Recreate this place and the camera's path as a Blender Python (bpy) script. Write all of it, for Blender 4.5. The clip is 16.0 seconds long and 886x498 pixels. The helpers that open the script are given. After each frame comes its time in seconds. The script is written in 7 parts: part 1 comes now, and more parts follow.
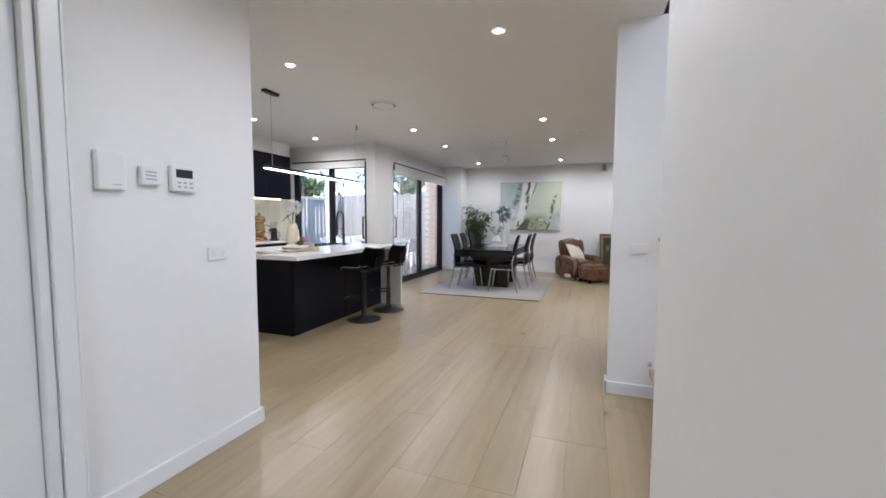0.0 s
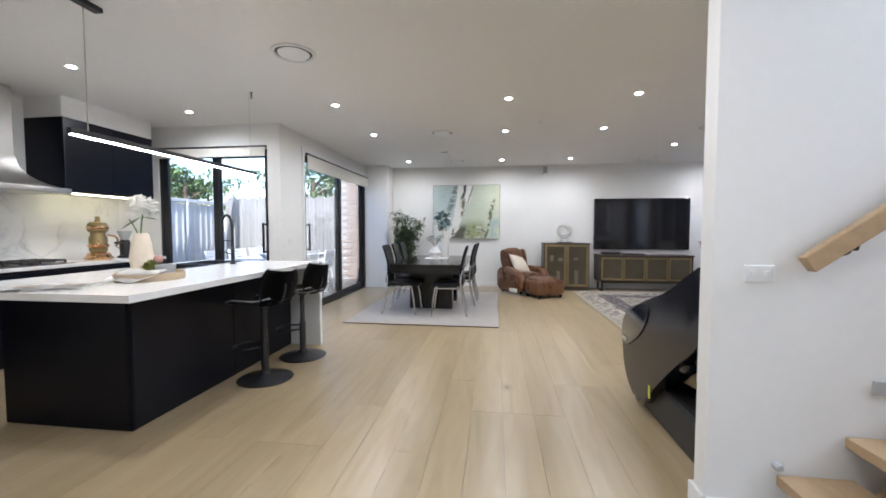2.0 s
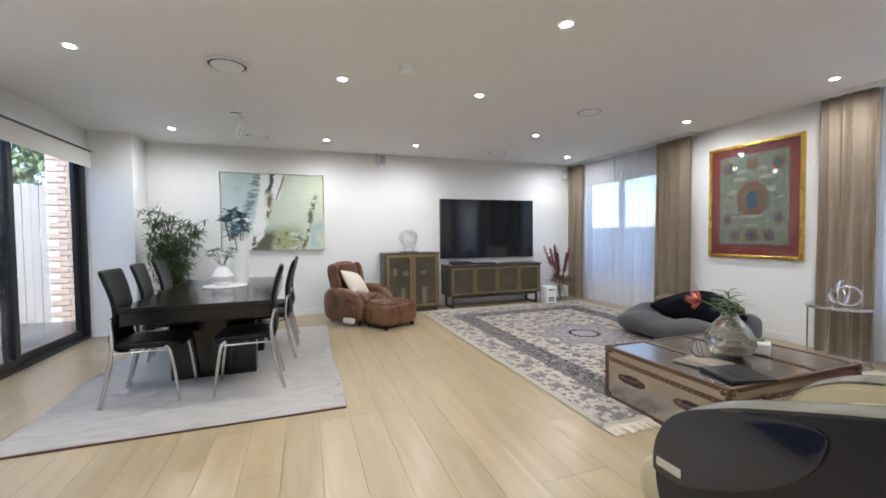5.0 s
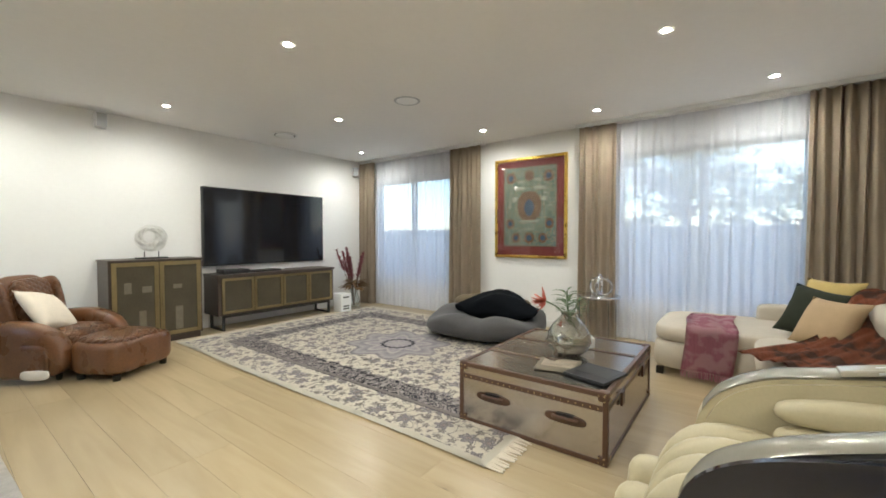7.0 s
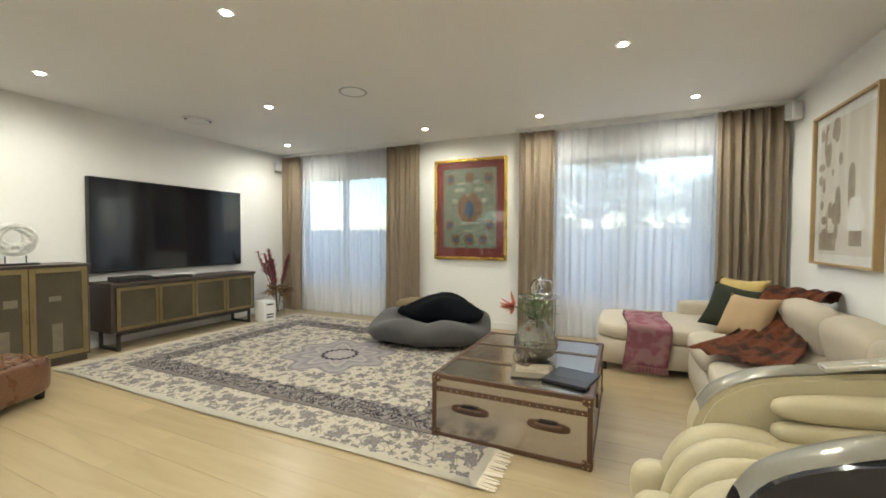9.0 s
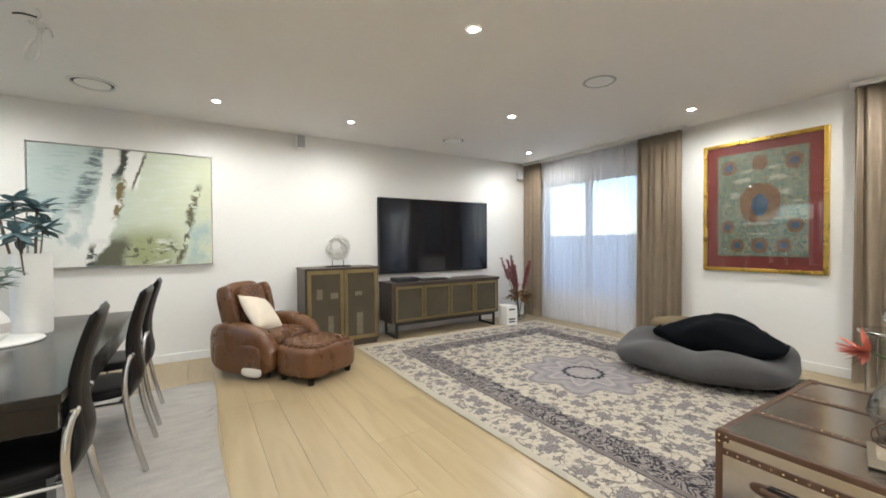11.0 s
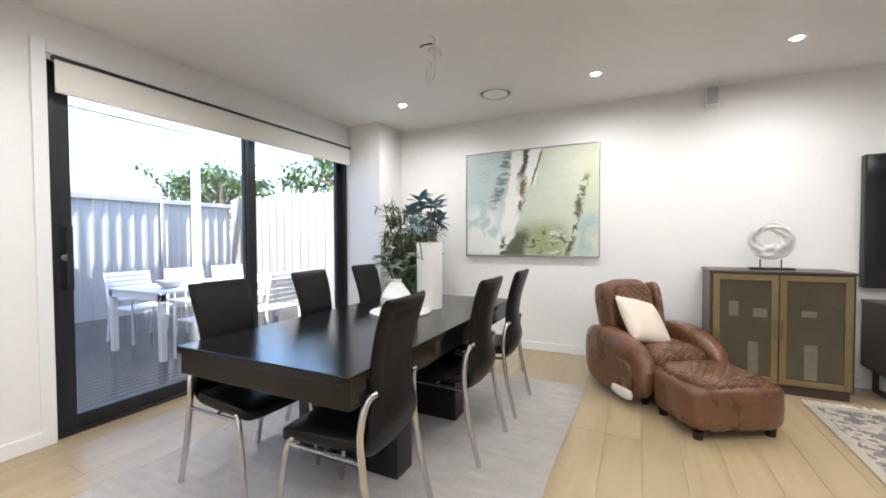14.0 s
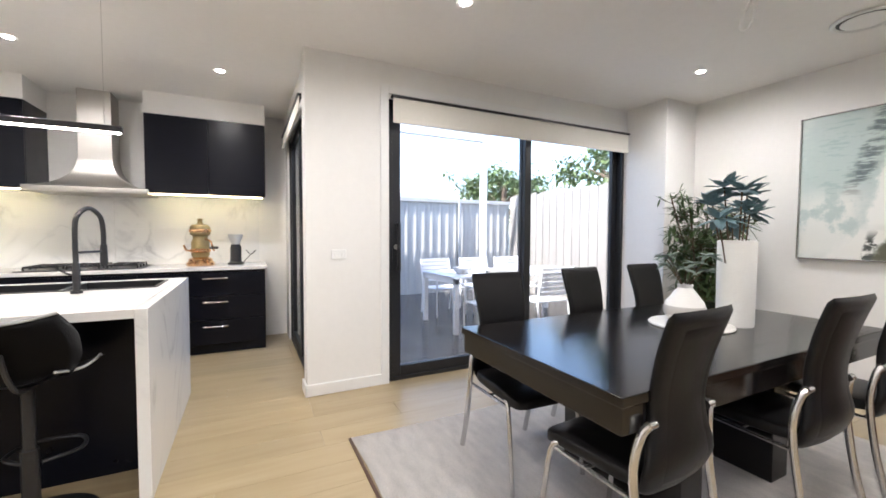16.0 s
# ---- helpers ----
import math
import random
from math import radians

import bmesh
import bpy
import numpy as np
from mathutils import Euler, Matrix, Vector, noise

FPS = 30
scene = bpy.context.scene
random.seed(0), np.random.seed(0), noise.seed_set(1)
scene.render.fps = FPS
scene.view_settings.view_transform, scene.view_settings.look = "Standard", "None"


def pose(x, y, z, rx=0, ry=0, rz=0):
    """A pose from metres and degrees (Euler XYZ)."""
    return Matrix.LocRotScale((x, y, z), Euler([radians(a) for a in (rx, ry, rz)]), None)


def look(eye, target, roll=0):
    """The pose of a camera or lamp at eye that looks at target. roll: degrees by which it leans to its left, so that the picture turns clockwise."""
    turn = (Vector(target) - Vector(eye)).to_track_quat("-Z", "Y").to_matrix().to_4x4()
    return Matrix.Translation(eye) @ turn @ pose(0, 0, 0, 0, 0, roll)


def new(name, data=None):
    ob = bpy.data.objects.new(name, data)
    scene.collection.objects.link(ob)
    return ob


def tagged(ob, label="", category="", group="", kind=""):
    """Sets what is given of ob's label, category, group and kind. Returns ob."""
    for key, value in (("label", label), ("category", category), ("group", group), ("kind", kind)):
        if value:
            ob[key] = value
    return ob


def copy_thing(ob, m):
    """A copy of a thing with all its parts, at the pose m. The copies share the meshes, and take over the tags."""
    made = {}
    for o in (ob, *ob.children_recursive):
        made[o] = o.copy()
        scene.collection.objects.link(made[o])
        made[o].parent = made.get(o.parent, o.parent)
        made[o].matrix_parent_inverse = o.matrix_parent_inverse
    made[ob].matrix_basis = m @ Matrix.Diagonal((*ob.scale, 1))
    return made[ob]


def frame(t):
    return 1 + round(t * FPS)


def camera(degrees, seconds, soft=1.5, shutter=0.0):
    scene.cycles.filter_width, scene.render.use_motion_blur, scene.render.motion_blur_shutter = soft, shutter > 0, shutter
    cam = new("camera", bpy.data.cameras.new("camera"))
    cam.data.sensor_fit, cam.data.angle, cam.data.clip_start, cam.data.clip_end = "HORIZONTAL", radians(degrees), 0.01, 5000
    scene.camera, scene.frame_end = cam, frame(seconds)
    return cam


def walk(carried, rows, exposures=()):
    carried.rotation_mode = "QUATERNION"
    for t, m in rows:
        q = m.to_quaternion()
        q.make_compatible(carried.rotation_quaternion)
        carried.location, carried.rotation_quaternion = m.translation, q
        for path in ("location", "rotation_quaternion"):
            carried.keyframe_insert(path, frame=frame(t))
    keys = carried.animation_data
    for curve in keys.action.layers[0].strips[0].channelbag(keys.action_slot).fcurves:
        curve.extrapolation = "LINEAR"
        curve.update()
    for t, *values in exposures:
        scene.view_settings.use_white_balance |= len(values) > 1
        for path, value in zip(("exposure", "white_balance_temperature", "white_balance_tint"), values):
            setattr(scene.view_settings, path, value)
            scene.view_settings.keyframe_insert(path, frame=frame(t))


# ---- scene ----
cam = camera(96.4, 16.0, soft=1.7)
PATH = [
    (0, (0.079, -0.069, 1.238), (-0.612, 1.803, 1.101), 0.2),
    (0.5, (-0.122, 0.203, 1.23), (-0.872, 2.053, 1.105), 0.1),
    (1, (-0.336, 0.531, 1.244), (-1.017, 2.409, 1.133), 0.0),
    (1.5, (-0.547, 0.836, 1.249), (-1.053, 2.769, 1.146), 0.1),
    (2, (-0.675, 1.199, 1.236), (-0.937, 3.18, 1.14), -0.0),
    (2.5, (-0.758, 1.538, 1.209), (-0.79, 3.536, 1.129), -0.1),
    (3, (-0.834, 1.935, 1.223), (-0.701, 3.929, 1.145), -0.2),
    (3.2, (-0.847, 2.082, 1.237), (-0.679, 4.073, 1.157), -0.3),
    (5.3, (-0.902, 3.458, 1.246), (-0.091, 5.285, 1.184), -0.4),
    (5.5, (-0.91, 3.575, 1.236), (0.013, 5.348, 1.176), -0.2),
    (6, (-0.924, 3.823, 1.215), (0.269, 5.427, 1.158), -0.1),
    (6.5, (-0.89, 4.034, 1.205), (0.526, 5.446, 1.148), -0.0),
    (7, (-0.892, 4.222, 1.213), (0.707, 5.423, 1.155), -0.0),
    (7.5, (-0.912, 4.382, 1.211), (0.81, 5.396, 1.154), 0.0),
    (8, (-0.919, 4.503, 1.216), (0.89, 5.353, 1.16), 0.1),
    (8.2, (-0.93, 4.544, 1.228), (0.903, 5.34, 1.164), 0.3),
    (10.3, (-0.938, 4.739, 1.243), (0.631, 5.978, 1.21), -0.2),
    (10.5, (-0.908, 4.773, 1.24), (0.541, 6.151, 1.208), -0.3),
    (11, (-0.756, 4.831, 1.259), (0.307, 6.525, 1.227), -0.4),
    (11.5, (-0.629, 4.889, 1.271), (0.039, 6.774, 1.241), -0.4),
    (12, (-0.527, 4.976, 1.224), (-0.275, 6.96, 1.211), -0.4),
    (12.5, (-0.447, 5.1, 1.242), (-0.552, 7.097, 1.221), -0.3),
    (13, (-0.341, 5.245, 1.3), (-0.777, 7.197, 1.248), -0.4),
    (13.5, (-0.288, 5.411, 1.243), (-0.966, 7.292, 1.2), -0.3),
    (14, (-0.248, 5.574, 1.24), (-1.123, 7.371, 1.187), -0.3),
    (14.5, (-0.209, 5.699, 1.244), (-1.24, 7.411, 1.18), -0.2),
    (15, (-0.146, 5.772, 1.241), (-1.39, 7.337, 1.168), -0.1),
    (15.5, (-0.182, 5.744, 1.233), (-1.691, 7.055, 1.163), 0.0),
    (16, (-0.333, 5.66, 1.248), (-2.125, 6.543, 1.167), 0.2),
]
# seconds, stops, kelvin, tint: the clip's camera warms its picture in the living room
EXPOSURES = [(0.0, 2.30, 5600, 13), (1.0, 2.38, 5600, 12), (2.0, 2.58, 5600, 11), (3.0, 2.70, 5600, 11), (5.5, 2.76, 5700, 9), (7.0, 2.82, 6200, 3), (8.0, 2.82, 6600, -1), (10.5, 2.85, 6500, 5), (11.5, 2.95, 5800, 8), (12.5, 3.05, 5900, 11), (14.5, 2.95, 6000, 12), (16.0, 2.95, 6100, 13)]
walk(cam, [(t, look(eye, target, roll)) for t, eye, target, roll in PATH], EXPOSURES)

# ---- world and sun ----
world = bpy.data.worlds.new("world")
scene.world = world
world.use_nodes = True
wn = world.node_tree.nodes
sky = wn.new("ShaderNodeTexSky")
sky.sky_type = "NISHITA"
sky.sun_disc = False
SUN = Vector((0.16, -0.70, 0.70)).normalized()
sky.sun_elevation = math.asin(SUN.z)
sky.sun_rotation = math.atan2(SUN.x, SUN.y)
world.node_tree.links.new(sky.outputs[0], wn["Background"].inputs[0])
wn["Background"].inputs[1].default_value = 0.10
sun = new("sun", bpy.data.lights.new("sun", "SUN"))
sun.data.energy, sun.data.angle, sun.data.color = 1.7, radians(0.6), (1.0, 0.95, 0.87)
sun.matrix_world = look((0, 0, 10), Vector((0, 0, 10)) - SUN)

# area lamp added at an unseen high opening to brighten the stair wall
stair_fill = new("stair_fill_light", bpy.data.lights.new("stair_fill_light", "AREA"))
stair_fill.data.shape, stair_fill.data.size, stair_fill.data.size_y = "RECTANGLE", 1.7, 1.8
stair_fill.data.energy, stair_fill.data.color = 17.0, (0.97, 0.98, 1.0)
stair_fill.matrix_world = look((4.30, 2.03, 3.9), (0.0, 2.03, 2.6))

CEIL = 2.615
LAMP_WATTS = 8.2
LAMP_COLOUR = (1.0, 0.95, 0.88)

# ---- materials ----
def material(name, base, rough=0.5, metal=0.0, vary=0.06, scale=6.0, bump=0.0, bump_scale=60.0, coat=0.0, spec=0.5, sheen=0.0, stretch=(1, 1, 1), rand=0.0):
    """Painted or plain surface: two scales of noise in tone, fine relief, roughness broken up."""
    m = bpy.data.materials.new(name)
    m.use_nodes = True
    n, l = m.node_tree.nodes, m.node_tree.links
    b = n["Principled BSDF"]
    tc = n.new("ShaderNodeTexCoord")
    mp = n.new("ShaderNodeMapping")
    mp.inputs["Scale"].default_value = stretch
    l.new(tc.outputs["Object"], mp.inputs[0])
    n1 = n.new("ShaderNodeTexNoise"); n1.inputs["Scale"].default_value = scale; n1.inputs["Detail"].default_value = 5
    n2 = n.new("ShaderNodeTexNoise"); n2.inputs["Scale"].default_value = scale * 14; n2.inputs["Detail"].default_value = 3
    for q in (n1, n2):
        l.new(mp.outputs[0], q.inputs["Vector"])
    add = n.new("ShaderNodeMath"); add.operation = "ADD"
    l.new(n1.outputs[0], add.inputs[0]); l.new(n2.outputs[0], add.inputs[1])
    last = add
    if rand:
        oi = n.new("ShaderNodeObjectInfo")
        mu = n.new("ShaderNodeMath"); mu.operation = "MULTIPLY_ADD"
        l.new(oi.outputs["Random"], mu.inputs[0]); mu.inputs[1].default_value = rand; l.new(add.outputs[0], mu.inputs[2])
        last = mu
    mr = n.new("ShaderNodeMapRange")
    mr.inputs["From Min"].default_value = 0.6; mr.inputs["From Max"].default_value = 1.4 + rand
    mr.inputs["To Min"].default_value = 1 - vary; mr.inputs["To Max"].default_value = 1 + vary
    l.new(last.outputs[0], mr.inputs[0])
    vm = n.new("ShaderNodeVectorMath"); vm.operation = "SCALE"
    vm.inputs[0].default_value = base
    l.new(mr.outputs[0], vm.inputs["Scale"])
    l.new(vm.outputs[0], b.inputs["Base Color"])
    rr = n.new("ShaderNodeMapRange")
    rr.inputs["To Min"].default_value = max(0.02, rough - 0.06); rr.inputs["To Max"].default_value = min(1, rough + 0.06)
    l.new(n1.outputs[0], rr.inputs[0]); l.new(rr.outputs[0], b.inputs["Roughness"])
    b.inputs["Metallic"].default_value = metal
    b.inputs["Coat Weight"].default_value = coat
    b.inputs["Specular IOR Level"].default_value = spec
    b.inputs["Sheen Weight"].default_value = sheen
    if bump:
        n3 = n.new("ShaderNodeTexNoise"); n3.inputs["Scale"].default_value = bump_scale; n3.inputs["Detail"].default_value = 4
        l.new(mp.outputs[0], n3.inputs["Vector"])
        bp = n.new("ShaderNodeBump"); bp.inputs["Strength"].default_value = bump; bp.inputs["Distance"].default_value = 0.01
        l.new(n3.outputs[0], bp.inputs["Height"]); l.new(bp.outputs[0], b.inputs["Normal"])
    return m


def ramp_node(n, stops):
    r = n.new("ShaderNodeValToRGB")
    e = r.color_ramp.elements
    while len(e) < len(stops):
        e.new(0.5)
    for k, (p, c) in zip(e, stops):
        k.position, k.color = p, (*c, 1)
    return r


def glow(name, colour, strength):
    m = bpy.data.materials.new(name)
    m.use_nodes = True
    n, l = m.node_tree.nodes, m.node_tree.links
    e = n.new("ShaderNodeEmission")
    e.inputs[0].default_value, e.inputs[1].default_value = (*colour, 1), strength
    l.new(e.outputs[0], n["Material Output"].inputs[0])
    return m


def wood_floor():
    m = bpy.data.materials.new("oak_boards")
    m.use_nodes = True
    n, l = m.node_tree.nodes, m.node_tree.links
    b = n["Principled BSDF"]
    tc, oi = n.new("ShaderNodeTexCoord"), n.new("ShaderNodeObjectInfo")
    off = n.new("ShaderNodeVectorMath"); off.operation = "MULTIPLY_ADD"
    cb = n.new("ShaderNodeCombineXYZ")
    for k in range(3):
        l.new(oi.outputs["Random"], cb.inputs[k])
    off.inputs[1].default_value = (37, 61, 13)
    l.new(cb.outputs[0], off.inputs[0]); l.new(tc.outputs["Object"], off.inputs[2])
    mp = n.new("ShaderNodeMapping"); mp.inputs["Scale"].default_value = (4.5, 0.45, 4.5)
    l.new(off.outputs[0], mp.inputs[0])
    grain = n.new("ShaderNodeTexNoise"); grain.inputs["Scale"].default_value = 2.2; grain.inputs["Detail"].default_value = 8; grain.inputs["Distortion"].default_value = 1.2
    l.new(mp.outputs[0], grain.inputs["Vector"])
    fine = n.new("ShaderNodeTexNoise"); fine.inputs["Scale"].default_value = 14; fine.inputs["Detail"].default_value = 4
    l.new(mp.outputs[0], fine.inputs["Vector"])
    r = ramp_node(n, [(0.26, (0.325, 0.248, 0.140)), (0.5, (0.364, 0.283, 0.166)), (0.74, (0.398, 0.315, 0.192))])
    l.new(grain.outputs[0], r.inputs[0])
    tone = n.new("ShaderNodeMapRange"); tone.inputs["To Min"].default_value = 0.94; tone.inputs["To Max"].default_value = 1.06
    l.new(oi.outputs["Random"], tone.inputs[0])
    sc = n.new("ShaderNodeVectorMath"); sc.operation = "SCALE"
    l.new(r.outputs[0], sc.inputs[0]); l.new(tone.outputs[0], sc.inputs["Scale"])
    # knots
    km = n.new("ShaderNodeMapping"); km.inputs["Scale"].default_value = (1.7, 0.95, 1)
    l.new(off.outputs[0], km.inputs[0])
    vor = n.new("ShaderNodeTexVoronoi"); vor.inputs["Scale"].default_value = 1.0
    wob = n.new("ShaderNodeTexNoise"); wob.inputs["Scale"].default_value = 9
    l.new(off.outputs[0], wob.inputs["Vector"])
    vw = n.new("ShaderNodeVectorMath"); vw.operation = "MULTIPLY_ADD"; vw.inputs[1].default_value = (0.10, 0.06, 0)
    l.new(wob.outputs["Color"], vw.inputs[0]); l.new(km.outputs[0], vw.inputs[2]); l.new(vw.outputs[0], vor.inputs["Vector"])
    kr = ramp_node(n, [(0.025, (1, 1, 1)), (0.045, (0.35, 0.35, 0.35)), (0.11, (0, 0, 0))])
    l.new(vor.outputs["Distance"], kr.inputs[0])
    ks = n.new("ShaderNodeMath"); ks.operation = "MULTIPLY"; ks.inputs[1].default_value = 0.7
    l.new(kr.outputs[0], ks.inputs[0])
    mx = n.new("ShaderNodeMix"); mx.data_type = "RGBA"
    mx.inputs["B"].default_value = (0.11, 0.065, 0.035, 1)
    l.new(ks.outputs[0], mx.inputs["Factor"]); l.new(sc.outputs[0], mx.inputs["A"])
    l.new(mx.outputs["Result"], b.inputs["Base Color"])
    rr = n.new("ShaderNodeMapRange"); rr.inputs["To Min"].default_value = 0.27; rr.inputs["To Max"].default_value = 0.33
    l.new(fine.outputs[0], rr.inputs[0]); l.new(rr.outputs[0], b.inputs["Roughness"])
    bp = n.new("ShaderNodeBump"); bp.inputs["Strength"].default_value = 0.03; bp.inputs["Distance"].default_value = 0.003
    l.new(fine.outputs[0], bp.inputs["Height"]); l.new(bp.outputs[0], b.inputs["Normal"])
    return m


def marble(name, base, vein, amount):
    m = bpy.data.materials.new(name)
    m.use_nodes = True
    n, l = m.node_tree.nodes, m.node_tree.links
    b = n["Principled BSDF"]
    tc = n.new("ShaderNodeTexCoord")
    w = n.new("ShaderNodeTexNoise"); w.inputs["Scale"].default_value = 1.4; w.inputs["Detail"].default_value = 6; w.inputs["Distortion"].default_value = 1.5
    l.new(tc.outputs["Object"], w.inputs["Vector"])
    d = n.new("ShaderNodeMath"); d.operation = "SUBTRACT"; d.inputs[1].default_value = 0.5
    l.new(w.outputs[0], d.inputs[0])
    a = n.new("ShaderNodeMath"); a.operation = "ABSOLUTE"
    l.new(d.outputs[0], a.inputs[0])
    k = n.new("ShaderNodeTexNoise"); k.inputs["Scale"].default_value = 2.3
    l.new(tc.outputs["Object"], k.inputs["Vector"])
    r = ramp_node(n, [(0.0, (1, 1, 1)), (0.012, (0.5, 0.5, 0.5)), (0.05, (0, 0, 0))])
    l.new(a.outputs[0], r.inputs[0])
    kk = n.new("ShaderNodeMapRange"); kk.inputs["From Min"].default_value = 0.45; kk.inputs["From Max"].default_value = 0.65; kk.inputs["To Max"].default_value = amount
    l.new(k.outputs[0], kk.inputs[0])
    mu = n.new("ShaderNodeMath"); mu.operation = "MULTIPLY"
    l.new(r.outputs[0], mu.inputs[0]); l.new(kk.outputs[0], mu.inputs[1])
    mx = n.new("ShaderNodeMix"); mx.data_type = "RGBA"
    mx.inputs["A"].default_value, mx.inputs["B"].default_value = (*base, 1), (*vein, 1)
    l.new(mu.outputs[0], mx.inputs["Factor"]); l.new(mx.outputs["Result"], b.inputs["Base Color"])
    b.inputs["Roughness"].default_value = 0.16
    return m


def glass(name, tint=(1, 1, 1), rough=0.0, thin=True):
    """Window pane: clear, with mirror-like gloss that grows at grazing angles."""
    m = bpy.data.materials.new(name)
    m.use_nodes = True
    n, l = m.node_tree.nodes, m.node_tree.links
    if thin:
        t, g, f, x = n.new("ShaderNodeBsdfTransparent"), n.new("ShaderNodeBsdfGlossy"), n.new("ShaderNodeMath"), n.new("ShaderNodeMixShader")
        lw, pw = n.new("ShaderNodeLayerWeight"), n.new("ShaderNodeMath")
        lw.inputs[0].default_value = 0.5
        pw.operation, pw.inputs[1].default_value = "POWER", 4.0
        f.operation, f.inputs[1].default_value, f.inputs[2].default_value = "MULTIPLY_ADD", 0.85, 0.03
        l.new(lw.outputs["Facing"], pw.inputs[0]); l.new(pw.outputs[0], f.inputs[0])
        t.inputs[0].default_value = (*tint, 1)
        g.inputs["Roughness"].default_value = rough
        l.new(f.outputs[0], x.inputs[0]); l.new(t.outputs[0], x.inputs[1]); l.new(g.outputs[0], x.inputs[2])
        l.new(x.outputs[0], n["Material Output"].inputs[0])
    else:
        b = n["Principled BSDF"]
        b.inputs["Base Color"].default_value = (*tint, 1)
        b.inputs["Transmission Weight"].default_value = 1.0
        b.inputs["Roughness"].default_value = rough
    return m


def sheer(name, tint, clear):
    """Thin woven voile: part open weave, part lit thread."""
    m = bpy.data.materials.new(name)
    m.use_nodes = True
    n, l = m.node_tree.nodes, m.node_tree.links
    t, d, s = n.new("ShaderNodeBsdfTransparent"), n.new("ShaderNodeBsdfDiffuse"), n.new("ShaderNodeBsdfTranslucent")
    for q in (d, s):
        q.inputs[0].default_value = (*tint, 1)
    a, x = n.new("ShaderNodeMixShader"), n.new("ShaderNodeMixShader")
    a.inputs[0].default_value = 0.6
    l.new(d.outputs[0], a.inputs[1]); l.new(s.outputs[0], a.inputs[2])
    wv = n.new("ShaderNodeTexNoise"); wv.inputs["Scale"].default_value = 90
    tc = n.new("ShaderNodeTexCoord"); l.new(tc.outputs["Object"], wv.inputs["Vector"])
    r = n.new("ShaderNodeMapRange"); r.inputs["To Min"].default_value = 1 - clear - 0.08; r.inputs["To Max"].default_value = 1 - clear + 0.08
    l.new(wv.outputs[0], r.inputs[0]); l.new(r.outputs[0], x.inputs[0])
    l.new(t.outputs[0], x.inputs[1]); l.new(a.outputs[0], x.inputs[2]); l.new(x.outputs[0], n["Material Output"].inputs[0])
    return m


WHITE = material("white_wall_paint", (0.80, 0.79, 0.77), 0.55, vary=0.02, scale=1.5, bump=0.03, bump_scale=220)
CEILING = material("ceiling_paint", (0.81, 0.795, 0.78), 0.8, vary=0.02, scale=1.2)
TRIM = material("white_trim_enamel", (0.80, 0.80, 0.79), 0.3, vary=0.02)
PLASTIC = material("white_plastic", (0.78, 0.78, 0.77), 0.35, vary=0.02)
GREYPL = material("grey_plastic", (0.42, 0.43, 0.44), 0.4, vary=0.04)
OAK = wood_floor()
TREAD = material("oak_stair_wood", (0.43, 0.30, 0.17), 0.4, vary=0.16, scale=3, stretch=(8, 1, 8), bump=0.06, bump_scale=30)
CABINET = material("navy_black_laminate", (0.0035, 0.004, 0.008), 0.30, vary=0.12, scale=4, spec=0.2)
STONE = material("white_stone_top", (0.80, 0.79, 0.77), 0.18, vary=0.025, scale=30)
MARBLE = marble("white_marble_slab", (0.78, 0.78, 0.77), (0.36, 0.36, 0.38), 0.6)
STEEL = material("brushed_steel", (0.50, 0.48, 0.45), 0.42, 1.0, vary=0.03, scale=3, stretch=(1, 1, 5))
CHROME = material("satin_chrome", (0.62, 0.61, 0.60), 0.25, 1.0, vary=0.05)
BLACKMET = material("black_metal", (0.016, 0.016, 0.018), 0.35, vary=0.1)
ALU = material("black_window_frame", (0.014, 0.015, 0.018), 0.38, vary=0.1)
BLACKWOOD = material("black_stained_wood", (0.007, 0.006, 0.006), 0.13, vary=0.3, scale=3, stretch=(10, 1, 10), bump=0.04, bump_scale=25, spec=0.5)
LEATHERBLK = material("black_leather", (0.007, 0.0065, 0.007), 0.34, vary=0.15, scale=10, bump=0.10, bump_scale=180, spec=0.2)
LEATHERBRN = material("tan_brown_leather", (0.120, 0.052, 0.021), 0.28, vary=0.45, scale=5, bump=0.16, bump_scale=40, coat=0.15)
HIDE = material("cowhide", (0.72, 0.68, 0.62), 0.7, vary=0.1, scale=6, bump=0.2, bump_scale=120)
CREAM = material("cream_cushion_linen", (0.66, 0.58, 0.47), 0.85, vary=0.08, scale=20, bump=0.25, bump_scale=260)
DARKWOOD = material("dark_walnut_wood", (0.055, 0.038, 0.030), 0.38, vary=0.25, scale=3, stretch=(1, 8, 8), bump=0.05, bump_scale=30)
BRASS = material("aged_brass", (0.32, 0.25, 0.13), 0.38, 1.0, vary=0.2, scale=12)
MESHGLASS = material("smoked_mesh_glass", (0.075, 0.062, 0.040), 0.16, vary=0.25, scale=5, bump=0.05, bump_scale=500)
SCREEN = material("tv_screen", (0.006, 0.007, 0.011), 0.08, vary=0.1, spec=0.6)
BLACKPL = material("black_plastic", (0.012, 0.012, 0.013), 0.4, vary=0.1)
CURTAIN = material("taupe_curtain_weave", (0.47, 0.385, 0.285), 0.85, vary=0.08, scale=8, bump=0.2, bump_scale=300)
SHEER = sheer("white_voile", (0.85, 0.86, 0.91), 0.24)
BLIND = material("off_white_blind_fabric", (0.72, 0.69, 0.63), 0.8, vary=0.03, scale=30, bump=0.1, bump_scale=300)
PANE = glass("clear_window_glass")
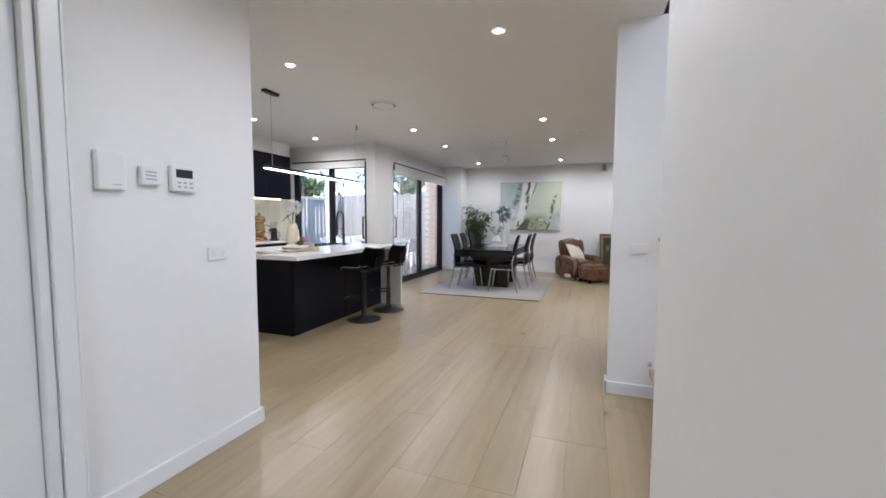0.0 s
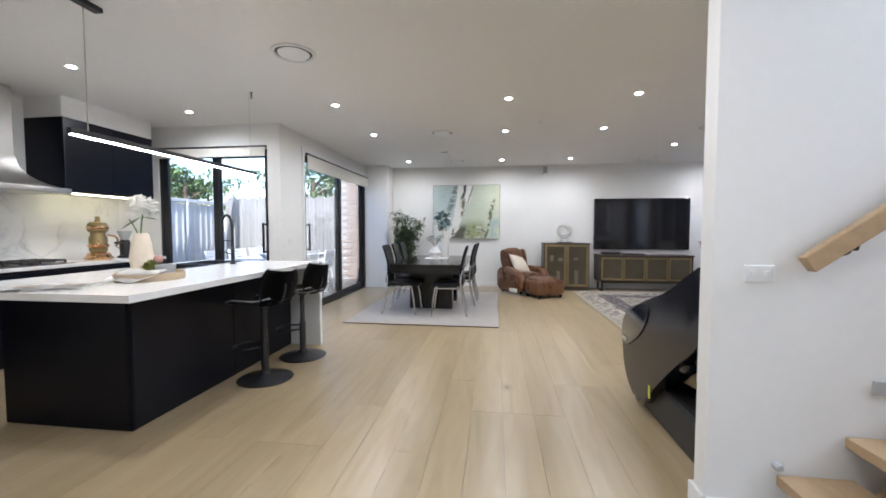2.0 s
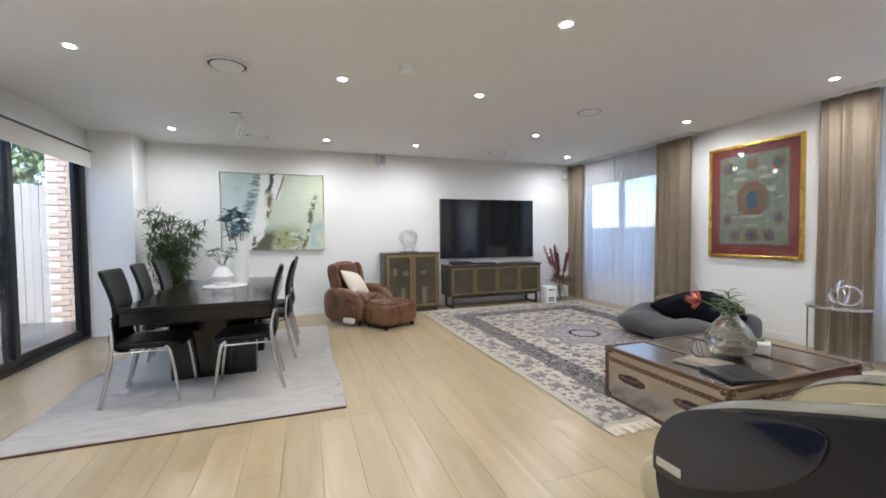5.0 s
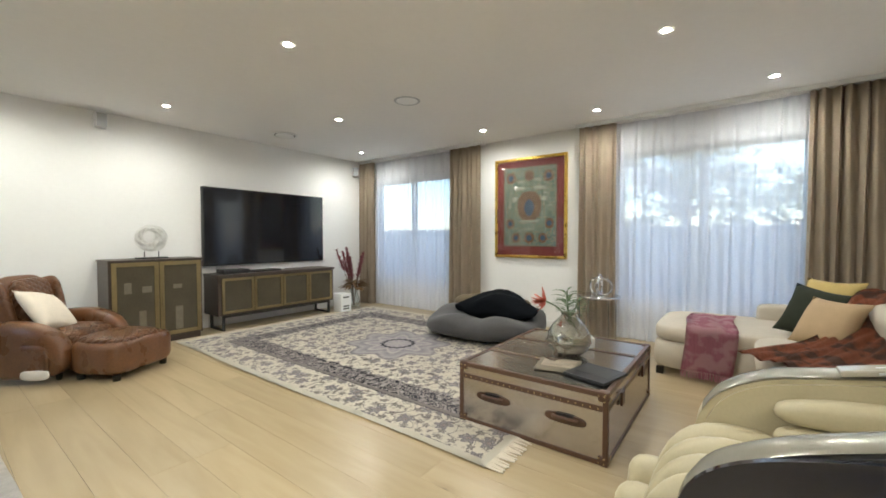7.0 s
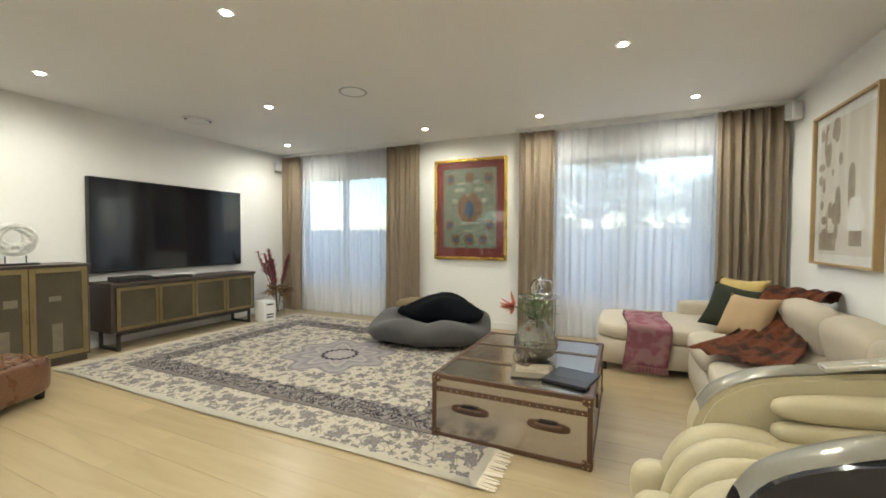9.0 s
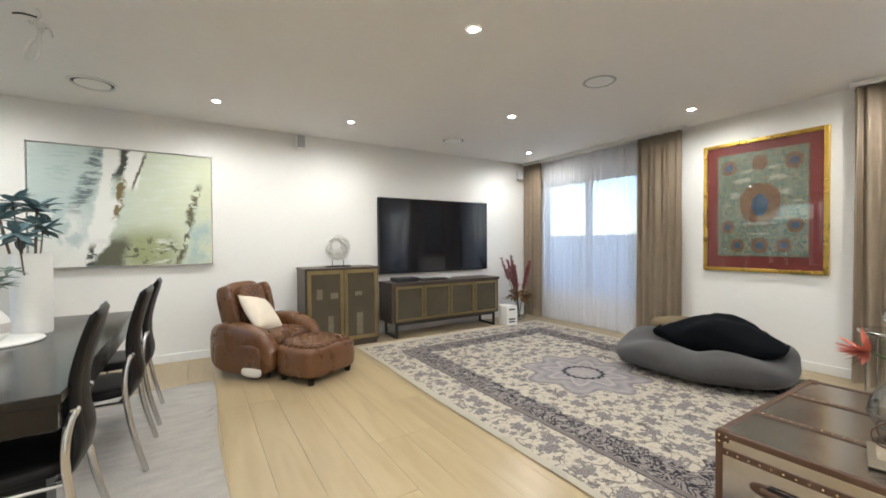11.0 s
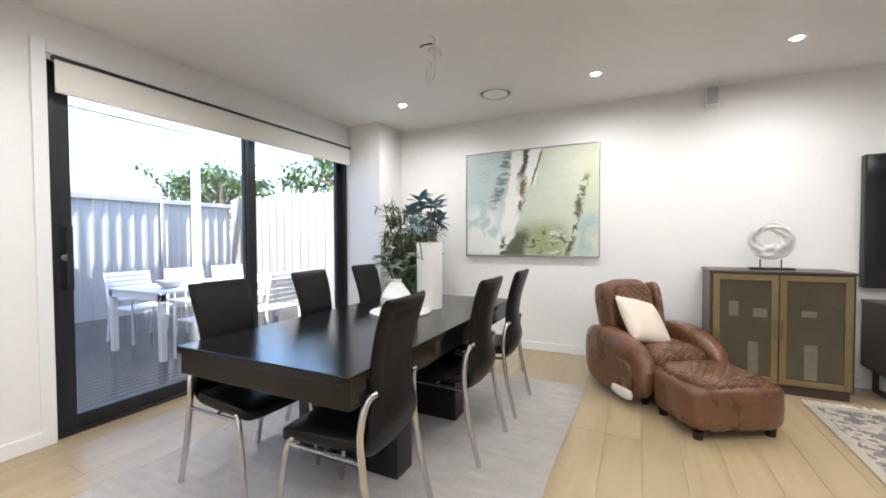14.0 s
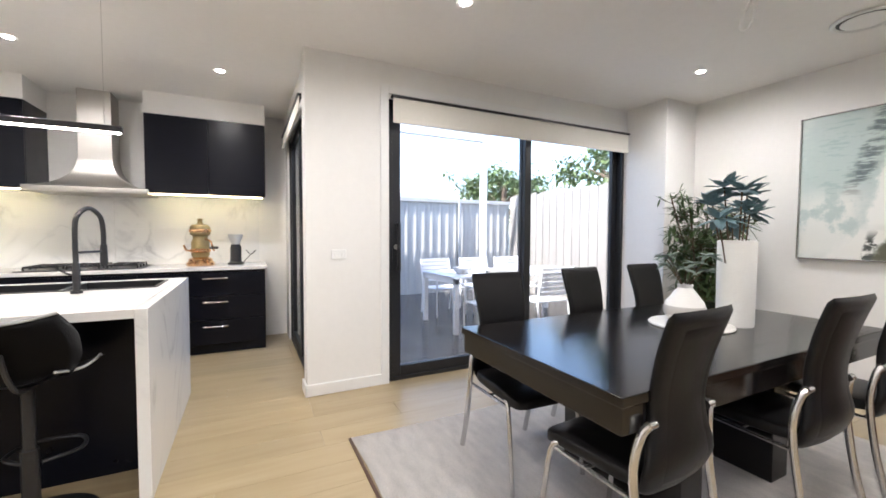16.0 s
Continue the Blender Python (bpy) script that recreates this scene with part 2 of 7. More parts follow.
SUEDE = material("grey_suede", (0.055, 0.052, 0.052), 0.9, vary=0.25, scale=7, sheen=0.12, bump=0.15, bump_scale=120)
BLACKFUR = material("black_plush", (0.004, 0.005, 0.007), 0.95, vary=0.4, scale=22, bump=0.6, bump_scale=90, spec=0.1)
SOFA = material("beige_sofa_weave", (0.45, 0.395, 0.315), 0.88, vary=0.07, scale=12, bump=0.25, bump_scale=320)
TRUNKMET = material("riveted_aluminium_sheet", (0.46, 0.43, 0.40), 0.22, 1.0, vary=0.10, scale=5, bump=0.03, bump_scale=12)
TRUNKTRIM = material("brown_leather_trim", (0.075, 0.035, 0.018), 0.4, vary=0.3, scale=14, bump=0.15, bump_scale=90)
RIVET = material("brass_rivets", (0.62, 0.50, 0.30), 0.25, 1.0)
MASSBLK = material("gloss_midnight_shell", (0.010, 0.012, 0.022), 0.10, vary=0.1, coat=0.6)
MASSNAVY = material("satin_navy_shell", (0.006, 0.007, 0.013), 0.19, vary=0.06, scale=3)
MASSCREAM = material("cream_vinyl", (0.47, 0.41, 0.27), 0.36, vary=0.05, scale=6, bump=0.08, bump_scale=90)
MASSCHAMP = material("champagne_panel", (0.52, 0.49, 0.42), 0.2, 0.35, vary=0.03)
LEAF = material("green_leaf", (0.085, 0.14, 0.05), 0.5, vary=0.5, scale=9, rand=0.4)
LEAFBLUE = material("blue_grey_leaf", (0.15, 0.24, 0.27), 0.55, vary=0.4, scale=9)
BARK = material("bark", (0.12, 0.085, 0.055), 0.85, vary=0.3, scale=20, bump=0.5, bump_scale=40)
CERAMIC = material("white_ceramic", (0.78, 0.77, 0.74), 0.35, vary=0.04, scale=10)
DECK = material("grey_wet_decking", (0.055, 0.052, 0.05), 0.16, vary=0.2, scale=4, stretch=(8, 1, 8), rand=0.4, bump=0.1, bump_scale=30)
PALING = material("weathered_paling", (0.25, 0.235, 0.215), 0.85, vary=0.22, scale=4, stretch=(6, 6, 1), rand=0.6, bump=0.2, bump_scale=30)
STEELFENCE = material("cream_steel_fence", (0.47, 0.465, 0.44), 0.5, vary=0.05, scale=2)
BRICK = material("cream_brick", (0.30, 0.23, 0.18), 0.85, vary=0.15, scale=20, rand=0.6, bump=0.3, bump_scale=60)
MORTAR = material("mortar", (0.42, 0.40, 0.37), 0.95, vary=0.1, scale=30)
OUTWHITE = material("white_outdoor_metal", (0.80, 0.81, 0.82), 0.4, vary=0.03)
GROUND = material("garden_ground", (0.16, 0.15, 0.11), 0.95, vary=0.3, scale=3, bump=0.3, bump_scale=20)
FOLIAGE = material("tree_leaves", (0.12, 0.17, 0.06), 0.55, vary=0.5, scale=4)
DARKFENCE = material("slate_fence", (0.20, 0.215, 0.25), 0.7, vary=0.12, scale=3, rand=0.2)
DOWN = glow("downlight_glow", (1.0, 0.93, 0.80), 30.0)
STRIP = glow("led_strip_glow", (1.0, 0.82, 0.42), 5.0)
BARLED = glow("pendant_bar_glow", (1.0, 0.90, 0.76), 10.0)

def quilted(src):
    """The leather again, stitched in diamonds."""
    m = src.copy()
    m.name = "quilted_brown_leather"
    n, l = m.node_tree.nodes, m.node_tree.links
    b = n["Principled BSDF"]
    tc = n.new("ShaderNodeTexCoord"); sp = n.new("ShaderNodeSeparateXYZ")
    l.new(tc.outputs["Object"], sp.inputs[0])
    low = None
    for sign in (1.0, -1.0):
        a = n.new("ShaderNodeMath"); a.operation = "MULTIPLY_ADD"; a.inputs[1].default_value = sign
        yz = n.new("ShaderNodeMath"); yz.operation = "ADD"
        l.new(sp.outputs["Y"], yz.inputs[0]); l.new(sp.outputs["Z"], yz.inputs[1])
        l.new(sp.outputs["X"], a.inputs[0]); l.new(yz.outputs[0], a.inputs[2])
        k = n.new("ShaderNodeMath"); k.operation = "MULTIPLY"; k.inputs[1].default_value = 44.0
        si = n.new("ShaderNodeMath"); si.operation = "SINE"
        ab = n.new("ShaderNodeMath"); ab.operation = "ABSOLUTE"
        l.new(a.outputs[0], k.inputs[0]); l.new(k.outputs[0], si.inputs[0]); l.new(si.outputs[0], ab.inputs[0])
        if low is None:
            low = ab
        else:
            mn = n.new("ShaderNodeMath"); mn.operation = "MINIMUM"
            l.new(low.outputs[0], mn.inputs[0]); l.new(ab.outputs[0], mn.inputs[1])
            low = mn
    pw = n.new("ShaderNodeMath"); pw.operation = "POWER"; pw.inputs[1].default_value = 0.5
    l.new(low.outputs[0], pw.inputs[0])
    bp = n.new("ShaderNodeBump"); bp.inputs["Strength"].default_value = 0.9; bp.inputs["Distance"].default_value = 0.012
    l.new(pw.outputs[0], bp.inputs["Height"])
    l.new(b.inputs["Normal"].links[0].from_socket, bp.inputs["Normal"])
    l.new(bp.outputs[0], b.inputs["Normal"])
    return m


QUILT = quilted(LEATHERBRN)
DIMITEM = material("dim_shelf_objects", (0.15, 0.125, 0.085), 0.5, vary=0.3, scale=20)

# ---- mesh tools ----
def mesh_object(name, bm, mat, parent=None, smooth=False, angle=0.7):
    me = bpy.data.meshes.new(name)
    bmesh.ops.recalc_face_normals(bm, faces=bm.faces[:])
    if smooth:
        for f in bm.faces:
            f.smooth = True
        for e in bm.edges:
            if len(e.link_faces) == 2 and e.calc_face_angle(0) > angle:
                e.smooth = False
    bm.to_mesh(me)
    bm.free()
    for q in (mat if isinstance(mat, (list, tuple)) else [mat]):
        me.materials.append(q)
    ob = new(name, me)
    ob.parent = parent
    return ob


def base(name, label, category, m=None, group="", kind=""):
    ob = tagged(new(name), label, category, group, kind)
    ob.empty_display_size = 0.1
    if m is not None:
        ob.matrix_basis = m
    return ob


def add_box(bm, x0, x1, y0, y1, z0, z1, bev=0.0, m=None, seg=2):
    r = bmesh.ops.create_cube(bm, size=1)
    vs = r["verts"]
    for v in vs:
        v.co = Vector(((x0 + x1) / 2 + v.co.x * (x1 - x0), (y0 + y1) / 2 + v.co.y * (y1 - y0), (z0 + z1) / 2 + v.co.z * (z1 - z0)))
    if bev:
        es = list({e for v in vs for e in v.link_edges})
        r = bmesh.ops.bevel(bm, geom=es, offset=min(bev, 0.49 * min(x1 - x0, y1 - y0, z1 - z0)), segments=seg, affect="EDGES", profile=0.5)
        vs = list({v for f in r["faces"] for v in f.verts} | {v for v in vs if v.is_valid})
    if m is not None:
        for v in vs:
            v.co = m @ v.co
    return vs


def box(name, x0, x1, y0, y1, z0, z1, mat, bev=0.0, parent=None, m=None, smooth=False, seg=2):
    bm = bmesh.new()
    add_box(bm, x0, x1, y0, y1, z0, z1, bev, m, seg)
    return mesh_object(name, bm, mat, parent, smooth or seg > 2)


def add_lathe(bm, profile, n=28, at=(0, 0, 0), m=None):
    rings = []
    for r, z in profile:
        ring = []
        for k in range(n):
            a = 2 * math.pi * k / n
            p = Vector((at[0] + r * math.cos(a), at[1] + r * math.sin(a), at[2] + z))
            ring.append(bm.verts.new(m @ p if m is not None else p))
        rings.append(ring)
    for a, b in zip(rings, rings[1:]):
        for k in range(n):
            bm.faces.new((a[k], a[(k + 1) % n], b[(k + 1) % n], b[k]))
    if profile[0][0] > 1e-4:
        bm.faces.new(rings[0][::-1])
    if profile[-1][0] > 1e-4:
        bm.faces.new(rings[-1])


def lathe(name, profile, mat, parent=None, n=28, at=(0, 0, 0), m=None):
    bm = bmesh.new()
    add_lathe(bm, profile, n, at, m)
    bmesh.ops.remove_doubles(bm, verts=bm.verts[:], dist=1e-5)
    return mesh_object(name, bm, mat, parent, True)


def spline(pts, steps=6):
    """Smooth line through the points."""
    P = [Vector(p) for p in pts]
    out = []
    for i in range(len(P) - 1):
        a, b, c, d = P[max(i - 1, 0)], P[i], P[i + 1], P[min(i + 2, len(P) - 1)]
        for k in range(steps):
            t = k / steps
            out.append(0.5 * ((2 * b) + (c - a) * t + (2 * a - 5 * b + 4 * c - d) * t * t + (3 * b - a - 3 * c + d) * t ** 3))
    return out + [P[-1]]


def add_tube(bm, pts, r, n=8):
    pts = [Vector(p) for p in pts]
    rings = []
    ref = None
    for i, p in enumerate(pts):
        d = (pts[min(i + 1, len(pts) - 1)] - pts[max(i - 1, 0)]).normalized()
        if ref is None:
            ref = Vector((0, 0, 1)) if abs(d.z) < 0.9 else Vector((1, 0, 0))
        u = d.cross(ref).normalized()
        w = u.cross(d).normalized()
        ref = w
        rr = r[i] if isinstance(r, (list, tuple)) else r
        rings.append([bm.verts.new(p + (u * math.cos(2 * math.pi * k / n) + w * math.sin(2 * math.pi * k / n)) * rr) for k in range(n)])
    for a, b in zip(rings, rings[1:]):
        for k in range(n):
            bm.faces.new((a[k], a[(k + 1) % n], b[(k + 1) % n], b[k]))
    bm.faces.new(rings[0][::-1]); bm.faces.new(rings[-1])


def tube(name, pts, r, mat, parent=None, n=8):
    bm = bmesh.new()
    add_tube(bm, pts, r, n)
    return mesh_object(name, bm, mat, parent, True)


def add_sheet(bm, fn, nu, nv, closed=False):
    g = [[bm.verts.new(fn(i / nu, j / nv)) for j in range(nv + 1)] for i in range(nu + (0 if closed else 1))]
    for i in range(nu):
        for j in range(nv):
            a, b = g[i], g[(i + 1) % len(g)]
            bm.faces.new((a[j], b[j], b[j + 1], a[j + 1]))


def sheet(name, fn, nu, nv, mat, parent=None, thick=0.0, closed=False):
    bm = bmesh.new()
    add_sheet(bm, fn, nu, nv, closed)
    if thick:
        bmesh.ops.solidify(bm, geom=bm.faces[:], thickness=thick)
    return mesh_object(name, bm, mat, parent, True, 1.2)


def add_extrude(bm, outline, axis, a, b, bev=0.0, seg=3):
    """Outline of pairs swept along an axis from a to b."""
    def at(p, q):
        return Vector((q, p[0], p[1])) if axis == "x" else Vector((p[0], q, p[1])) if axis == "y" else Vector((p[0], p[1], q))
    lo, hi = [bm.verts.new(at(p, a)) for p in outline], [bm.verts.new(at(p, b)) for p in outline]
    n = len(outline)
    f0, f1 = bm.faces.new(lo), bm.faces.new(hi[::-1])
    for k in range(n):
        bm.faces.new((lo[k], hi[k], hi[(k + 1) % n], lo[(k + 1) % n]))
    if bev:
        es = list(set(f0.edges) | set(f1.edges))
        bmesh.ops.bevel(bm, geom=es, offset=bev, segments=seg, affect="EDGES", profile=0.5)


def extrude(name, outline, axis, a, b, mat, parent=None, bev=0.0, seg=3):
    bm = bmesh.new()
    add_extrude(bm, outline, axis, a, b, bev, seg)
    return mesh_object(name, bm, mat, parent, True, 0.6)


def add_pillow(bm, w, d, h, m, n=10, pinch=0.25, sag=0.0):
    """Stuffed cushion: two bulged faces that meet at a seam."""
    for s in (1, -1):
        def fn(u, v, s=s):
            x, y = 2 * u - 1, 2 * v - 1
            e = (1 - abs(x) ** 2.6) * (1 - abs(y) ** 2.6)
            k = 1 - pinch * 0.22 * (x * x * (1 - y * y) + y * y * (1 - x * x))
            z = s * h / 2 * max(e, 0) ** 0.5 + 0.012 * h * math.sin(7 * x + 3 * y)
            return m @ Vector((x * w / 2 * k, y * d / 2 * k, z - sag * (1 - x * x)))
        add_sheet(bm, fn, n, n)
    bmesh.ops.remove_doubles(bm, verts=bm.verts[:], dist=1e-4)


def pillow(name, w, d, h, m, mat, parent=None, n=12, pinch=0.25):
    bm = bmesh.new()
    add_pillow(bm, w, d, h, m, n, pinch)
    return mesh_object(name, bm, mat, parent, True, 2.2)


def add_superbox(bm, c, s, p=4.0, n=20, m=None, warp=None):
    """Rounded, cushion-like block."""
    def fn(u, v):
        a, b = 2 * math.pi * u, math.pi * (v - 0.5)
        def sp(t):
            return math.copysign(abs(t) ** (2 / p), t)
        q = Vector((s[0] / 2 * sp(math.cos(b)) * sp(math.cos(a)), s[1] / 2 * sp(math.cos(b)) * sp(math.sin(a)), s[2] / 2 * sp(math.sin(b))))
        if warp:
            q = warp(q)
        q = q + Vector(c)
        return m @ q if m is not None else q
    add_sheet(bm, fn, n * 2, n, True)
    bmesh.ops.remove_doubles(bm, verts=bm.verts[:], dist=1e-5)


def superbox(name, c, s, mat, parent=None, p=4.0, n=14, m=None, warp=None):
    bm = bmesh.new()
    add_superbox(bm, c, s, p, n, m, warp)
    return mesh_object(name, bm, mat, parent, True, 1.4)


def add_leaf(bm, p, d, length, width, droop=0.3, up=Vector((0, 0, 1)), mat=0):
    d = d.normalized()
    s = d.cross(up)
    s = s.normalized() if s.length > 0.05 else Vector((1, 0, 0))
    nrm = s.cross(d)
    prev = None
    for t, w in ((0, 0.12), (0.35, 1.0), (0.7, 0.75), (1, 0.02)):
        c = p + d * length * t - Vector((0, 0, 1)) * droop * length * t * t + nrm * 0.0
        a, b, mid = bm.verts.new(c + s * width * w / 2), bm.verts.new(c - s * width * w / 2), bm.verts.new(c - nrm * width * 0.14 * w)
        if prev:
            f1 = bm.faces.new((prev[0], a, mid, prev[2])); f2 = bm.faces.new((prev[2], mid, b, prev[1]))
            f1.material_index = f2.material_index = mat
        prev = (a, b, mid)


def structure(ob, label=""):
    return tagged(ob, label, kind="structure")

# ---- setting: walls, ceiling, openings ----
def wall(name, boxes, label="smooth white painted plaster wall"):
    bm = bmesh.new()
    for b in boxes:
        add_box(bm, *b)
    return structure(mesh_object(name, bm, WHITE), label)


HI = 5.2
wall("wall_north", [(-3.6, 4.4, 9.955, 10.1, 0, CEIL + 0.1)])
wall("wall_column", [(-3.44, -2.97, 9.475, 9.952, 0, CEIL)])
DY0, DY1, DZ = 6.70, 9.475, 2.34
wall("wall_sliding_door", [(-3.6, -3.445, 6.05, DY0, 0, CEIL + 0.1), (-3.6, -3.445, DY1, 9.955, 0, CEIL + 0.1), (-3.6, -3.445, DY0, DY1, DZ, CEIL + 0.1)])
KX0, KX1, KZ = -5.23, -3.62, 2.30
wall("wall_kitchen_door", [(-5.95, KX0, 6.08, 6.2, 0, CEIL + 0.1), (KX1, -3.6, 6.05, 6.2, 0, CEIL + 0.1), (KX0, KX1, 6.08, 6.2, KZ, CEIL + 0.1)])
wall("wall_kitchen_back", [(-5.70, -5.55, 1.62, 6.08, 0, CEIL + 0.1)])
wall("wall_kitchen_south", [(-5.8, -1.9, 1.62, 1.77, 0, CEIL + 0.1)])
wall("wall_hall_left", [(-1.9, -1.8, 0.80, 1.77, 0, CEIL + 0.1), (-1.9, -1.8, -2.1, 0.80, 2.1, CEIL + 0.1), (-1.9, -1.8, -2.1, -0.1, 0, 2.1)])
# unseen opening left in the back wall to let sky light into the hall
wall("wall_hall_back", [(-1.9, -1.15, -2.2, -2.1, 0, CEIL + 0.1), (0.05, 0.35, -2.2, -2.1, 0, CEIL + 0.1), (-1.15, 0.05, -2.2, -2.1, 2.35, CEIL + 0.1)])
wall("wall_hall_right", [(0.25, 0.35, -2.1, 1.08, 0, CEIL + 0.1)])
wall("wall_stair_near", [(0.35, 4.25, 0.98, 1.08, 0, HI), (0.25, 0.35, 1.08, 2.99, CEIL + 0.1, HI)])
wall("wall_stair", [(0.23, 4.25, 2.99, 3.09, 0, HI)])
W1 = (7.92, 9.60, 0.50, 2.22)
W2 = (3.68, 5.42, 0.50, 2.22)
# gap above 2.9 m is an unseen opening added to light the stairs
wall("wall_east", [(4.25, 4.4, 0.98, 3.09, 0, 2.9), (4.25, 4.4, 0.98, 3.09, 4.9, HI), (4.25, 4.4, 3.09, W2[0], 0, CEIL + 0.1), (4.25, 4.4, W2[1], W1[0], 0, CEIL + 0.1), (4.25, 4.4, W1[1], 9.955, 0, CEIL + 0.1),
                   *[(4.25, 4.4, w[0], w[1], 0, w[2]) for w in (W1, W2)], *[(4.25, 4.4, w[0], w[1], w[3], CEIL + 0.1) for w in (W1, W2)]])
bm = bmesh.new()
for b in ((-1.9, 0.35, -2.2, 1.08), (-5.95, 0.5, 1.08, 2.99), (-3.6, 4.4, 2.99, 10.1), (-5.95, -3.6, 2.99, 6.2)):
    add_box(bm, *b, CEIL, CEIL + 0.1)
add_box(bm, 0.25, 4.4, 0.98, 3.09, HI, HI + 0.1)
structure(mesh_object("ceiling", bm, CEILING), "flat white painted plasterboard ceiling")
# unseen overhang, added to keep direct sun out of the east windows
structure(box("roof_eave", 4.4, 4.95, -2, 10.6, 2.75, 2.85, TRIM), "unseen white slab added over the windows to block the sun")

# skirting
bm = bmesh.new()
SK = 0.09
for b in ((-2.97, 4.24, 9.937, 9.953), (-2.968, -2.952, 9.47, 9.937), (-3.44, -2.952, 9.457, 9.473), (-3.443, -3.427, 6.035, DY0 - 0.07), (-3.61, -3.427, 6.032, 6.048),
          (-1.798, -1.782, 0.87, 1.786), (-1.9, -1.782, 1.772, 1.788), (0.212, 0.228, 2.972, 3.108), (0.212, 0.62, 2.972, 2.988), (0.23, 4.24, 3.092, 3.108), (4.232, 4.248, 3.1, 9.94),
          (0.232, 0.248, -2.1, 1.098), (0.232, 0.36, 1.082, 1.098)):
    add_box(bm, b[0], b[1], b[2], b[3], 0, SK, 0.004)
structure(mesh_object("baseboard", bm, TRIM), "white painted skirting boards")

# sliding glass doors
def sliding_door(name, label, along, lo, hi, top, plane, out, mullion):
    """Black framed two-leaf glass door; along: the axis it runs on; out: which way is outdoors."""
    root = structure(base(name, label, "door"))
    def bx(nm, a0, a1, d0, d1, z0, z1, mat, bev=0.003):
        d0, d1 = sorted((plane + out * d0, plane + out * d1))
        return box(nm, *((a0, a1, d0, d1) if along == "x" else (d0, d1, a0, a1)), z0, z1, mat, bev, root)
    fr = 0.035
    for a0, a1, z0, z1 in ((lo, lo + fr, 0, top), (hi - fr, hi, 0, top), (lo + fr, hi - fr, top - fr, top), (lo + fr, hi - fr, 0, 0.03)):
        bx("frame", a0, a1, 0.005, 0.13, z0, z1, ALU)
    for leaf, (a0, a1, dep) in enumerate(((lo + fr, mullion + 0.045, 0.02), (mullion - 0.035, hi - fr, 0.075))):
        st = 0.075
        z0, z1 = 0.032, top - fr - 0.002
        for b0, b1, c0, c1 in ((a0, a0 + st, z0, z1), (a1 - st, a1, z0, z1), (a0 + st, a1 - st, z0, z0 + 0.085), (a0 + st, a1 - st, z1 - 0.06, z1)):
            bx("leaf_rail", b0, b1, dep, dep + 0.042, c0, c1, ALU)
        p = bx("pane", a0 + st, a1 - st, dep + 0.018, dep + 0.024, z0 + 0.085, z1 - 0.06, PANE, 0)
        p.visible_shadow = False
    return root


slide = sliding_door("door_1", "black framed sliding glass door to the deck", "y", DY0 + 0.002, DY1 - 0.002, DZ - 0.002, -3.46, -1, 8.135)
kdoor = sliding_door("door_2", "black framed sliding glass door beside the kitchen", "x", KX0 + 0.002, KX1 - 0.002, KZ - 0.002, 6.095, 1, -4.42)
bm = bmesh.new()
for z in (0.95, 1.31):
    add_box(bm, -3.462, -3.415, DY0 + 0.06, DY0 + 0.085, z - 0.012, z + 0.012, 0.003)
add_box(bm, -3.417, -3.400, DY0 + 0.058, DY0 + 0.087, 0.93, 1.33, 0.004)
mesh_object("handle", bm, BLACKMET, slide)
lathe("lock", [(0, 0), (0.022, 0), (0.022, 0.012), (0.012, 0.016), (0, 0.016)], STEEL, slide, 16, m=Matrix.Translation((-3.48, DY0 + 0.073, 1.13)) @ Matrix.Rotation(radians(90), 4, "Y"))
bm = bmesh.new()
for z in (0.95, 1.31):
    add_box(bm, KX1 - 0.09, KX1 - 0.065, 6.06, 6.115, z - 0.012, z + 0.012, 0.003)
add_box(bm, KX1 - 0.092, KX1 - 0.063, 6.045, 6.062, 0.93, 1.33, 0.004)
mesh_object("handle", bm, BLACKMET, kdoor)

# door casing on the dining side
bm = bmesh.new()
add_box(bm, -3.443, -3.428, DY0 - 0.075, DY0 - 0.006, 0, DZ + 0.10, 0.004)
add_box(bm, -3.443, -3.428, DY0 - 0.006, DY1 - 0.004, DZ + 0.03, DZ + 0.10, 0.004)
structure(mesh_object("trim_door", bm, TRIM), "white painted architrave round the sliding door")


def roller_blind(name, along, lo, hi, plane, side, z0, z1):
    root = base("roller_blind", "off-white fabric roller blind rolled up above a glass door", "blind", group="roller blinds")
    def bx(nm, a0, a1, d0, d1, c0, c1, mat, bev=0.002):
        d0, d1 = sorted((plane + side * d0, plane + side * d1))
        return box(nm, *((a0, a1, d0, d1) if along == "x" else (d0, d1, a0, a1)), c0, c1, mat, bev, root)
    bx("fabric", lo + 0.01, hi - 0.01, 0.045, 0.050, z0 + 0.02, z1, BLIND)
    bx("bottom_rail", lo + 0.01, hi - 0.01, 0.038, 0.057, z0 - 0.006, z0 + 0.022, BLIND, 0.005)
    bx("top_track", lo, hi, 0.02, 0.062, z1 - 0.008, z1 + 0.012, BLACKMET)
    return root


roller_blind("", "y", DY0 + 0.01, DY1 + 0.0 - 0.015, -3.445, 1, 2.14, DZ)
roller_blind("", "x", KX0 + 0.02, KX1 - 0.01, 6.08, -1, 2.20, KZ + 0.02)

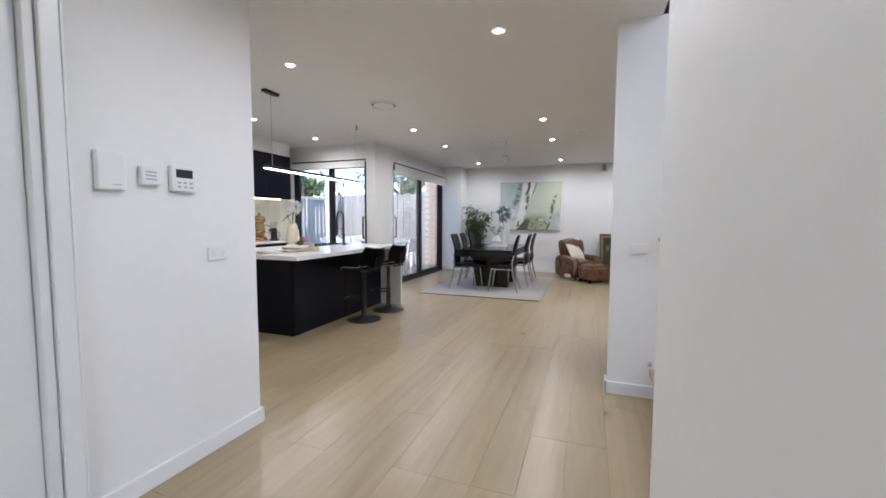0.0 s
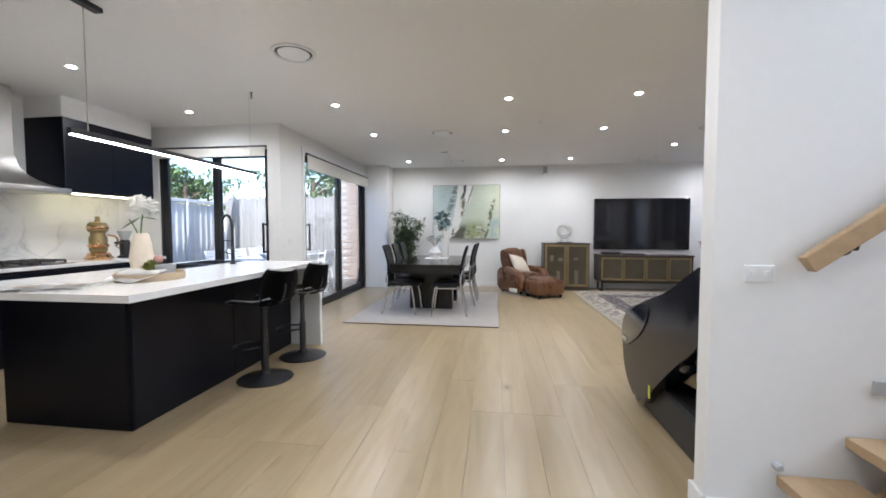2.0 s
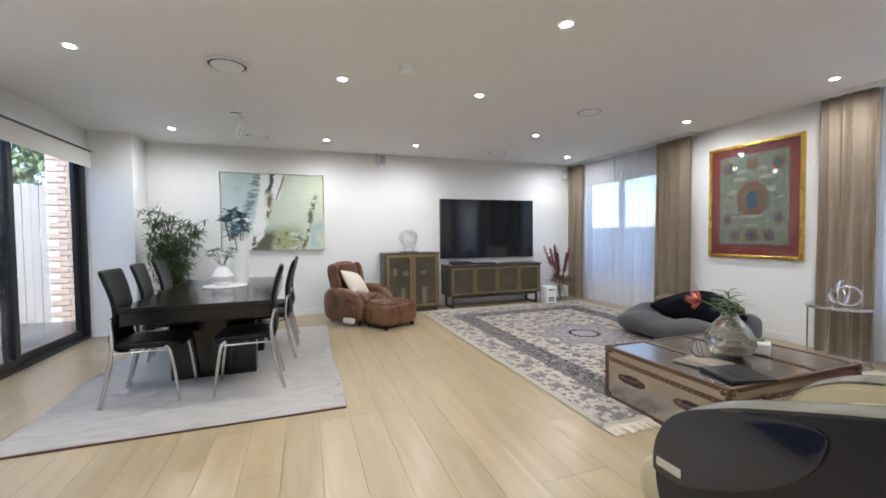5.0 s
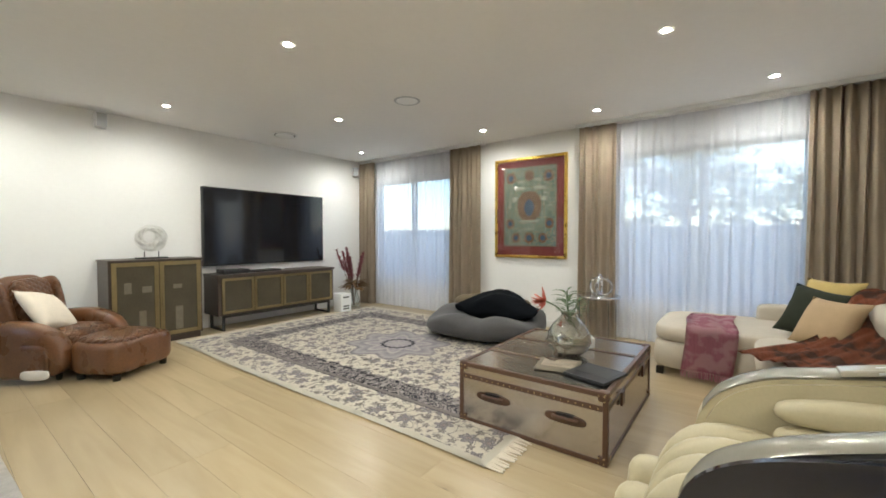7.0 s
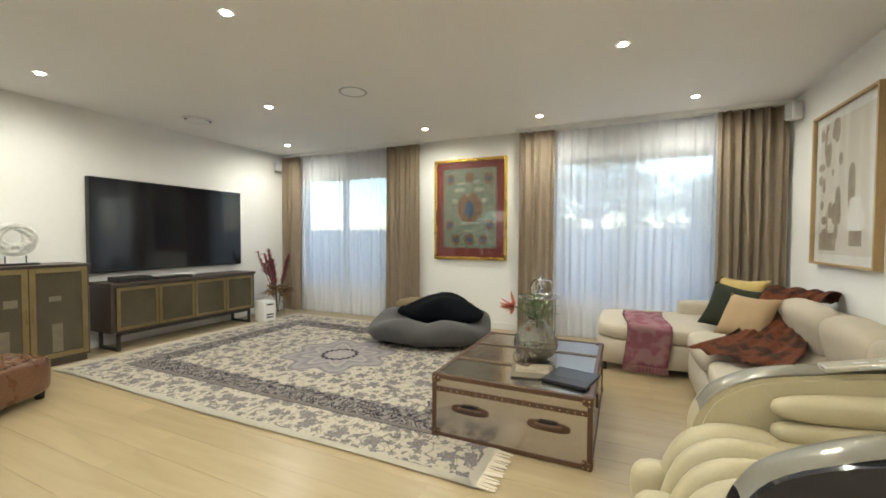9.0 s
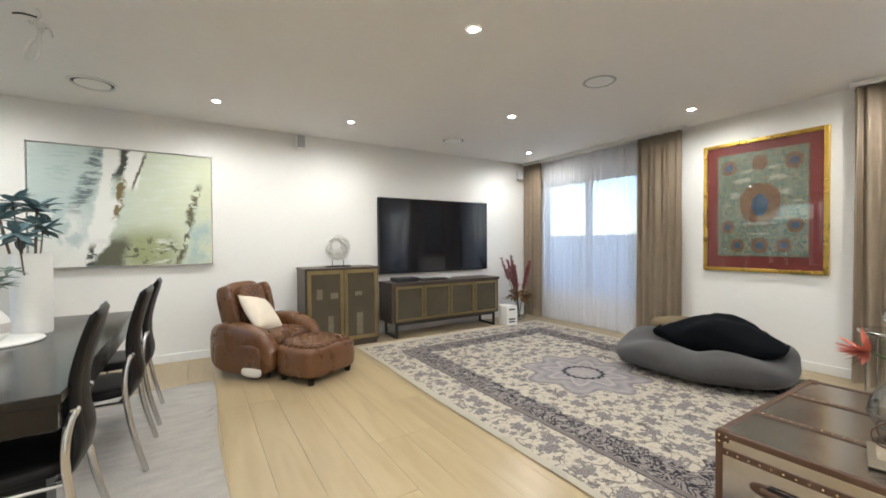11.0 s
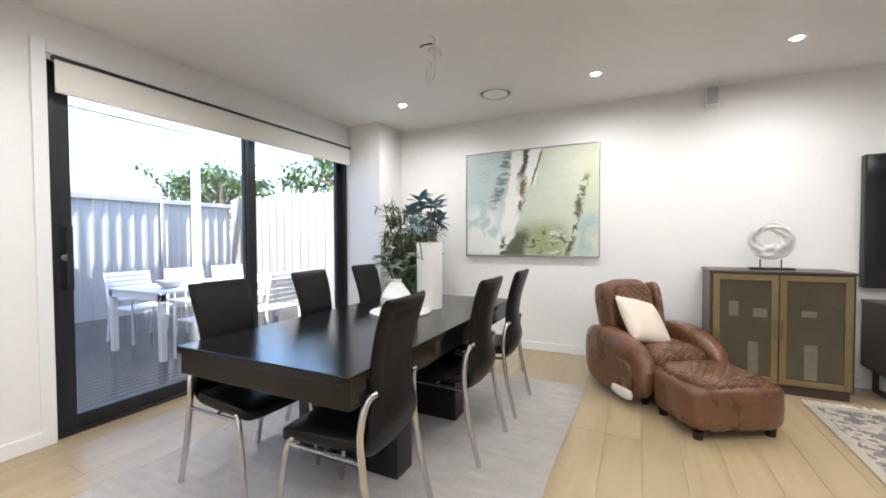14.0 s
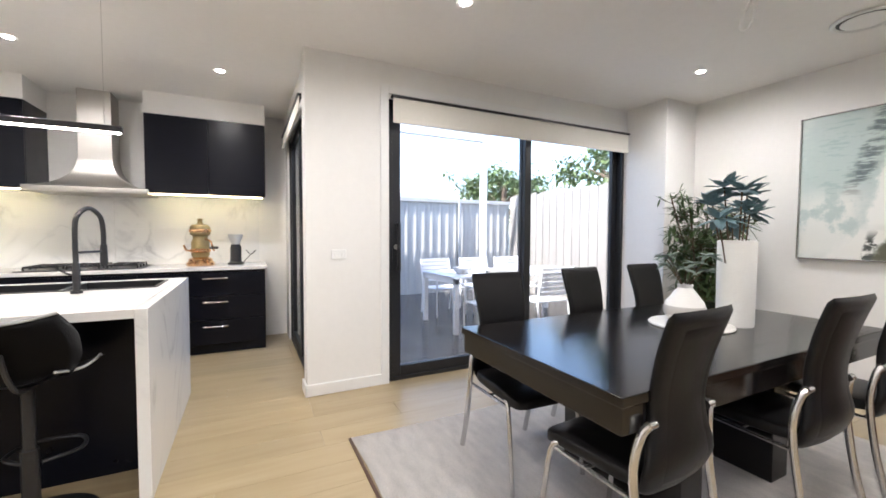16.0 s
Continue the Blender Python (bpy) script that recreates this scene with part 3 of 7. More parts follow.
# living room windows
def window(name, w):
    root = structure(base(name, "dark framed two-pane window behind sheer curtains", "window"))
    y0, y1, z0, z1 = w[0] + 0.002, w[1] - 0.002, w[2] + 0.002, w[3] - 0.002
    mid = (y0 + y1) / 2
    for a, b, c, d in ((y0, y0 + 0.05, z0, z1), (y1 - 0.05, y1, z0, z1), (y0 + 0.05, y1 - 0.05, z0, z0 + 0.05), (y0 + 0.05, y1 - 0.05, z1 - 0.05, z1), (mid - 0.04, mid + 0.04, z0 + 0.05, z1 - 0.05)):
        box("frame", 4.30, 4.37, a, b, c, d, ALU, 0.003, root)
    for a, b in ((y0 + 0.05, mid - 0.04), (mid + 0.04, y1 - 0.05)):
        box("pane", 4.33, 4.336, a, b, z0 + 0.05, z1 - 0.05, PANE, 0, root).visible_shadow = False
    return root


window("window_1", W1)
window("window_2", W2)

# hall door casing and door; frame of the unseen opening added behind for daylight
bm = bmesh.new()
add_box(bm, -1.798, -1.78, 0.80, 0.87, 0, 2.16, 0.005)
add_box(bm, -1.798, -1.774, 0.862, 0.872, 0, 2.16, 0.003)
add_box(bm, -1.798, -1.78, -0.17, 0.80, 2.1, 2.16, 0.005)
add_box(bm, -1.9, -1.8, 0.765, 0.798, 0, 2.1, 0.003)
structure(mesh_object("trim_hall", bm, TRIM), "white painted door architrave in the hall")
d = structure(base("door_3", "white painted panel door in the hall", "door"))
box("leaf", -1.875, -1.838, -0.09, 0.762, 0.008, 2.095, TRIM, 0.003, d)
bm = bmesh.new()
for a, b, c, e in ((-1.15, -1.09, 0, 2.35), (-0.01, 0.05, 0, 2.35), (-1.09, -0.01, 2.29, 2.35), (-1.09, -0.01, 0, 0.06)):
    add_box(bm, a + 0.002, b - 0.002, -2.18, -2.12, c, e - 0.002, 0.003)
structure(mesh_object("frame_entry", bm, TRIM), "white frame of an unseen opening added behind the walker for daylight")

# floor under the boards, and outside ground
bm = bmesh.new()
add_box(bm, -3.6, 4.4, -2.2, 10.1, -0.12, -0.016)
add_box(bm, -5.95, -3.6, -2.2, 6.2, -0.12, -0.016)
structure(mesh_object("floor_base", bm, MORTAR), "subfloor under the boards")
structure(box("ground", -400, 400, -400, 400, -0.35, -0.30, GROUND), "garden ground")

# ---- lamps in the ceiling ----
def downlight():
    root = base("downlight", "lit round white recessed ceiling downlight", "downlight", group="ceiling downlights")
    lathe("trim_ring", [(0.030, 0.0), (0.046, -0.005), (0.050, 0.0), (0.050, 0.003), (0.030, 0.003)], PLASTIC, root, 24)
    lathe("lens", [(0, -0.001), (0.030, -0.001), (0.030, 0.003), (0, 0.003)], DOWN, root, 20)
    return root


LAMPS = [(-4.23, 4.17), (-4.23, 5.47), (-2.44, 2.84), (-2.44, 5.46), (-2.43, 6.83), (-2.42, 9.10), (-0.575, 2.84), (-0.575, 1.50), (-0.546, 5.48), (-0.548, 6.86), (-0.56, 9.16),
         (0.75, 5.49), (0.765, 6.87), (0.746, 9.14), (2.165, 8.07), (3.57, 9.25), (3.60, 6.94), (3.63, 5.51), (2.185, 4.65), (3.61, 4.01)]
spot = bpy.data.lights.new("downlight_beam", "SPOT")
spot.energy, spot.color, spot.spot_size, spot.spot_blend, spot.shadow_soft_size = LAMP_WATTS, LAMP_COLOUR, radians(176), 0.8, 0.04
first = downlight()
for k, (x, y) in enumerate(LAMPS):
    m = Matrix.Translation((x, y, CEIL - 0.004))
    if k:
        copy_thing(first, m)
    else:
        first.matrix_basis = m
    b = new("downlight_beam", spot)
    b.matrix_basis = Matrix.Translation((x, y, CEIL - 0.02))


def air_vent():
    root = base("air_vent", "round white ceiling air diffuser", "vent", group="ceiling air vents")
    lathe("rim", [(0.138, 0.0), (0.15, -0.014), (0.165, -0.010), (0.168, 0.0), (0.138, 0.003)], PLASTIC, root, 36)
    lathe("dark_slot", [(0, -0.001), (0.139, -0.001), (0.139, 0.003), (0, 0.003)], BLACKPL, root, 32)
    lathe("disc", [(0, -0.016), (0.09, -0.016), (0.118, -0.011), (0.120, -0.007), (0.09, -0.004), (0, -0.004)], PLASTIC, root, 32)
    return root


first = air_vent()
for k, (x, y) in enumerate([(-2.24, 4.17), (-1.435, 6.84), (-1.455, 9.20), (2.168, 9.22)]):
    m = Matrix.Translation((x, y, CEIL - 0.004))
    if k:
        copy_thing(first, m)
    else:
        first.matrix_basis = m
root = base("ceiling_speaker", "round white in-ceiling speaker with grey rim", "speaker", Matrix.Translation((2.166, 6.98, CEIL - 0.004)))
lathe("rim", [(0.11, -0.002), (0.125, -0.006), (0.135, 0.0), (0.11, 0.002)], GREYPL, root, 32)
lathe("grille", [(0, -0.006), (0.09, -0.005), (0.112, -0.002), (0.112, 0.003), (0, 0.003)], PLASTIC, root, 32)
root = base("smoke_alarm", "small round white ceiling smoke alarm", "smoke alarm", Matrix.Translation((-0.078, 6.45, CEIL)))
lathe("body", [(0, -0.045), (0.03, -0.044), (0.052, -0.036), (0.058, -0.022), (0.064, -0.018), (0.064, 0.0), (0, 0)], PLASTIC, root, 28)

# ---- kitchen ----
island = base("kitchen_island", "near-black kitchen island with white stone top and marble waterfall end", "kitchen island")
bm = bmesh.new()
add_box(bm, -3.78, -2.87, 3.30, 5.195, 0.0, 0.855, 0.003)
mesh_object("body", bm, CABINET, island)
for y0, y1 in ((3.31, 4.25), (4.255, 5.19)):
    box("panel", -2.869, -2.862, y0, y1, 0.012, 0.85, CABINET, 0.002, island)
box("panel", -3.77, -2.88, 3.291, 3.299, 0.012, 0.85, CABINET, 0.002, island)
SX0, SX1, SY0, SY1 = -3.78, -3.36, 4.22, 5.14
bm = bmesh.new()
for b in ((-3.92, SX0, 2.98, 5.195), (SX1, -2.53, 2.98, 5.195), (SX0, SX1, 2.98, SY0), (SX0, SX1, SY1, 5.195)):
    add_box(bm, *b, 0.86, 0.90, 0.0)
mesh_object("benchtop", bm, STONE, island)
box("waterfall_end", -3.92, -2.53, 5.196, 5.246, 0.0, 0.90, MARBLE, 0.003, island)
bm = bmesh.new()
for b in ((SX0, SX1, SY0, SY0 + 0.02), (SX0, SX1, SY1 - 0.02, SY1), (SX0, SX0 + 0.02, SY0 + 0.02, SY1 - 0.02), (SX1 - 0.02, SX1, SY0 + 0.02, SY1 - 0.02), (SX0 + 0.02, SX1 - 0.02, 4.66, 4.69)):
    add_box(bm, *b, 0.72, 0.906, 0.003)
add_box(bm, SX0 + 0.02, SX1 - 0.02, SY0 + 0.02, SY1 - 0.02, 0.715, 0.725)
mesh_object("sink_bowl", bm, BLACKMET, island)
tap = base("kitchen_tap", "matt black gooseneck spring tap on the island sink", "tap", pose(-3.24, 4.79, 0.90, 0, 0, -25))
lathe("base_ring", [(0, 0), (0.028, 0), (0.028, 0.012), (0.018, 0.02), (0.018, 0.16), (0.013, 0.17), (0, 0.17)], BLACKMET, tap, 18)
tube("neck", spline([(0, 0, 0.16), (0, 0, 0.36), (-0.02, 0, 0.44), (-0.095, 0, 0.485), (-0.17, 0, 0.44), (-0.19, 0, 0.36), (-0.19, 0, 0.26)], 6), 0.013, BLACKMET, tap, 10)
tube("spray_head", [(-0.19, 0, 0.27), (-0.19, 0, 0.16), (-0.19, 0, 0.14)], [0.017, 0.02, 0.016], BLACKMET, tap, 10)
tube("holder", [(0, 0, 0.23), (-0.19, 0, 0.23)], 0.007, BLACKMET, tap, 8)
tube("lever", [(0, -0.015, 0.10), (0, -0.05, 0.11), (0, -0.09, 0.13)], 0.006, BLACKMET, tap, 8)

# back run
run = base("base_cabinets", "near-black base cabinets with white stone top along the kitchen wall", "kitchen cabinet", Matrix.Translation((0.25, 0, 0)))
box("body", -5.79, -5.21, 1.80, 5.82, 0.10, 0.855, CABINET, 0.002, run)
box("plinth", -5.79, -5.26, 1.80, 5.82, 0.0, 0.10, CABINET, 0, run)
box("benchtop", -5.79, -5.18, 1.79, 5.84, 0.86, 0.895, STONE, 0.004, run)
edges = [1.80, 2.75, 3.72, 4.72, 5.10, 5.815]
for a, b in zip(edges, edges[1:]):
    rows = [(0.11, 0.35), (0.356, 0.60), (0.606, 0.84)] if a >= 5.0 or a == 3.72 else [(0.11, 0.84)]
    for z0, z1 in rows:
        dr = box("drawer_front", -5.209, -5.192, a + 0.003, b - 0.003, z0, z1, CABINET, 0.0015, run)
        if a >= 5.0:
            bm = bmesh.new()
            yy, zz = (a + b) / 2 - 0.10, z1 - 0.06
            add_tube(bm, [(-5.17, yy - 0.11, zz), (-5.17, yy + 0.11, zz)], 0.006)
            for q in (-0.09, 0.09):
                add_tube(bm, [(-5.193, yy + q, zz), (-5.17, yy + q, zz)], 0.004)
            mesh_object("handle", bm, CHROME, dr)
splash = structure(base("wall_splashback", "white marble look splashback slabs with grey veins", "splashback", Matrix.Translation((0.25, 0, 0))))
for a, b in ((1.78, 3.10), (3.103, 4.42), (4.423, 5.78)):
    for z0, z1 in ((0.895, 1.283), (1.286, 1.63)):
        box("tile", -5.799, -5.79, a, b, z0, z1, MARBLE, 0.001, splash)
for y0, y1 in ((2.2, 3.92), (4.77, 5.84)):
    up = base("wall_cabinet", "black flat-front wall cupboard with light strip under it", "kitchen cabinet", Matrix.Translation((0.25, 0, 0)), group="kitchen wall cupboards")
    box("body", -5.798, -5.352, y0, y1, 1.64, 2.40, CABINET, 0.002, up)
    n = 2
    for k in range(n):
        a, b = y0 + (y1 - y0) * k / n, y0 + (y1 - y0) * (k + 1) / n
        box("door", -5.351, -5.334, a + 0.002, b - 0.002, 1.632, 2.40, CABINET, 0.0015, up)
    box("light_strip", -5.56, -5.54, y0 + 0.03, y1 - 0.03, 1.632, 1.638, STRIP, 0, up)
    structure(box("wall_bulkhead", -5.548, -5.088, y0, y1, 2.404, CEIL, WHITE), "white plaster bulkhead over the cupboards")
hood = base("range_hood", "stainless steel canopy range hood with square flue", "range hood", Matrix.Translation((0.25, 0.07, 0)))
bm = bmesh.new()
def ring(x0, x1, y0, y1, z):
    return [bm.verts.new(p) for p in ((x0, y0, z), (x1, y0, z), (x1, y1, z), (x0, y1, z))]
rs = []
for t in range(9):
    q = t / 8
    w = 0.45 - 0.315 * math.sin(q * math.pi / 2) ** 0.85
    dp = 0.50 - 0.22 * math.sin(q * math.pi / 2) ** 0.85
    rs.append(ring(-5.795, -5.795 + dp, 4.28 - w, 4.28 + w, 1.66 + 0.28 * q ** 1.5))
for a, b in zip(rs, rs[1:]):
    for k in range(4):
        bm.faces.new((a[k], a[(k + 1) % 4], b[(k + 1) % 4], b[k]))
bm.faces.new(rs[0])
add_box(bm, -5.795, -5.29, 3.83, 4.73, 1.61, 1.66, 0.002)
mesh_object("canopy", bm, STEEL, hood, True, 0.5)
box("flue", -5.795, -5.53, 4.15, 4.41, 1.93, CEIL - 0.005, STEEL, 0.003, hood)
cook = base("gas_cooktop", "black gas cooktop with cast iron trivets", "cooktop", Matrix.Translation((-5.23, 4.30, 0.895)))
box("plate", -0.25, 0.25, -0.45, 0.45, 0.0, 0.008, BLACKMET, 0.003, cook)
for yy in (-0.29, 0.0, 0.29):
    bm = bmesh.new()
    for q in (-0.11, 0.0, 0.11):
        add_box(bm, -0.2, 0.2, yy + q - 0.006, yy + q + 0.006, 0.03, 0.045, 0.003)
    for q in (-0.19, -0.06, 0.06, 0.19):
        add_box(bm, q - 0.006, q + 0.006, yy - 0.12, yy + 0.12, 0.028, 0.043, 0.003)
        add_box(bm, q - 0.006, q + 0.006, yy - 0.12, yy - 0.108, 0.006, 0.03)
        add_box(bm, q - 0.006, q + 0.006, yy + 0.108, yy + 0.12, 0.006, 0.03)
    mesh_object("trivet", bm, BLACKMET, cook)
    for q in (-0.12, 0.12):
        lathe("burner", [(0, 0.008), (0.045, 0.008), (0.045, 0.018), (0.03, 0.026), (0, 0.026)], STEEL, cook, 18, (q, yy, 0))

# bar pendant
bar = base("pendant_light", "slim black linear pendant lamp hanging over the island", "pendant lamp")
box("housing", -3.155, -3.125, 3.23, 5.04, 1.80, 1.835, BLACKMET, 0.003, bar)
box("diffuser", -3.152, -3.128, 3.24, 5.03, 1.794, 1.80, BARLED, 0, bar)
box("canopy", -3.17, -3.11, 3.24, 3.44, CEIL - 0.03, CEIL, BLACKMET, 0.004, bar)
tube("cable", [(-3.14, 3.34, 1.83), (-3.14, 3.34, CEIL - 0.02)], 0.003, CHROME, bar, 6)
tube("cable", [(-3.14, 4.96, 1.83), (-3.14, 4.96, CEIL)], 0.0014, CHROME, bar, 6)
root = base("fire_sprinkler", "small dark pendent ceiling sprinkler", "sprinkler", Matrix.Translation((-3.115, 4.96, CEIL)))
lathe("body", [(0, -0.06), (0.012, -0.058), (0.004, -0.045), (0.008, -0.03), (0.006, -0.01), (0.016, 0), (0, 0)], BLACKMET, root, 12)


def bar_stool():
    root = base("bar_stool", "black leather swivel bar stool on a round metal base", "stool", group="stools at the island")
    lathe("foot", [(0, 0), (0.215, 0), (0.22, 0.006), (0.19, 0.016), (0.10, 0.03), (0.045, 0.045), (0.032, 0.07), (0, 0.07)], BLACKMET, root, 40)
    lathe("column", [(0.03, 0.05), (0.03, 0.34), (0.022, 0.345), (0.022, 0.60), (0.05, 0.615), (0, 0.62)], BLACKMET, root, 20)
    tube("foot_rest", spline([(-0.02, -0.03, 0.27), (-0.10, -0.13, 0.27), (-0.22, -0.10, 0.27), (-0.25, 0, 0.27), (-0.22, 0.10, 0.27), (-0.10, 0.13, 0.27), (-0.02, 0.03, 0.27)], 5), 0.009, BLACKMET, root, 8)
    def seat(u, v):
        x, y = -0.22 + 0.42 * u, (v - 0.5) * 2
        w = 0.21 * (1 - 0.18 * (2 * u - 1) ** 2)
        z = 0.635 + 0.05 * max(0, u - 0.65) ** 1.5 * 8 * 0.35 - 0.06 * max(0, 0.2 - u) * 4 * 0.5 + 0.045 * abs(y) ** 2.5
        return Vector((x, y * w, z))
    sheet("seat", seat, 12, 12, LEATHERBLK, root, 0.035)
    def back(u, v):
        y = (u - 0.5) * 2
        z = 0.67 + 0.24 * v
        w = 0.215 * (0.78 + 0.34 * math.sin(math.pi * min(1, v * 0.85 + 0.1)))
        x = 0.20 + 0.05 * v - 0.07 * y * y
        return Vector((x, y * w, z + 0.025 * y * y * (1 if v > 0.5 else 0)))
    sheet("backrest", back, 12, 8, LEATHERBLK, root, 0.022)
    bm = bmesh.new()
    for s in (-1, 1):
        add_tube(bm, spline([(0.12, s * 0.06, 0.63), (0.20, s * 0.06, 0.65), (0.235, s * 0.05, 0.72), (0.245, s * 0.04, 0.80)], 4), 0.009, 8)
    mesh_object("bracket", bm, BLACKMET, root, True)
    bm = bmesh.new()
    add_tube(bm, [back(k / 20, 1) + Vector((0.006, 0, 0.002)) for k in range(21)], 0.007, 6)
    add_tube(bm, [seat(k / 20, 0) for k in range(21)] , 0.006, 6)
    add_tube(bm, [seat(k / 20, 1) for k in range(21)] , 0.006, 6)
    mesh_object("piping", bm, GREYPL, root, True)
    return root


st = bar_stool()
st.matrix_basis = pose(-2.57, 4.23, 0.0, 0, 0, -8)
copy_thing(st, pose(-2.545, 4.83, 0.0, 0, 0, -4))

# ---- dining ----
def rug_sheet(name, x0, x1, y0, y1, z, mat, wav=0.004):
    def fn(u, v):
        return Vector((x0 + (x1 - x0) * u + wav * 3 * math.sin(9 * v), y0 + (y1 - y0) * v + wav * 3 * math.sin(8 * u), z + wav * 0.2 * math.sin(23 * u + 3) * math.sin(19 * v)))
    return fn


def pale_rug_material():
    m = material("pale_grey_rug_weave", (0.67, 0.635, 0.60), 0.95, vary=0.20, scale=6, stretch=(1, 3, 1), bump=0.35, bump_scale=220)
    return m


RUGGREY = pale_rug_material()
rug = base("dining_rug", "pale grey woven flat rug under the dining table", "rug")
sheet("pile", rug_sheet("", -2.68, -0.63, 6.20, 9.0, 0.010, RUGGREY), 20, 24, RUGGREY, rug, 0.008)
bm = bmesh.new()
add_box(bm, -2.68, -0.63, 6.186, 6.202, 0.001, 0.011, 0.002)
mesh_object("bound_edge", bm, TRUNKTRIM, rug)

table = base("dining_table", "black stained timber dining table with two slab legs", "table")
TX0, TX1, TY0, TY1 = -2.16, -1.15, 6.67, 8.68
box("top", TX0, TX1, TY0, TY1, 0.715, 0.75, BLACKWOOD, 0.003, table)
box("apron", TX0 + 0.012, TX1 - 0.012, TY0 + 0.012, TY1 - 0.012, 0.62, 0.714, BLACKWOOD, 0.003, table)
for y in (7.25, 7.97):
    box("slab_leg", -2.0, -1.33, y, y + 0.15, 0.012, 0.62, BLACKWOOD, 0.004, table)


def dining_chair():
    """Faces +x; origin under the seat's middle."""
    root = base("dining_chair", "black leather high-back dining chair with chrome legs", "chair", group="chairs round the dining table")
    # padded back: one S-curved slab from below the seat to the top, waisted at the arms of the legs
    line = spline([(-0.165, 0, 0.365), (-0.205, 0, 0.415), (-0.228, 0, 0.50), (-0.215, 0, 0.60), (-0.215, 0, 0.72), (-0.245, 0, 0.86), (-0.29, 0, 1.0)], 4)
    wid = [0.115, 0.170, 0.195, 0.172, 0.150, 0.154, 0.166, 0.172]
    def along(v):
        i = v * (len(line) - 1)
        k = min(int(i), len(line) - 2)
        j = min(int(v * 7), 6)
        return line[k].lerp(line[k + 1], i - k), wid[j] + (wid[j + 1] - wid[j]) * (v * 7 - j)
    def slab(grow, half, v0, v1, shift):
        def fn(u, v):
            end = min(v, 1 - v)
            k = 0.0 if end < 1e-6 else min(1.0, (end / 0.035) ** 0.5)
            p, w = along(v0 + (v1 - v0) * v)
            q = 2 * math.pi * u
            cy, cx = math.cos(q), math.sin(q)
            y = math.copysign(abs(cy) ** 0.24, cy) * (0.97 + 0.03 * k)
            x = math.copysign(abs(cx) ** 0.6, cx) * k
            return p + Vector((shift + half * x + 0.014 * y * y, y * w * grow, 0))
        return fn
    sheet("backrest", slab(1.0, 0.019, 0.0, 1.0, 0.0), 28, 34, LEATHERBLK, root, 0.0, True)
    sheet("back_panel", slab(0.80, 0.019, 0.16, 0.95, -0.0035), 24, 24, LEATHERBLK, root, 0.0, True)
    superbox("seat", (0.015, 0, 0.437), (0.43, 0.41, 0.056), LEATHERBLK, root, 7.0, 16, warp=lambda q: Vector((q.x, q.y * (1 + 0.12 * q.x), q.z + 0.03 * max(0, -q.x) - 0.02 * max(0, q.x - 0.12) / 0.1)))
    for s in (-1, 1):
        tube("leg", spline([(-0.215, s * 0.172, 0.635), (-0.202, s * 0.192, 0.605), (-0.192, s * 0.212, 0.52), (-0.195, s * 0.215, 0.42), (-0.225, s * 0.218, 0.22), (-0.28, s * 0.22, 0.0)], 5), 0.0145, CHROME, root, 10)
        tube("leg", spline([(0.12, s * 0.19, 0.425), (0.165, s * 0.205, 0.40), (0.195, s * 0.212, 0.25), (0.225, s * 0.215, 0.0)], 5), 0.0115, CHROME, root, 10)
    bm = bmesh.new()
    for s in (-1, 1):
        add_tube(bm, [(-0.197, s * 0.213, 0.395), (0.15, s * 0.20, 0.395)], 0.009)
    add_tube(bm, [(0.0, -0.205, 0.398), (0.0, 0.205, 0.398)], 0.008)
    mesh_object("stretcher", bm, CHROME, root, True)
    for s in (-1, 1):
        lathe("joint", [(0, -0.018), (0.014, -0.018), (0.014, 0.018), (0, 0.018)], CHROME, root, 14, m=Matrix.Translation((-0.215, s * 0.166, 0.635)) @ Matrix.Rotation(radians(90), 4, "X"))
    return root


ch = dining_chair()
ch.matrix_basis = pose(-1.36, 6.94, 0.012, 0, 0, 183)
CHAIRS = [(-1.27, 7.77, 178), (-1.26, 8.40, 181), (-2.03, 6.98, -2), (-2.10, 7.73, 2), (-2.14, 8.42, 0)]
for x, y, a in CHAIRS:
    copy_thing(ch, pose(x, y, 0.012, 0, 0, a))


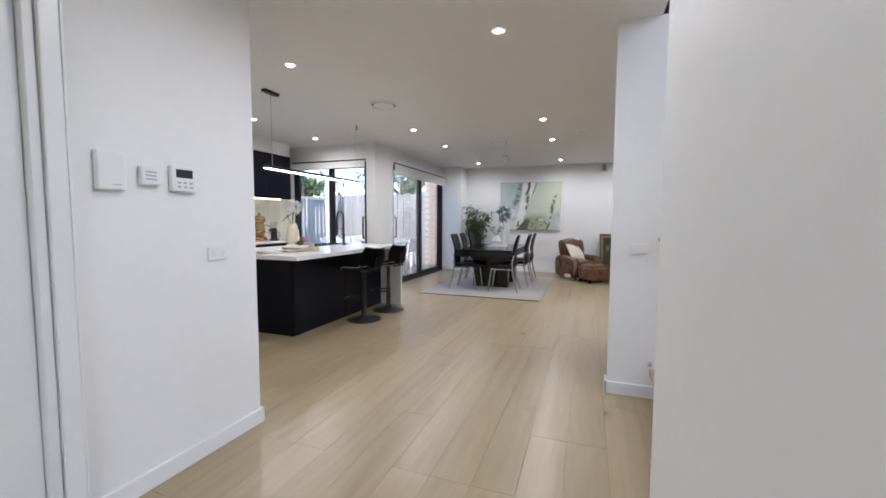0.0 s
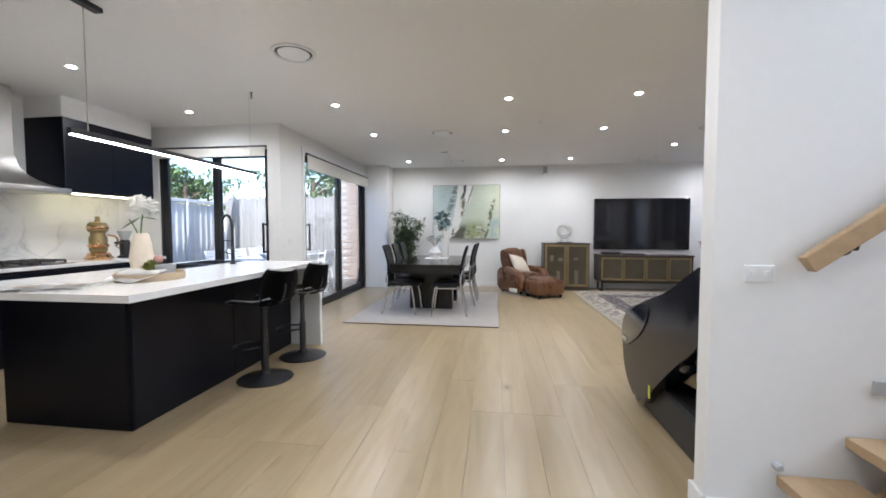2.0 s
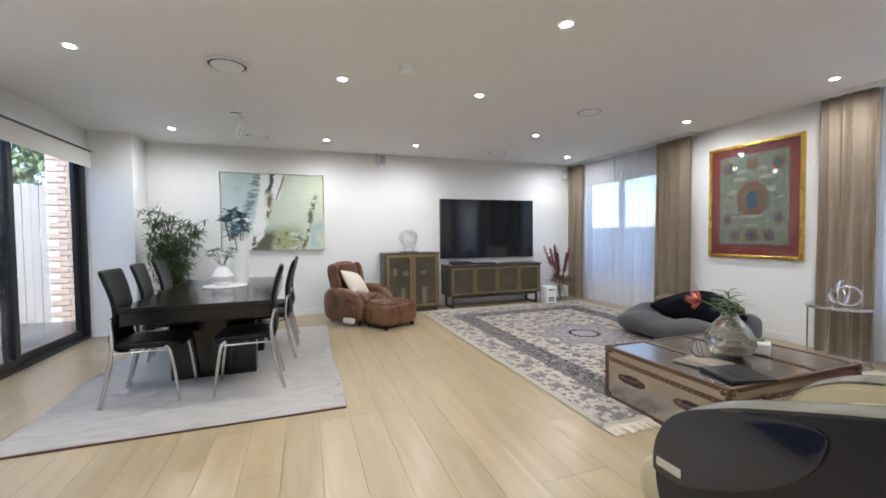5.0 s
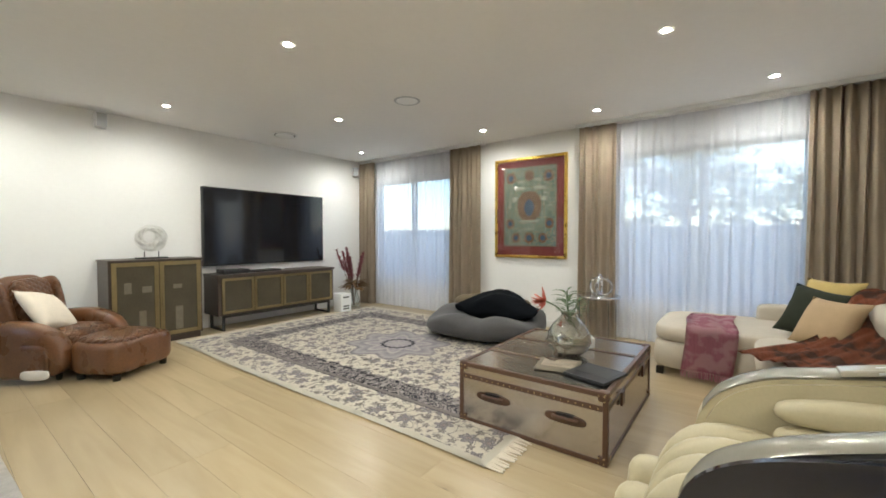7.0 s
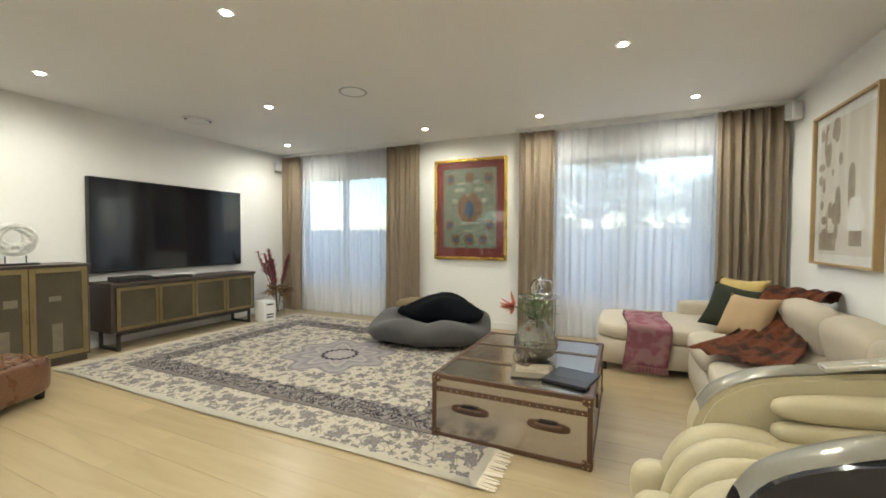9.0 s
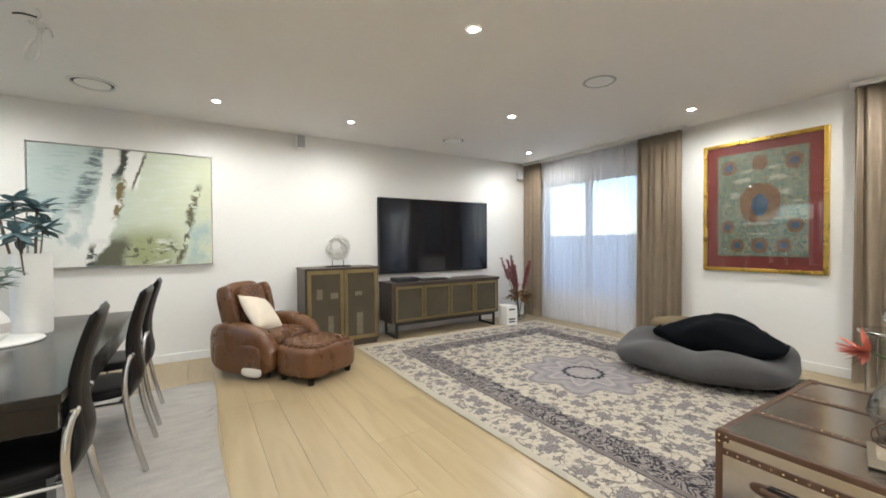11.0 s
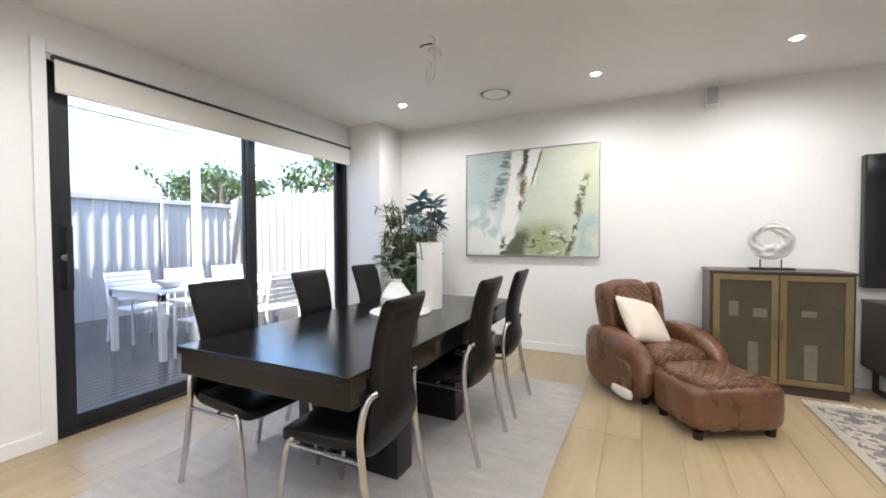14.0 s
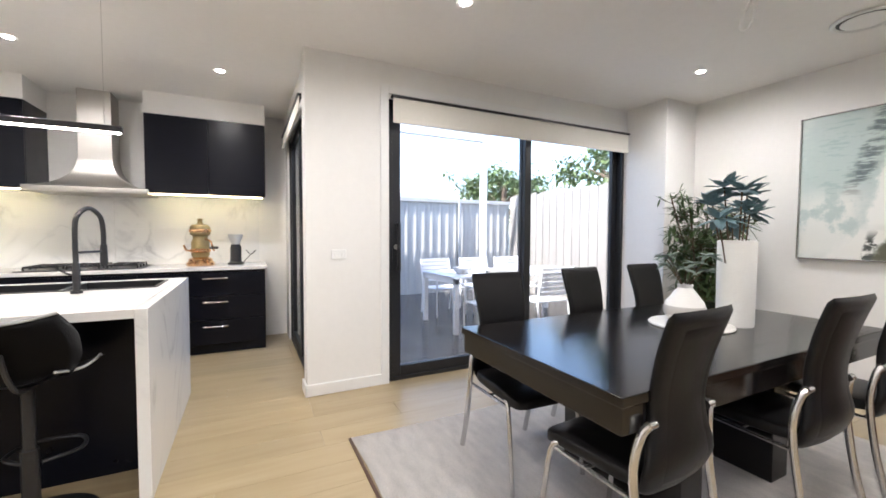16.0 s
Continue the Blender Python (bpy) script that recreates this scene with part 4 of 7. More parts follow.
def abstract_paint():
    """Poured sea-green wash with white runs and dark mineral strokes."""
    m = bpy.data.materials.new("abstract_sea_paint")
    m.use_nodes = True
    n, l = m.node_tree.nodes, m.node_tree.links
    b = n["Principled BSDF"]
    tc = n.new("ShaderNodeTexCoord")
    sp = n.new("ShaderNodeSeparateXYZ"); l.new(tc.outputs["Object"], sp.inputs[0])
    def mt(op, *args):
        q = n.new("ShaderNodeMath"); q.operation = op
        for k, v in enumerate(args):
            if isinstance(v, (int, float)):
                q.inputs[k].default_value = v
            else:
                l.new(v, q.inputs[k])
        return q.outputs[0]
    def cloud(scale, detail, stretch, dist=0.0):
        mp = n.new("ShaderNodeMapping"); mp.inputs["Scale"].default_value = stretch
        l.new(tc.outputs["Object"], mp.inputs[0])
        q = n.new("ShaderNodeTexNoise"); q.inputs["Scale"].default_value = scale; q.inputs["Detail"].default_value = detail; q.inputs["Roughness"].default_value = 0.65; q.inputs["Distortion"].default_value = dist
        l.new(mp.outputs[0], q.inputs["Vector"])
        return q.outputs[0]
    def soft(v, lo, hi, a=0.0, c=1.0):
        q = n.new("ShaderNodeMapRange"); q.interpolation_type = "SMOOTHSTEP"
        q.inputs["From Min"].default_value, q.inputs["From Max"].default_value = lo, hi
        q.inputs["To Min"].default_value, q.inputs["To Max"].default_value = a, c
        l.new(v, q.inputs[0])
        return q.outputs[0]
    def mix(fac, a, c):
        q = n.new("ShaderNodeMix"); q.data_type = "RGBA"
        for key, v in (("Factor", fac), ("A", a), ("B", c)):
            if isinstance(v, tuple):
                q.inputs[key].default_value = (*v, 1)
            else:
                l.new(v, q.inputs[key])
        return q.outputs["Result"]
    wide, fine, streak = cloud(3.2, 6, (1, 1, 1)), cloud(11, 6, (1, 1, 1), 0.6), cloud(7, 5, (0.7, 1, 4.0))
    X = mt("ADD", sp.outputs["X"], mt("MULTIPLY", mt("SUBTRACT", fine, 0.5), 0.12))
    X = mt("ADD", X, mt("MULTIPLY", mt("SUBTRACT", wide, 0.5), 0.16))
    Z = sp.outputs["Z"]
    def stroke(x0, z0, x1, z1, half, edge, fade=0.05):
        """Mask of a leaning run of paint from (x0, z0) up to (x1, z1)."""
        mid = mt("MULTIPLY_ADD", mt("SUBTRACT", Z, z0), (x1 - x0) / (z1 - z0), x0)
        return mt("MULTIPLY", soft(mt("ABSOLUTE", mt("SUBTRACT", X, mid)), half, half * edge, 0.0, 1.0), mt("MULTIPLY", soft(Z, z0 - fade, z0 + fade), soft(Z, z1 + fade, z1 - fade)))
    def broken(mask, tex, lo, hi):
        return mt("MULTIPLY", mask, soft(tex, lo, hi))
    col = mix(soft(X, -0.35, 0.15), (0.47, 0.56, 0.55), (0.57, 0.62, 0.50))
    col = mix(soft(X, 0.25, 0.75), col, (0.60, 0.63, 0.46))
    col = mix(soft(streak, 0.45, 0.72, 0.0, 0.55), col, (0.66, 0.70, 0.66))
    col = mix(broken(stroke(0.62, -0.6, 0.66, -0.1, 0.22, 0.2, 0.2), wide, 0.35, 0.6), col, (0.36, 0.48, 0.49))
    col = mix(broken(stroke(-0.55, -0.2, -0.45, 0.58, 0.28, 0.1, 0.1), streak, 0.5, 0.6), col, (0.38, 0.49, 0.49))
    col = mix(broken(stroke(-0.42, -0.1, -0.19, 0.6, 0.10, 0.2), streak, 0.44, 0.56), col, (0.14, 0.18, 0.19))
    col = mix(broken(stroke(-0.58, -0.6, -0.52, -0.05, 0.30, 0.3, 0.12), wide, 0.40, 0.5), col, (0.74, 0.75, 0.72))
    col = mix(stroke(0.18, -0.62, 0.16, -0.22, 0.34, 0.3, 0.12), col, (0.33, 0.36, 0.19))
    col = mix(broken(stroke(0.15, -0.62, 0.2, -0.3, 0.34, 0.5, 0.08), fine, 0.52, 0.6), col, (0.10, 0.11, 0.07))
    col = mix(broken(stroke(0.24, -0.62, 0.3, -0.32, 0.10, 0.4, 0.06), streak, 0.5, 0.6), col, (0.70, 0.73, 0.70))
    col = mix(stroke(-0.17, -0.62, -0.12, -0.30, 0.16, 0.5, 0.07), col, (0.10, 0.10, 0.065))
    col = mix(stroke(-0.45, -0.62, -0.24, -0.32, 0.15, 0.6), col, (0.78, 0.78, 0.75))
    col = mix(stroke(-0.22, -0.34, -0.16, 0.10, 0.115, 0.6), col, (0.80, 0.80, 0.77))
    col = mix(stroke(-0.20, 0.05, -0.11, 0.62, 0.07, 0.5), col, (0.79, 0.79, 0.76))
    col = mix(stroke(0.03, 0.20, 0.06, 0.62, 0.085, 0.6), col, (0.78, 0.78, 0.76))
    col = mix(broken(stroke(-0.09, -0.12, -0.04, 0.30, 0.045, 0.3), fine, 0.40, 0.5), col, (0.17, 0.12, 0.045))
    col = mix(stroke(-0.08, 0.30, -0.01, 0.62, 0.035, 0.4), col, (0.055, 0.055, 0.05))
    col = mix(stroke(0.04, 0.20, 0.15, 0.56, 0.020, 0.3), col, (0.11, 0.10, 0.07))
    col = mix(broken(stroke(0.42, -0.60, 0.62, 0.26, 0.050, 0.2), fine, 0.40, 0.52), col, (0.10, 0.095, 0.05))
    col = mix(broken(stroke(-0.30, -0.60, -0.26, -0.38, 0.06, 0.4), fine, 0.42, 0.5), col, (0.05, 0.06, 0.055))
    l.new(col, b.inputs["Base Color"])
    b.inputs["Roughness"].default_value = 0.3
    bp = n.new("ShaderNodeBump"); bp.inputs["Strength"].default_value = 0.15; bp.inputs["Distance"].default_value = 0.01
    l.new(fine, bp.inputs["Height"]); l.new(bp.outputs[0], b.inputs["Normal"])
    return m


pic = base("abstract_painting", "large abstract sea-green and white painting in thin silver frame", "painting", Matrix.Translation((-1.317, 9.93, 1.63)))
box("canvas", -0.725, 0.725, -0.012, 0.02, -0.58, 0.58, abstract_paint(), 0.003, pic)
for b in ((-0.737, -0.727, -0.022, 0.022, -0.592, 0.592), (0.727, 0.737, -0.022, 0.022, -0.592, 0.592), (-0.727, 0.727, -0.022, 0.022, 0.582, 0.592), (-0.727, 0.727, -0.022, 0.022, -0.592, -0.582)):
    box("frame_strip", *b, CHROME, 0.002, pic)

# ---- living room ----
def persian():
    m = bpy.data.materials.new("persian_rug_pile")
    m.use_nodes = True
    n, l = m.node_tree.nodes, m.node_tree.links
    b = n["Principled BSDF"]
    tc = n.new("ShaderNodeTexCoord")
    sp = n.new("ShaderNodeSeparateXYZ"); l.new(tc.outputs["Object"], sp.inputs[0])
    def mt(op, a, c=None, d=None):
        q = n.new("ShaderNodeMath"); q.operation = op
        for k, v in enumerate((a, c, d)):
            if v is None:
                continue
            if isinstance(v, (int, float)):
                q.inputs[k].default_value = v
            else:
                l.new(v, q.inputs[k])
        return q.outputs[0]
    ax, ay = mt("ABSOLUTE", sp.outputs["X"]), mt("ABSOLUTE", sp.outputs["Y"])
    hx, hy = 1.5, 2.04
    edge = mt("MINIMUM", mt("SUBTRACT", hx, ax), mt("SUBTRACT", hy, ay))
    # mirrored floral field
    cb = n.new("ShaderNodeCombineXYZ"); l.new(ax, cb.inputs[0]); l.new(ay, cb.inputs[1])
    def mix(fac, a, c):
        q = n.new("ShaderNodeMix"); q.data_type = "RGBA"
        for key, v in (("Factor", fac), ("A", a), ("B", c)):
            if isinstance(v, tuple):
                q.inputs[key].default_value = (*v, 1)
            elif isinstance(v, (int, float)):
                q.inputs[key].default_value = v
            else:
                l.new(v, q.inputs[key])
        return q.outputs["Result"]
    wn_ = n.new("ShaderNodeTexNoise"); wn_.inputs["Scale"].default_value = 12; wn_.inputs["Detail"].default_value = 2
    l.new(cb.outputs[0], wn_.inputs["Vector"])
    wv = n.new("ShaderNodeVectorMath"); wv.operation = "MULTIPLY_ADD"; wv.inputs[1].default_value = (0.05, 0.05, 0)
    l.new(wn_.outputs["Color"], wv.inputs[0]); l.new(cb.outputs[0], wv.inputs[2])
    def flowers(scale, petals, seed):
        """Lobed distance from the nearest blossom's heart, in cells."""
        o = n.new("ShaderNodeVectorMath"); o.operation = "ADD"; o.inputs[1].default_value = (seed, seed * 1.7, 0)
        l.new(wv.outputs[0], o.inputs[0])
        v = n.new("ShaderNodeTexVoronoi"); v.voronoi_dimensions = "2D"; v.inputs["Scale"].default_value = scale; v.inputs["Randomness"].default_value = 0.7
        l.new(o.outputs[0], v.inputs["Vector"])
        d = n.new("ShaderNodeVectorMath"); d.operation = "SUBTRACT"
        l.new(o.outputs[0], d.inputs[0]); l.new(v.outputs["Position"], d.inputs[1])
        q = n.new("ShaderNodeSeparateXYZ"); l.new(d.outputs[0], q.inputs[0])
        lobes = mt("MULTIPLY", mt("SINE", mt("MULTIPLY", mt("ARCTAN2", q.outputs["Y"], q.outputs["X"]), petals)), 0.07)
        return mt("ADD", v.outputs["Distance"], lobes)
    def ramp(v, stops):
        q = ramp_node(n, stops); l.new(v, q.inputs[0])
        return q.outputs[0]
    IVORY, LILAC, NAVY = (0.74, 0.68, 0.58), (0.25, 0.22, 0.24), (0.022, 0.022, 0.038)
    big, small, tiny = flowers(4.6, 6.0, 3.1), flowers(9.5, 5.0, 8.4), flowers(21.0, 4.0, 1.3)
    field = ramp(big, [(0.0, (0.40, 0.30, 0.28)), (0.05, NAVY), (0.085, (0.55, 0.50, 0.47)), (0.14, LILAC), (0.19, (0.36, 0.32, 0.34)), (0.225, (0.09, 0.08, 0.10)), (0.245, IVORY), (1.0, IVORY)])
    sm = ramp(small, [(0.0, (1, 1, 1)), (0.08, (0.2, 0.2, 0.2)), (0.13, (1, 1, 1)), (0.21, (0.8, 0.8, 0.8)), (0.25, (0, 0, 0))])
    ty = ramp(tiny, [(0.0, (1, 1, 1)), (0.20, (0.8, 0.8, 0.8)), (0.27, (0, 0, 0))])
    vine = n.new("ShaderNodeTexNoise"); vine.inputs["Scale"].default_value = 7; vine.inputs["Detail"].default_value = 1; vine.inputs["Distortion"].default_value = 0.8
    l.new(cb.outputs[0], vine.inputs["Vector"])
    vr = ramp(vine.outputs[0], [(0.478, (0, 0, 0)), (0.494, (1, 1, 1)), (0.506, (1, 1, 1)), (0.522, (0, 0, 0))])
    away = mt("GREATER_THAN", big, 0.24)
    field = mix(mt("MULTIPLY", mt("MULTIPLY", sm, away), 0.9), field, (0.13, 0.105, 0.115))
    field = mix(mt("MULTIPLY", mt("MULTIPLY", vr, away), 0.8), field, (0.12, 0.10, 0.11))
    field = mix(mt("MULTIPLY", mt("MULTIPLY", ty, away), 0.35), field, (0.26, 0.20, 0.18))
    # dark scrolling inner border
    scroll = n.new("ShaderNodeTexNoise"); scroll.inputs["Scale"].default_value = 8.5; scroll.inputs["Detail"].default_value = 2; scroll.inputs["Distortion"].default_value = 2.2
    l.new(cb.outputs[0], scroll.inputs["Vector"])
    ink = ramp(scroll.outputs[0], [(0.40, (0, 0, 0)), (0.43, (1, 1, 1)), (0.50, (1, 1, 1)), (0.53, (0, 0, 0)), (0.60, (0, 0, 0)), (0.62, (1, 1, 1))])
    dark = mix(ink, (0.40, 0.35, 0.33), NAVY)
    dark = mix(mt("MULTIPLY", mt("LESS_THAN", small, 0.12), 0.85), dark, (0.52, 0.47, 0.45))
    def band(lo, hi):
        return mt("MULTIPLY", mt("GREATER_THAN", edge, lo), mt("LESS_THAN", edge, hi))
    wave = mt("MULTIPLY_ADD", mt("SUBTRACT", wn_.outputs[0], 0.5), 0.16, edge)
    inband = mt("MULTIPLY", mt("GREATER_THAN", edge, 0.42), mt("LESS_THAN", wave, 0.64))
    col = mix(inband, field, dark)
    col = mix(band(0.385, 0.425), col, (0.27, 0.235, 0.22))
    col = mix(band(0.378, 0.386), col, NAVY)
    col = mix(mt("LESS_THAN", edge, 0.06), col, (0.70, 0.65, 0.55))
    # round medallion, petals fading into the field
    rad = mt("SQRT", mt("ADD", mt("MULTIPLY", sp.outputs["X"], sp.outputs["X"]), mt("MULTIPLY", sp.outputs["Y"], sp.outputs["Y"])))
    ang = mt("ARCTAN2", sp.outputs["Y"], sp.outputs["X"])
    pet = mt("ADD", rad, mt("MULTIPLY", mt("SINE", mt("MULTIPLY", ang, 16.0)), 0.012))
    star = mt("ADD", rad, mt("MULTIPLY", mt("SINE", mt("MULTIPLY", ang, 8.0)), 0.07))
    md = ramp(star, [(0.0, (0.56, 0.51, 0.49)), (0.24, (0.42, 0.38, 0.41)), (0.30, (0.60, 0.55, 0.51)), (0.34, (0.34, 0.31, 0.34)), (0.46, (0.50, 0.46, 0.46)), (0.52, (0.26, 0.23, 0.26)), (0.545, IVORY)])
    md = mix(mt("MULTIPLY", mt("MULTIPLY", sm, 0.5), mt("GREATER_THAN", rad, 0.22)), md, (0.60, 0.55, 0.50))
    col = mix(mt("LESS_THAN", star, 0.545), col, md)
    ring_ = mt("MULTIPLY", mt("GREATER_THAN", pet, 0.155), mt("LESS_THAN", pet, 0.19))
    col = mix(ring_, col, NAVY)
    fad = n.new("ShaderNodeTexNoise"); fad.inputs["Scale"].default_value = 120
    l.new(tc.outputs["Object"], fad.inputs["Vector"])
    col = mix(mt("MULTIPLY", fad.outputs[0], 0.10), col, (0.50, 0.46, 0.43))
    l.new(col, b.inputs["Base Color"])
    b.inputs["Roughness"].default_value = 0.95
    bp = n.new("ShaderNodeBump"); bp.inputs["Strength"].default_value = 0.3; bp.inputs["Distance"].default_value = 0.006
    l.new(fad.outputs[0], bp.inputs["Height"]); l.new(bp.outputs[0], b.inputs["Normal"])
    return m


PERSIAN = persian()
rug = base("persian_rug", "cream and navy floral patterned carpet with fringed ends", "rug", Matrix.Translation((2.37, 7.31, 0)))
sheet("pile", rug_sheet("", -1.5, 1.5, -2.04, 2.04, 0.012, PERSIAN, 0.003), 24, 30, PERSIAN, rug, 0.010)
bm = bmesh.new()
for s in (-1, 1):
    for k in range(210):
        x = -1.49 + 2.98 * k / 209
        L = 0.075 + 0.03 * random.random()
        dx = random.uniform(-0.02, 0.02)
        y0 = s * 2.035
        a = [bm.verts.new((x - 0.006, y0, 0.010)), bm.verts.new((x + 0.006, y0, 0.010)), bm.verts.new((x + 0.005 + dx, y0 + s * L, 0.004)), bm.verts.new((x - 0.005 + dx, y0 + s * L, 0.004))]
        t = [bm.verts.new(v.co + Vector((0, 0, 0.004))) for v in a]
        bm.faces.new(t); bm.faces.new(a[::-1])
        for q in range(4):
            bm.faces.new((a[q], a[(q + 1) % 4], t[(q + 1) % 4], t[q]))
tagged(mesh_object("fringe", bm, CREAM, rug), kind="stuff")

# television and console
tv = base("television", "large black flat television mounted on the wall", "television", Matrix.Translation((2.32, 9.90, 1.36)))
box("housing", -0.935, 0.935, -0.022, 0.05, -0.53, 0.53, BLACKPL, 0.006, tv)
box("screen", -0.925, 0.925, -0.026, -0.021, -0.515, 0.522, SCREEN, 0.001, tv)
def mesh_door(parent, x0, x1, y, z0, z1, fr=0.035, handle=0):
    """Brass framed door with a smoked mesh pane, facing -y."""
    d = box("door", x0, x1, y + 0.004, y + 0.016, z0, z1, MESHGLASS, 0.001, parent)
    bm = bmesh.new()
    for b in ((x0, x0 + fr, z0, z1), (x1 - fr, x1, z0, z1), (x0 + fr, x1 - fr, z0, z0 + fr), (x0 + fr, x1 - fr, z1 - fr, z1)):
        add_box(bm, b[0], b[1], y - 0.004, y + 0.003, b[2], b[3], 0.002)
    mesh_object("door_frame", bm, BRASS, d)
    if handle:
        xx = x1 - 0.018 if handle > 0 else x0 + 0.018
        zc = (z0 + z1) / 2
        bm = bmesh.new()
        add_tube(bm, [(xx, y - 0.022, zc - 0.07), (xx, y - 0.022, zc + 0.07)], 0.005)
        for q in (-0.05, 0.05):
            add_tube(bm, [(xx, y - 0.004, zc + q), (xx, y - 0.022, zc + q)], 0.004)
        mesh_object("handle", bm, BRASS, d, True)


con = base("media_console", "dark walnut media console with four brass mesh doors", "cabinet")
CX0, CX1, CY0, CY1 = 1.40, 3.18, 9.50, 9.93
box("carcass", CX0, CX1, CY0 + 0.02, CY1, 0.20, 0.70, DARKWOOD, 0.004, con)
box("top", CX0 - 0.006, CX1 + 0.006, CY0 - 0.006, CY1, 0.70, 0.735, DARKWOOD, 0.004, con)
w = (CX1 - CX0 - 0.08) / 4
for k in range(4):
    mesh_door(con, CX0 + 0.04 + k * w + 0.003, CX0 + 0.04 + (k + 1) * w - 0.003, CY0, 0.225, 0.685, handle=(1, -1, 1, -1)[k])
bm = bmesh.new()
for x in (CX0 + 0.06, CX1 - 0.09):
    for y in (CY0 + 0.03, CY1 - 0.06):
        add_box(bm, x, x + 0.03, y, y + 0.03, 0, 0.2, 0.002)
    add_box(bm, x, x + 0.03, CY0 + 0.06, CY1 - 0.06, 0.0, 0.03, 0.002)
add_box(bm, CX0 + 0.06, CX1 - 0.06, CY0 + 0.03, CY0 + 0.06, 0.17, 0.2, 0.002)
mesh_object("leg_frame", bm, BLACKMET, con)
root = base("set_top_box", "black media player box with remote on the console", "media player", Matrix.Translation((1.66, 9.66, 0.735)))
box("body", -0.17, 0.17, -0.11, 0.11, 0.006, 0.055, BLACKPL, 0.006, root)
box("feet", -0.15, 0.15, -0.09, 0.09, 0, 0.006, BLACKPL, 0, root)
root = base("sound_dock", "thin black player deck lying on the console", "media player", Matrix.Translation((2.10, 9.66, 0.735)))
box("body", -0.2, 0.2, -0.10, 0.10, 0, 0.026, BLACKPL, 0.005, root)
root = base("router", "small white box on the console", "router", Matrix.Translation((2.36, 9.80, 0.735)))
box("body", -0.10, 0.10, -0.06, 0.06, 0, 0.03, PLASTIC, 0.006, root)

cab = base("display_cabinet", "dark wood display cabinet with two brass mesh glass doors", "cabinet")
box("carcass", 0.31, 1.215, 9.515, 9.93, 0.06, 0.95, DARKWOOD, 0.004, cab)
box("top", 0.300, 1.225, 9.485, 9.935, 0.95, 0.968, DARKWOOD, 0.003, cab)
box("plinth", 0.33, 1.195, 9.53, 9.92, 0.0, 0.06, DARKWOOD, 0, cab)
mesh_door(cab, 0.332, 0.760, 9.497, 0.085, 0.940, 0.045, 1)
mesh_door(cab, 0.766, 1.194, 9.497, 0.085, 0.940, 0.045, -1)
for x, z, s, q in ((0.44, 0.60, 0.05, 0.12), (0.60, 0.60, 0.07, 0.07), (0.57, 0.14, 0.05, 0.26), (0.92, 0.14, 0.06, 0.27), (0.90, 0.62, 0.07, 0.05)):
    box("shelf_item", x, x + s * 1.3, 9.4985, 9.5005, z, z + q, DIMITEM, 0.0005, cab)
disc = base("shell_sculpture", "white carved disc sculpture on a black stand", "sculpture", Matrix.Translation((0.755, 9.70, 0.968)))
box("stand", -0.15, 0.15, -0.05, 0.05, 0, 0.018, BLACKMET, 0.003, disc)
bm = bmesh.new()
for x in (-0.07, 0.07):
    add_tube(bm, [(x, 0, 0.015), (x, 0, 0.085)], 0.005)
mesh_object("stem", bm, BLACKMET, disc)
def swirl(u, v):
    a, s = 2 * math.pi * u, v
    r = 0.055 + 0.105 * s
    ridge = 0.012 * math.sin(5 * a + 14 * s) + 0.010 * math.sin(3 * a - 9 * s + 1) + 0.006 * math.sin(17 * a + 3)
    return Vector((r * math.cos(a) * 1.04 + (1 - s) * -0.02, -0.022 * math.sin(math.pi * s) - ridge * math.sin(math.pi * s), 0.235 + r * math.sin(a) + (1 - s) * 0.025))
sheet("carved_disc", swirl, 48, 12, CERAMIC, disc, 0.02, True)

# armchair and ottoman
arm = base("leather_armchair", "worn brown leather club armchair with cowhide sides and quilted seat", "armchair", pose(-0.14, 9.23, 0, 0, 0, 38) @ Matrix.Diagonal((0.88, 0.90, 0.92, 1)))
# faces -y in its own frame
superbox("seat", (0, -0.06, 0.30), (0.56, 0.72, 0.30), QUILT, arm, 5, 20)
superbox("front_panel", (0, -0.34, 0.20), (0.58, 0.14, 0.28), LEATHERBRN, arm, 6)
bm = bmesh.new()
add_superbox(bm, (0, 0, 0), (0.54, 0.20, 0.82), 4.2, 16, pose(0, 0.29, 0.54, -14), lambda q: q + Vector((-0.10 * q.x * max(0, q.z) ** 1.0, 0, 0)))
mesh_object("backrest", bm, LEATHERBRN, arm, True, 1.4)
bm = bmesh.new()
add_superbox(bm, (0, 0, 0), (0.38, 0.12, 0.56), 5, 22, pose(0, 0.20, 0.64, -14), None)
mesh_object("back_cushion", bm, QUILT, arm, True, 1.4)
for s in (-1, 1):
    bm = bmesh.new()
    def warp(q, s=s):
        t = (q.y + 0.40) / 0.80
        drop = 0.10 * max(0, 0.5 - t) ** 1.6 * 3
        return Vector((q.x + s * 0.03 * math.sin(math.pi * t), q.y, q.z - (drop if q.z > 0 else 0)))
    add_superbox(bm, (s * 0.36, -0.03, 0.30), (0.20, 0.86, 0.52), 3.6, 16, None, warp)
    mesh_object("armrest", bm, LEATHERBRN, arm, True, 1.4)
    bm = bmesh.new()
    add_superbox(bm, (s * 0.466, -0.05, 0.22), (0.05, 0.62, 0.30), 4, 12)
    mesh_object("side_panel", bm, LEATHERBRN, arm, True, 1.4)
    bm = bmesh.new()
    add_superbox(bm, (s * 0.474, -0.24, 0.10), (0.045, 0.26, 0.10), 3, 10)
    mesh_object("hide_patch", bm, HIDE, arm, True, 1.4)
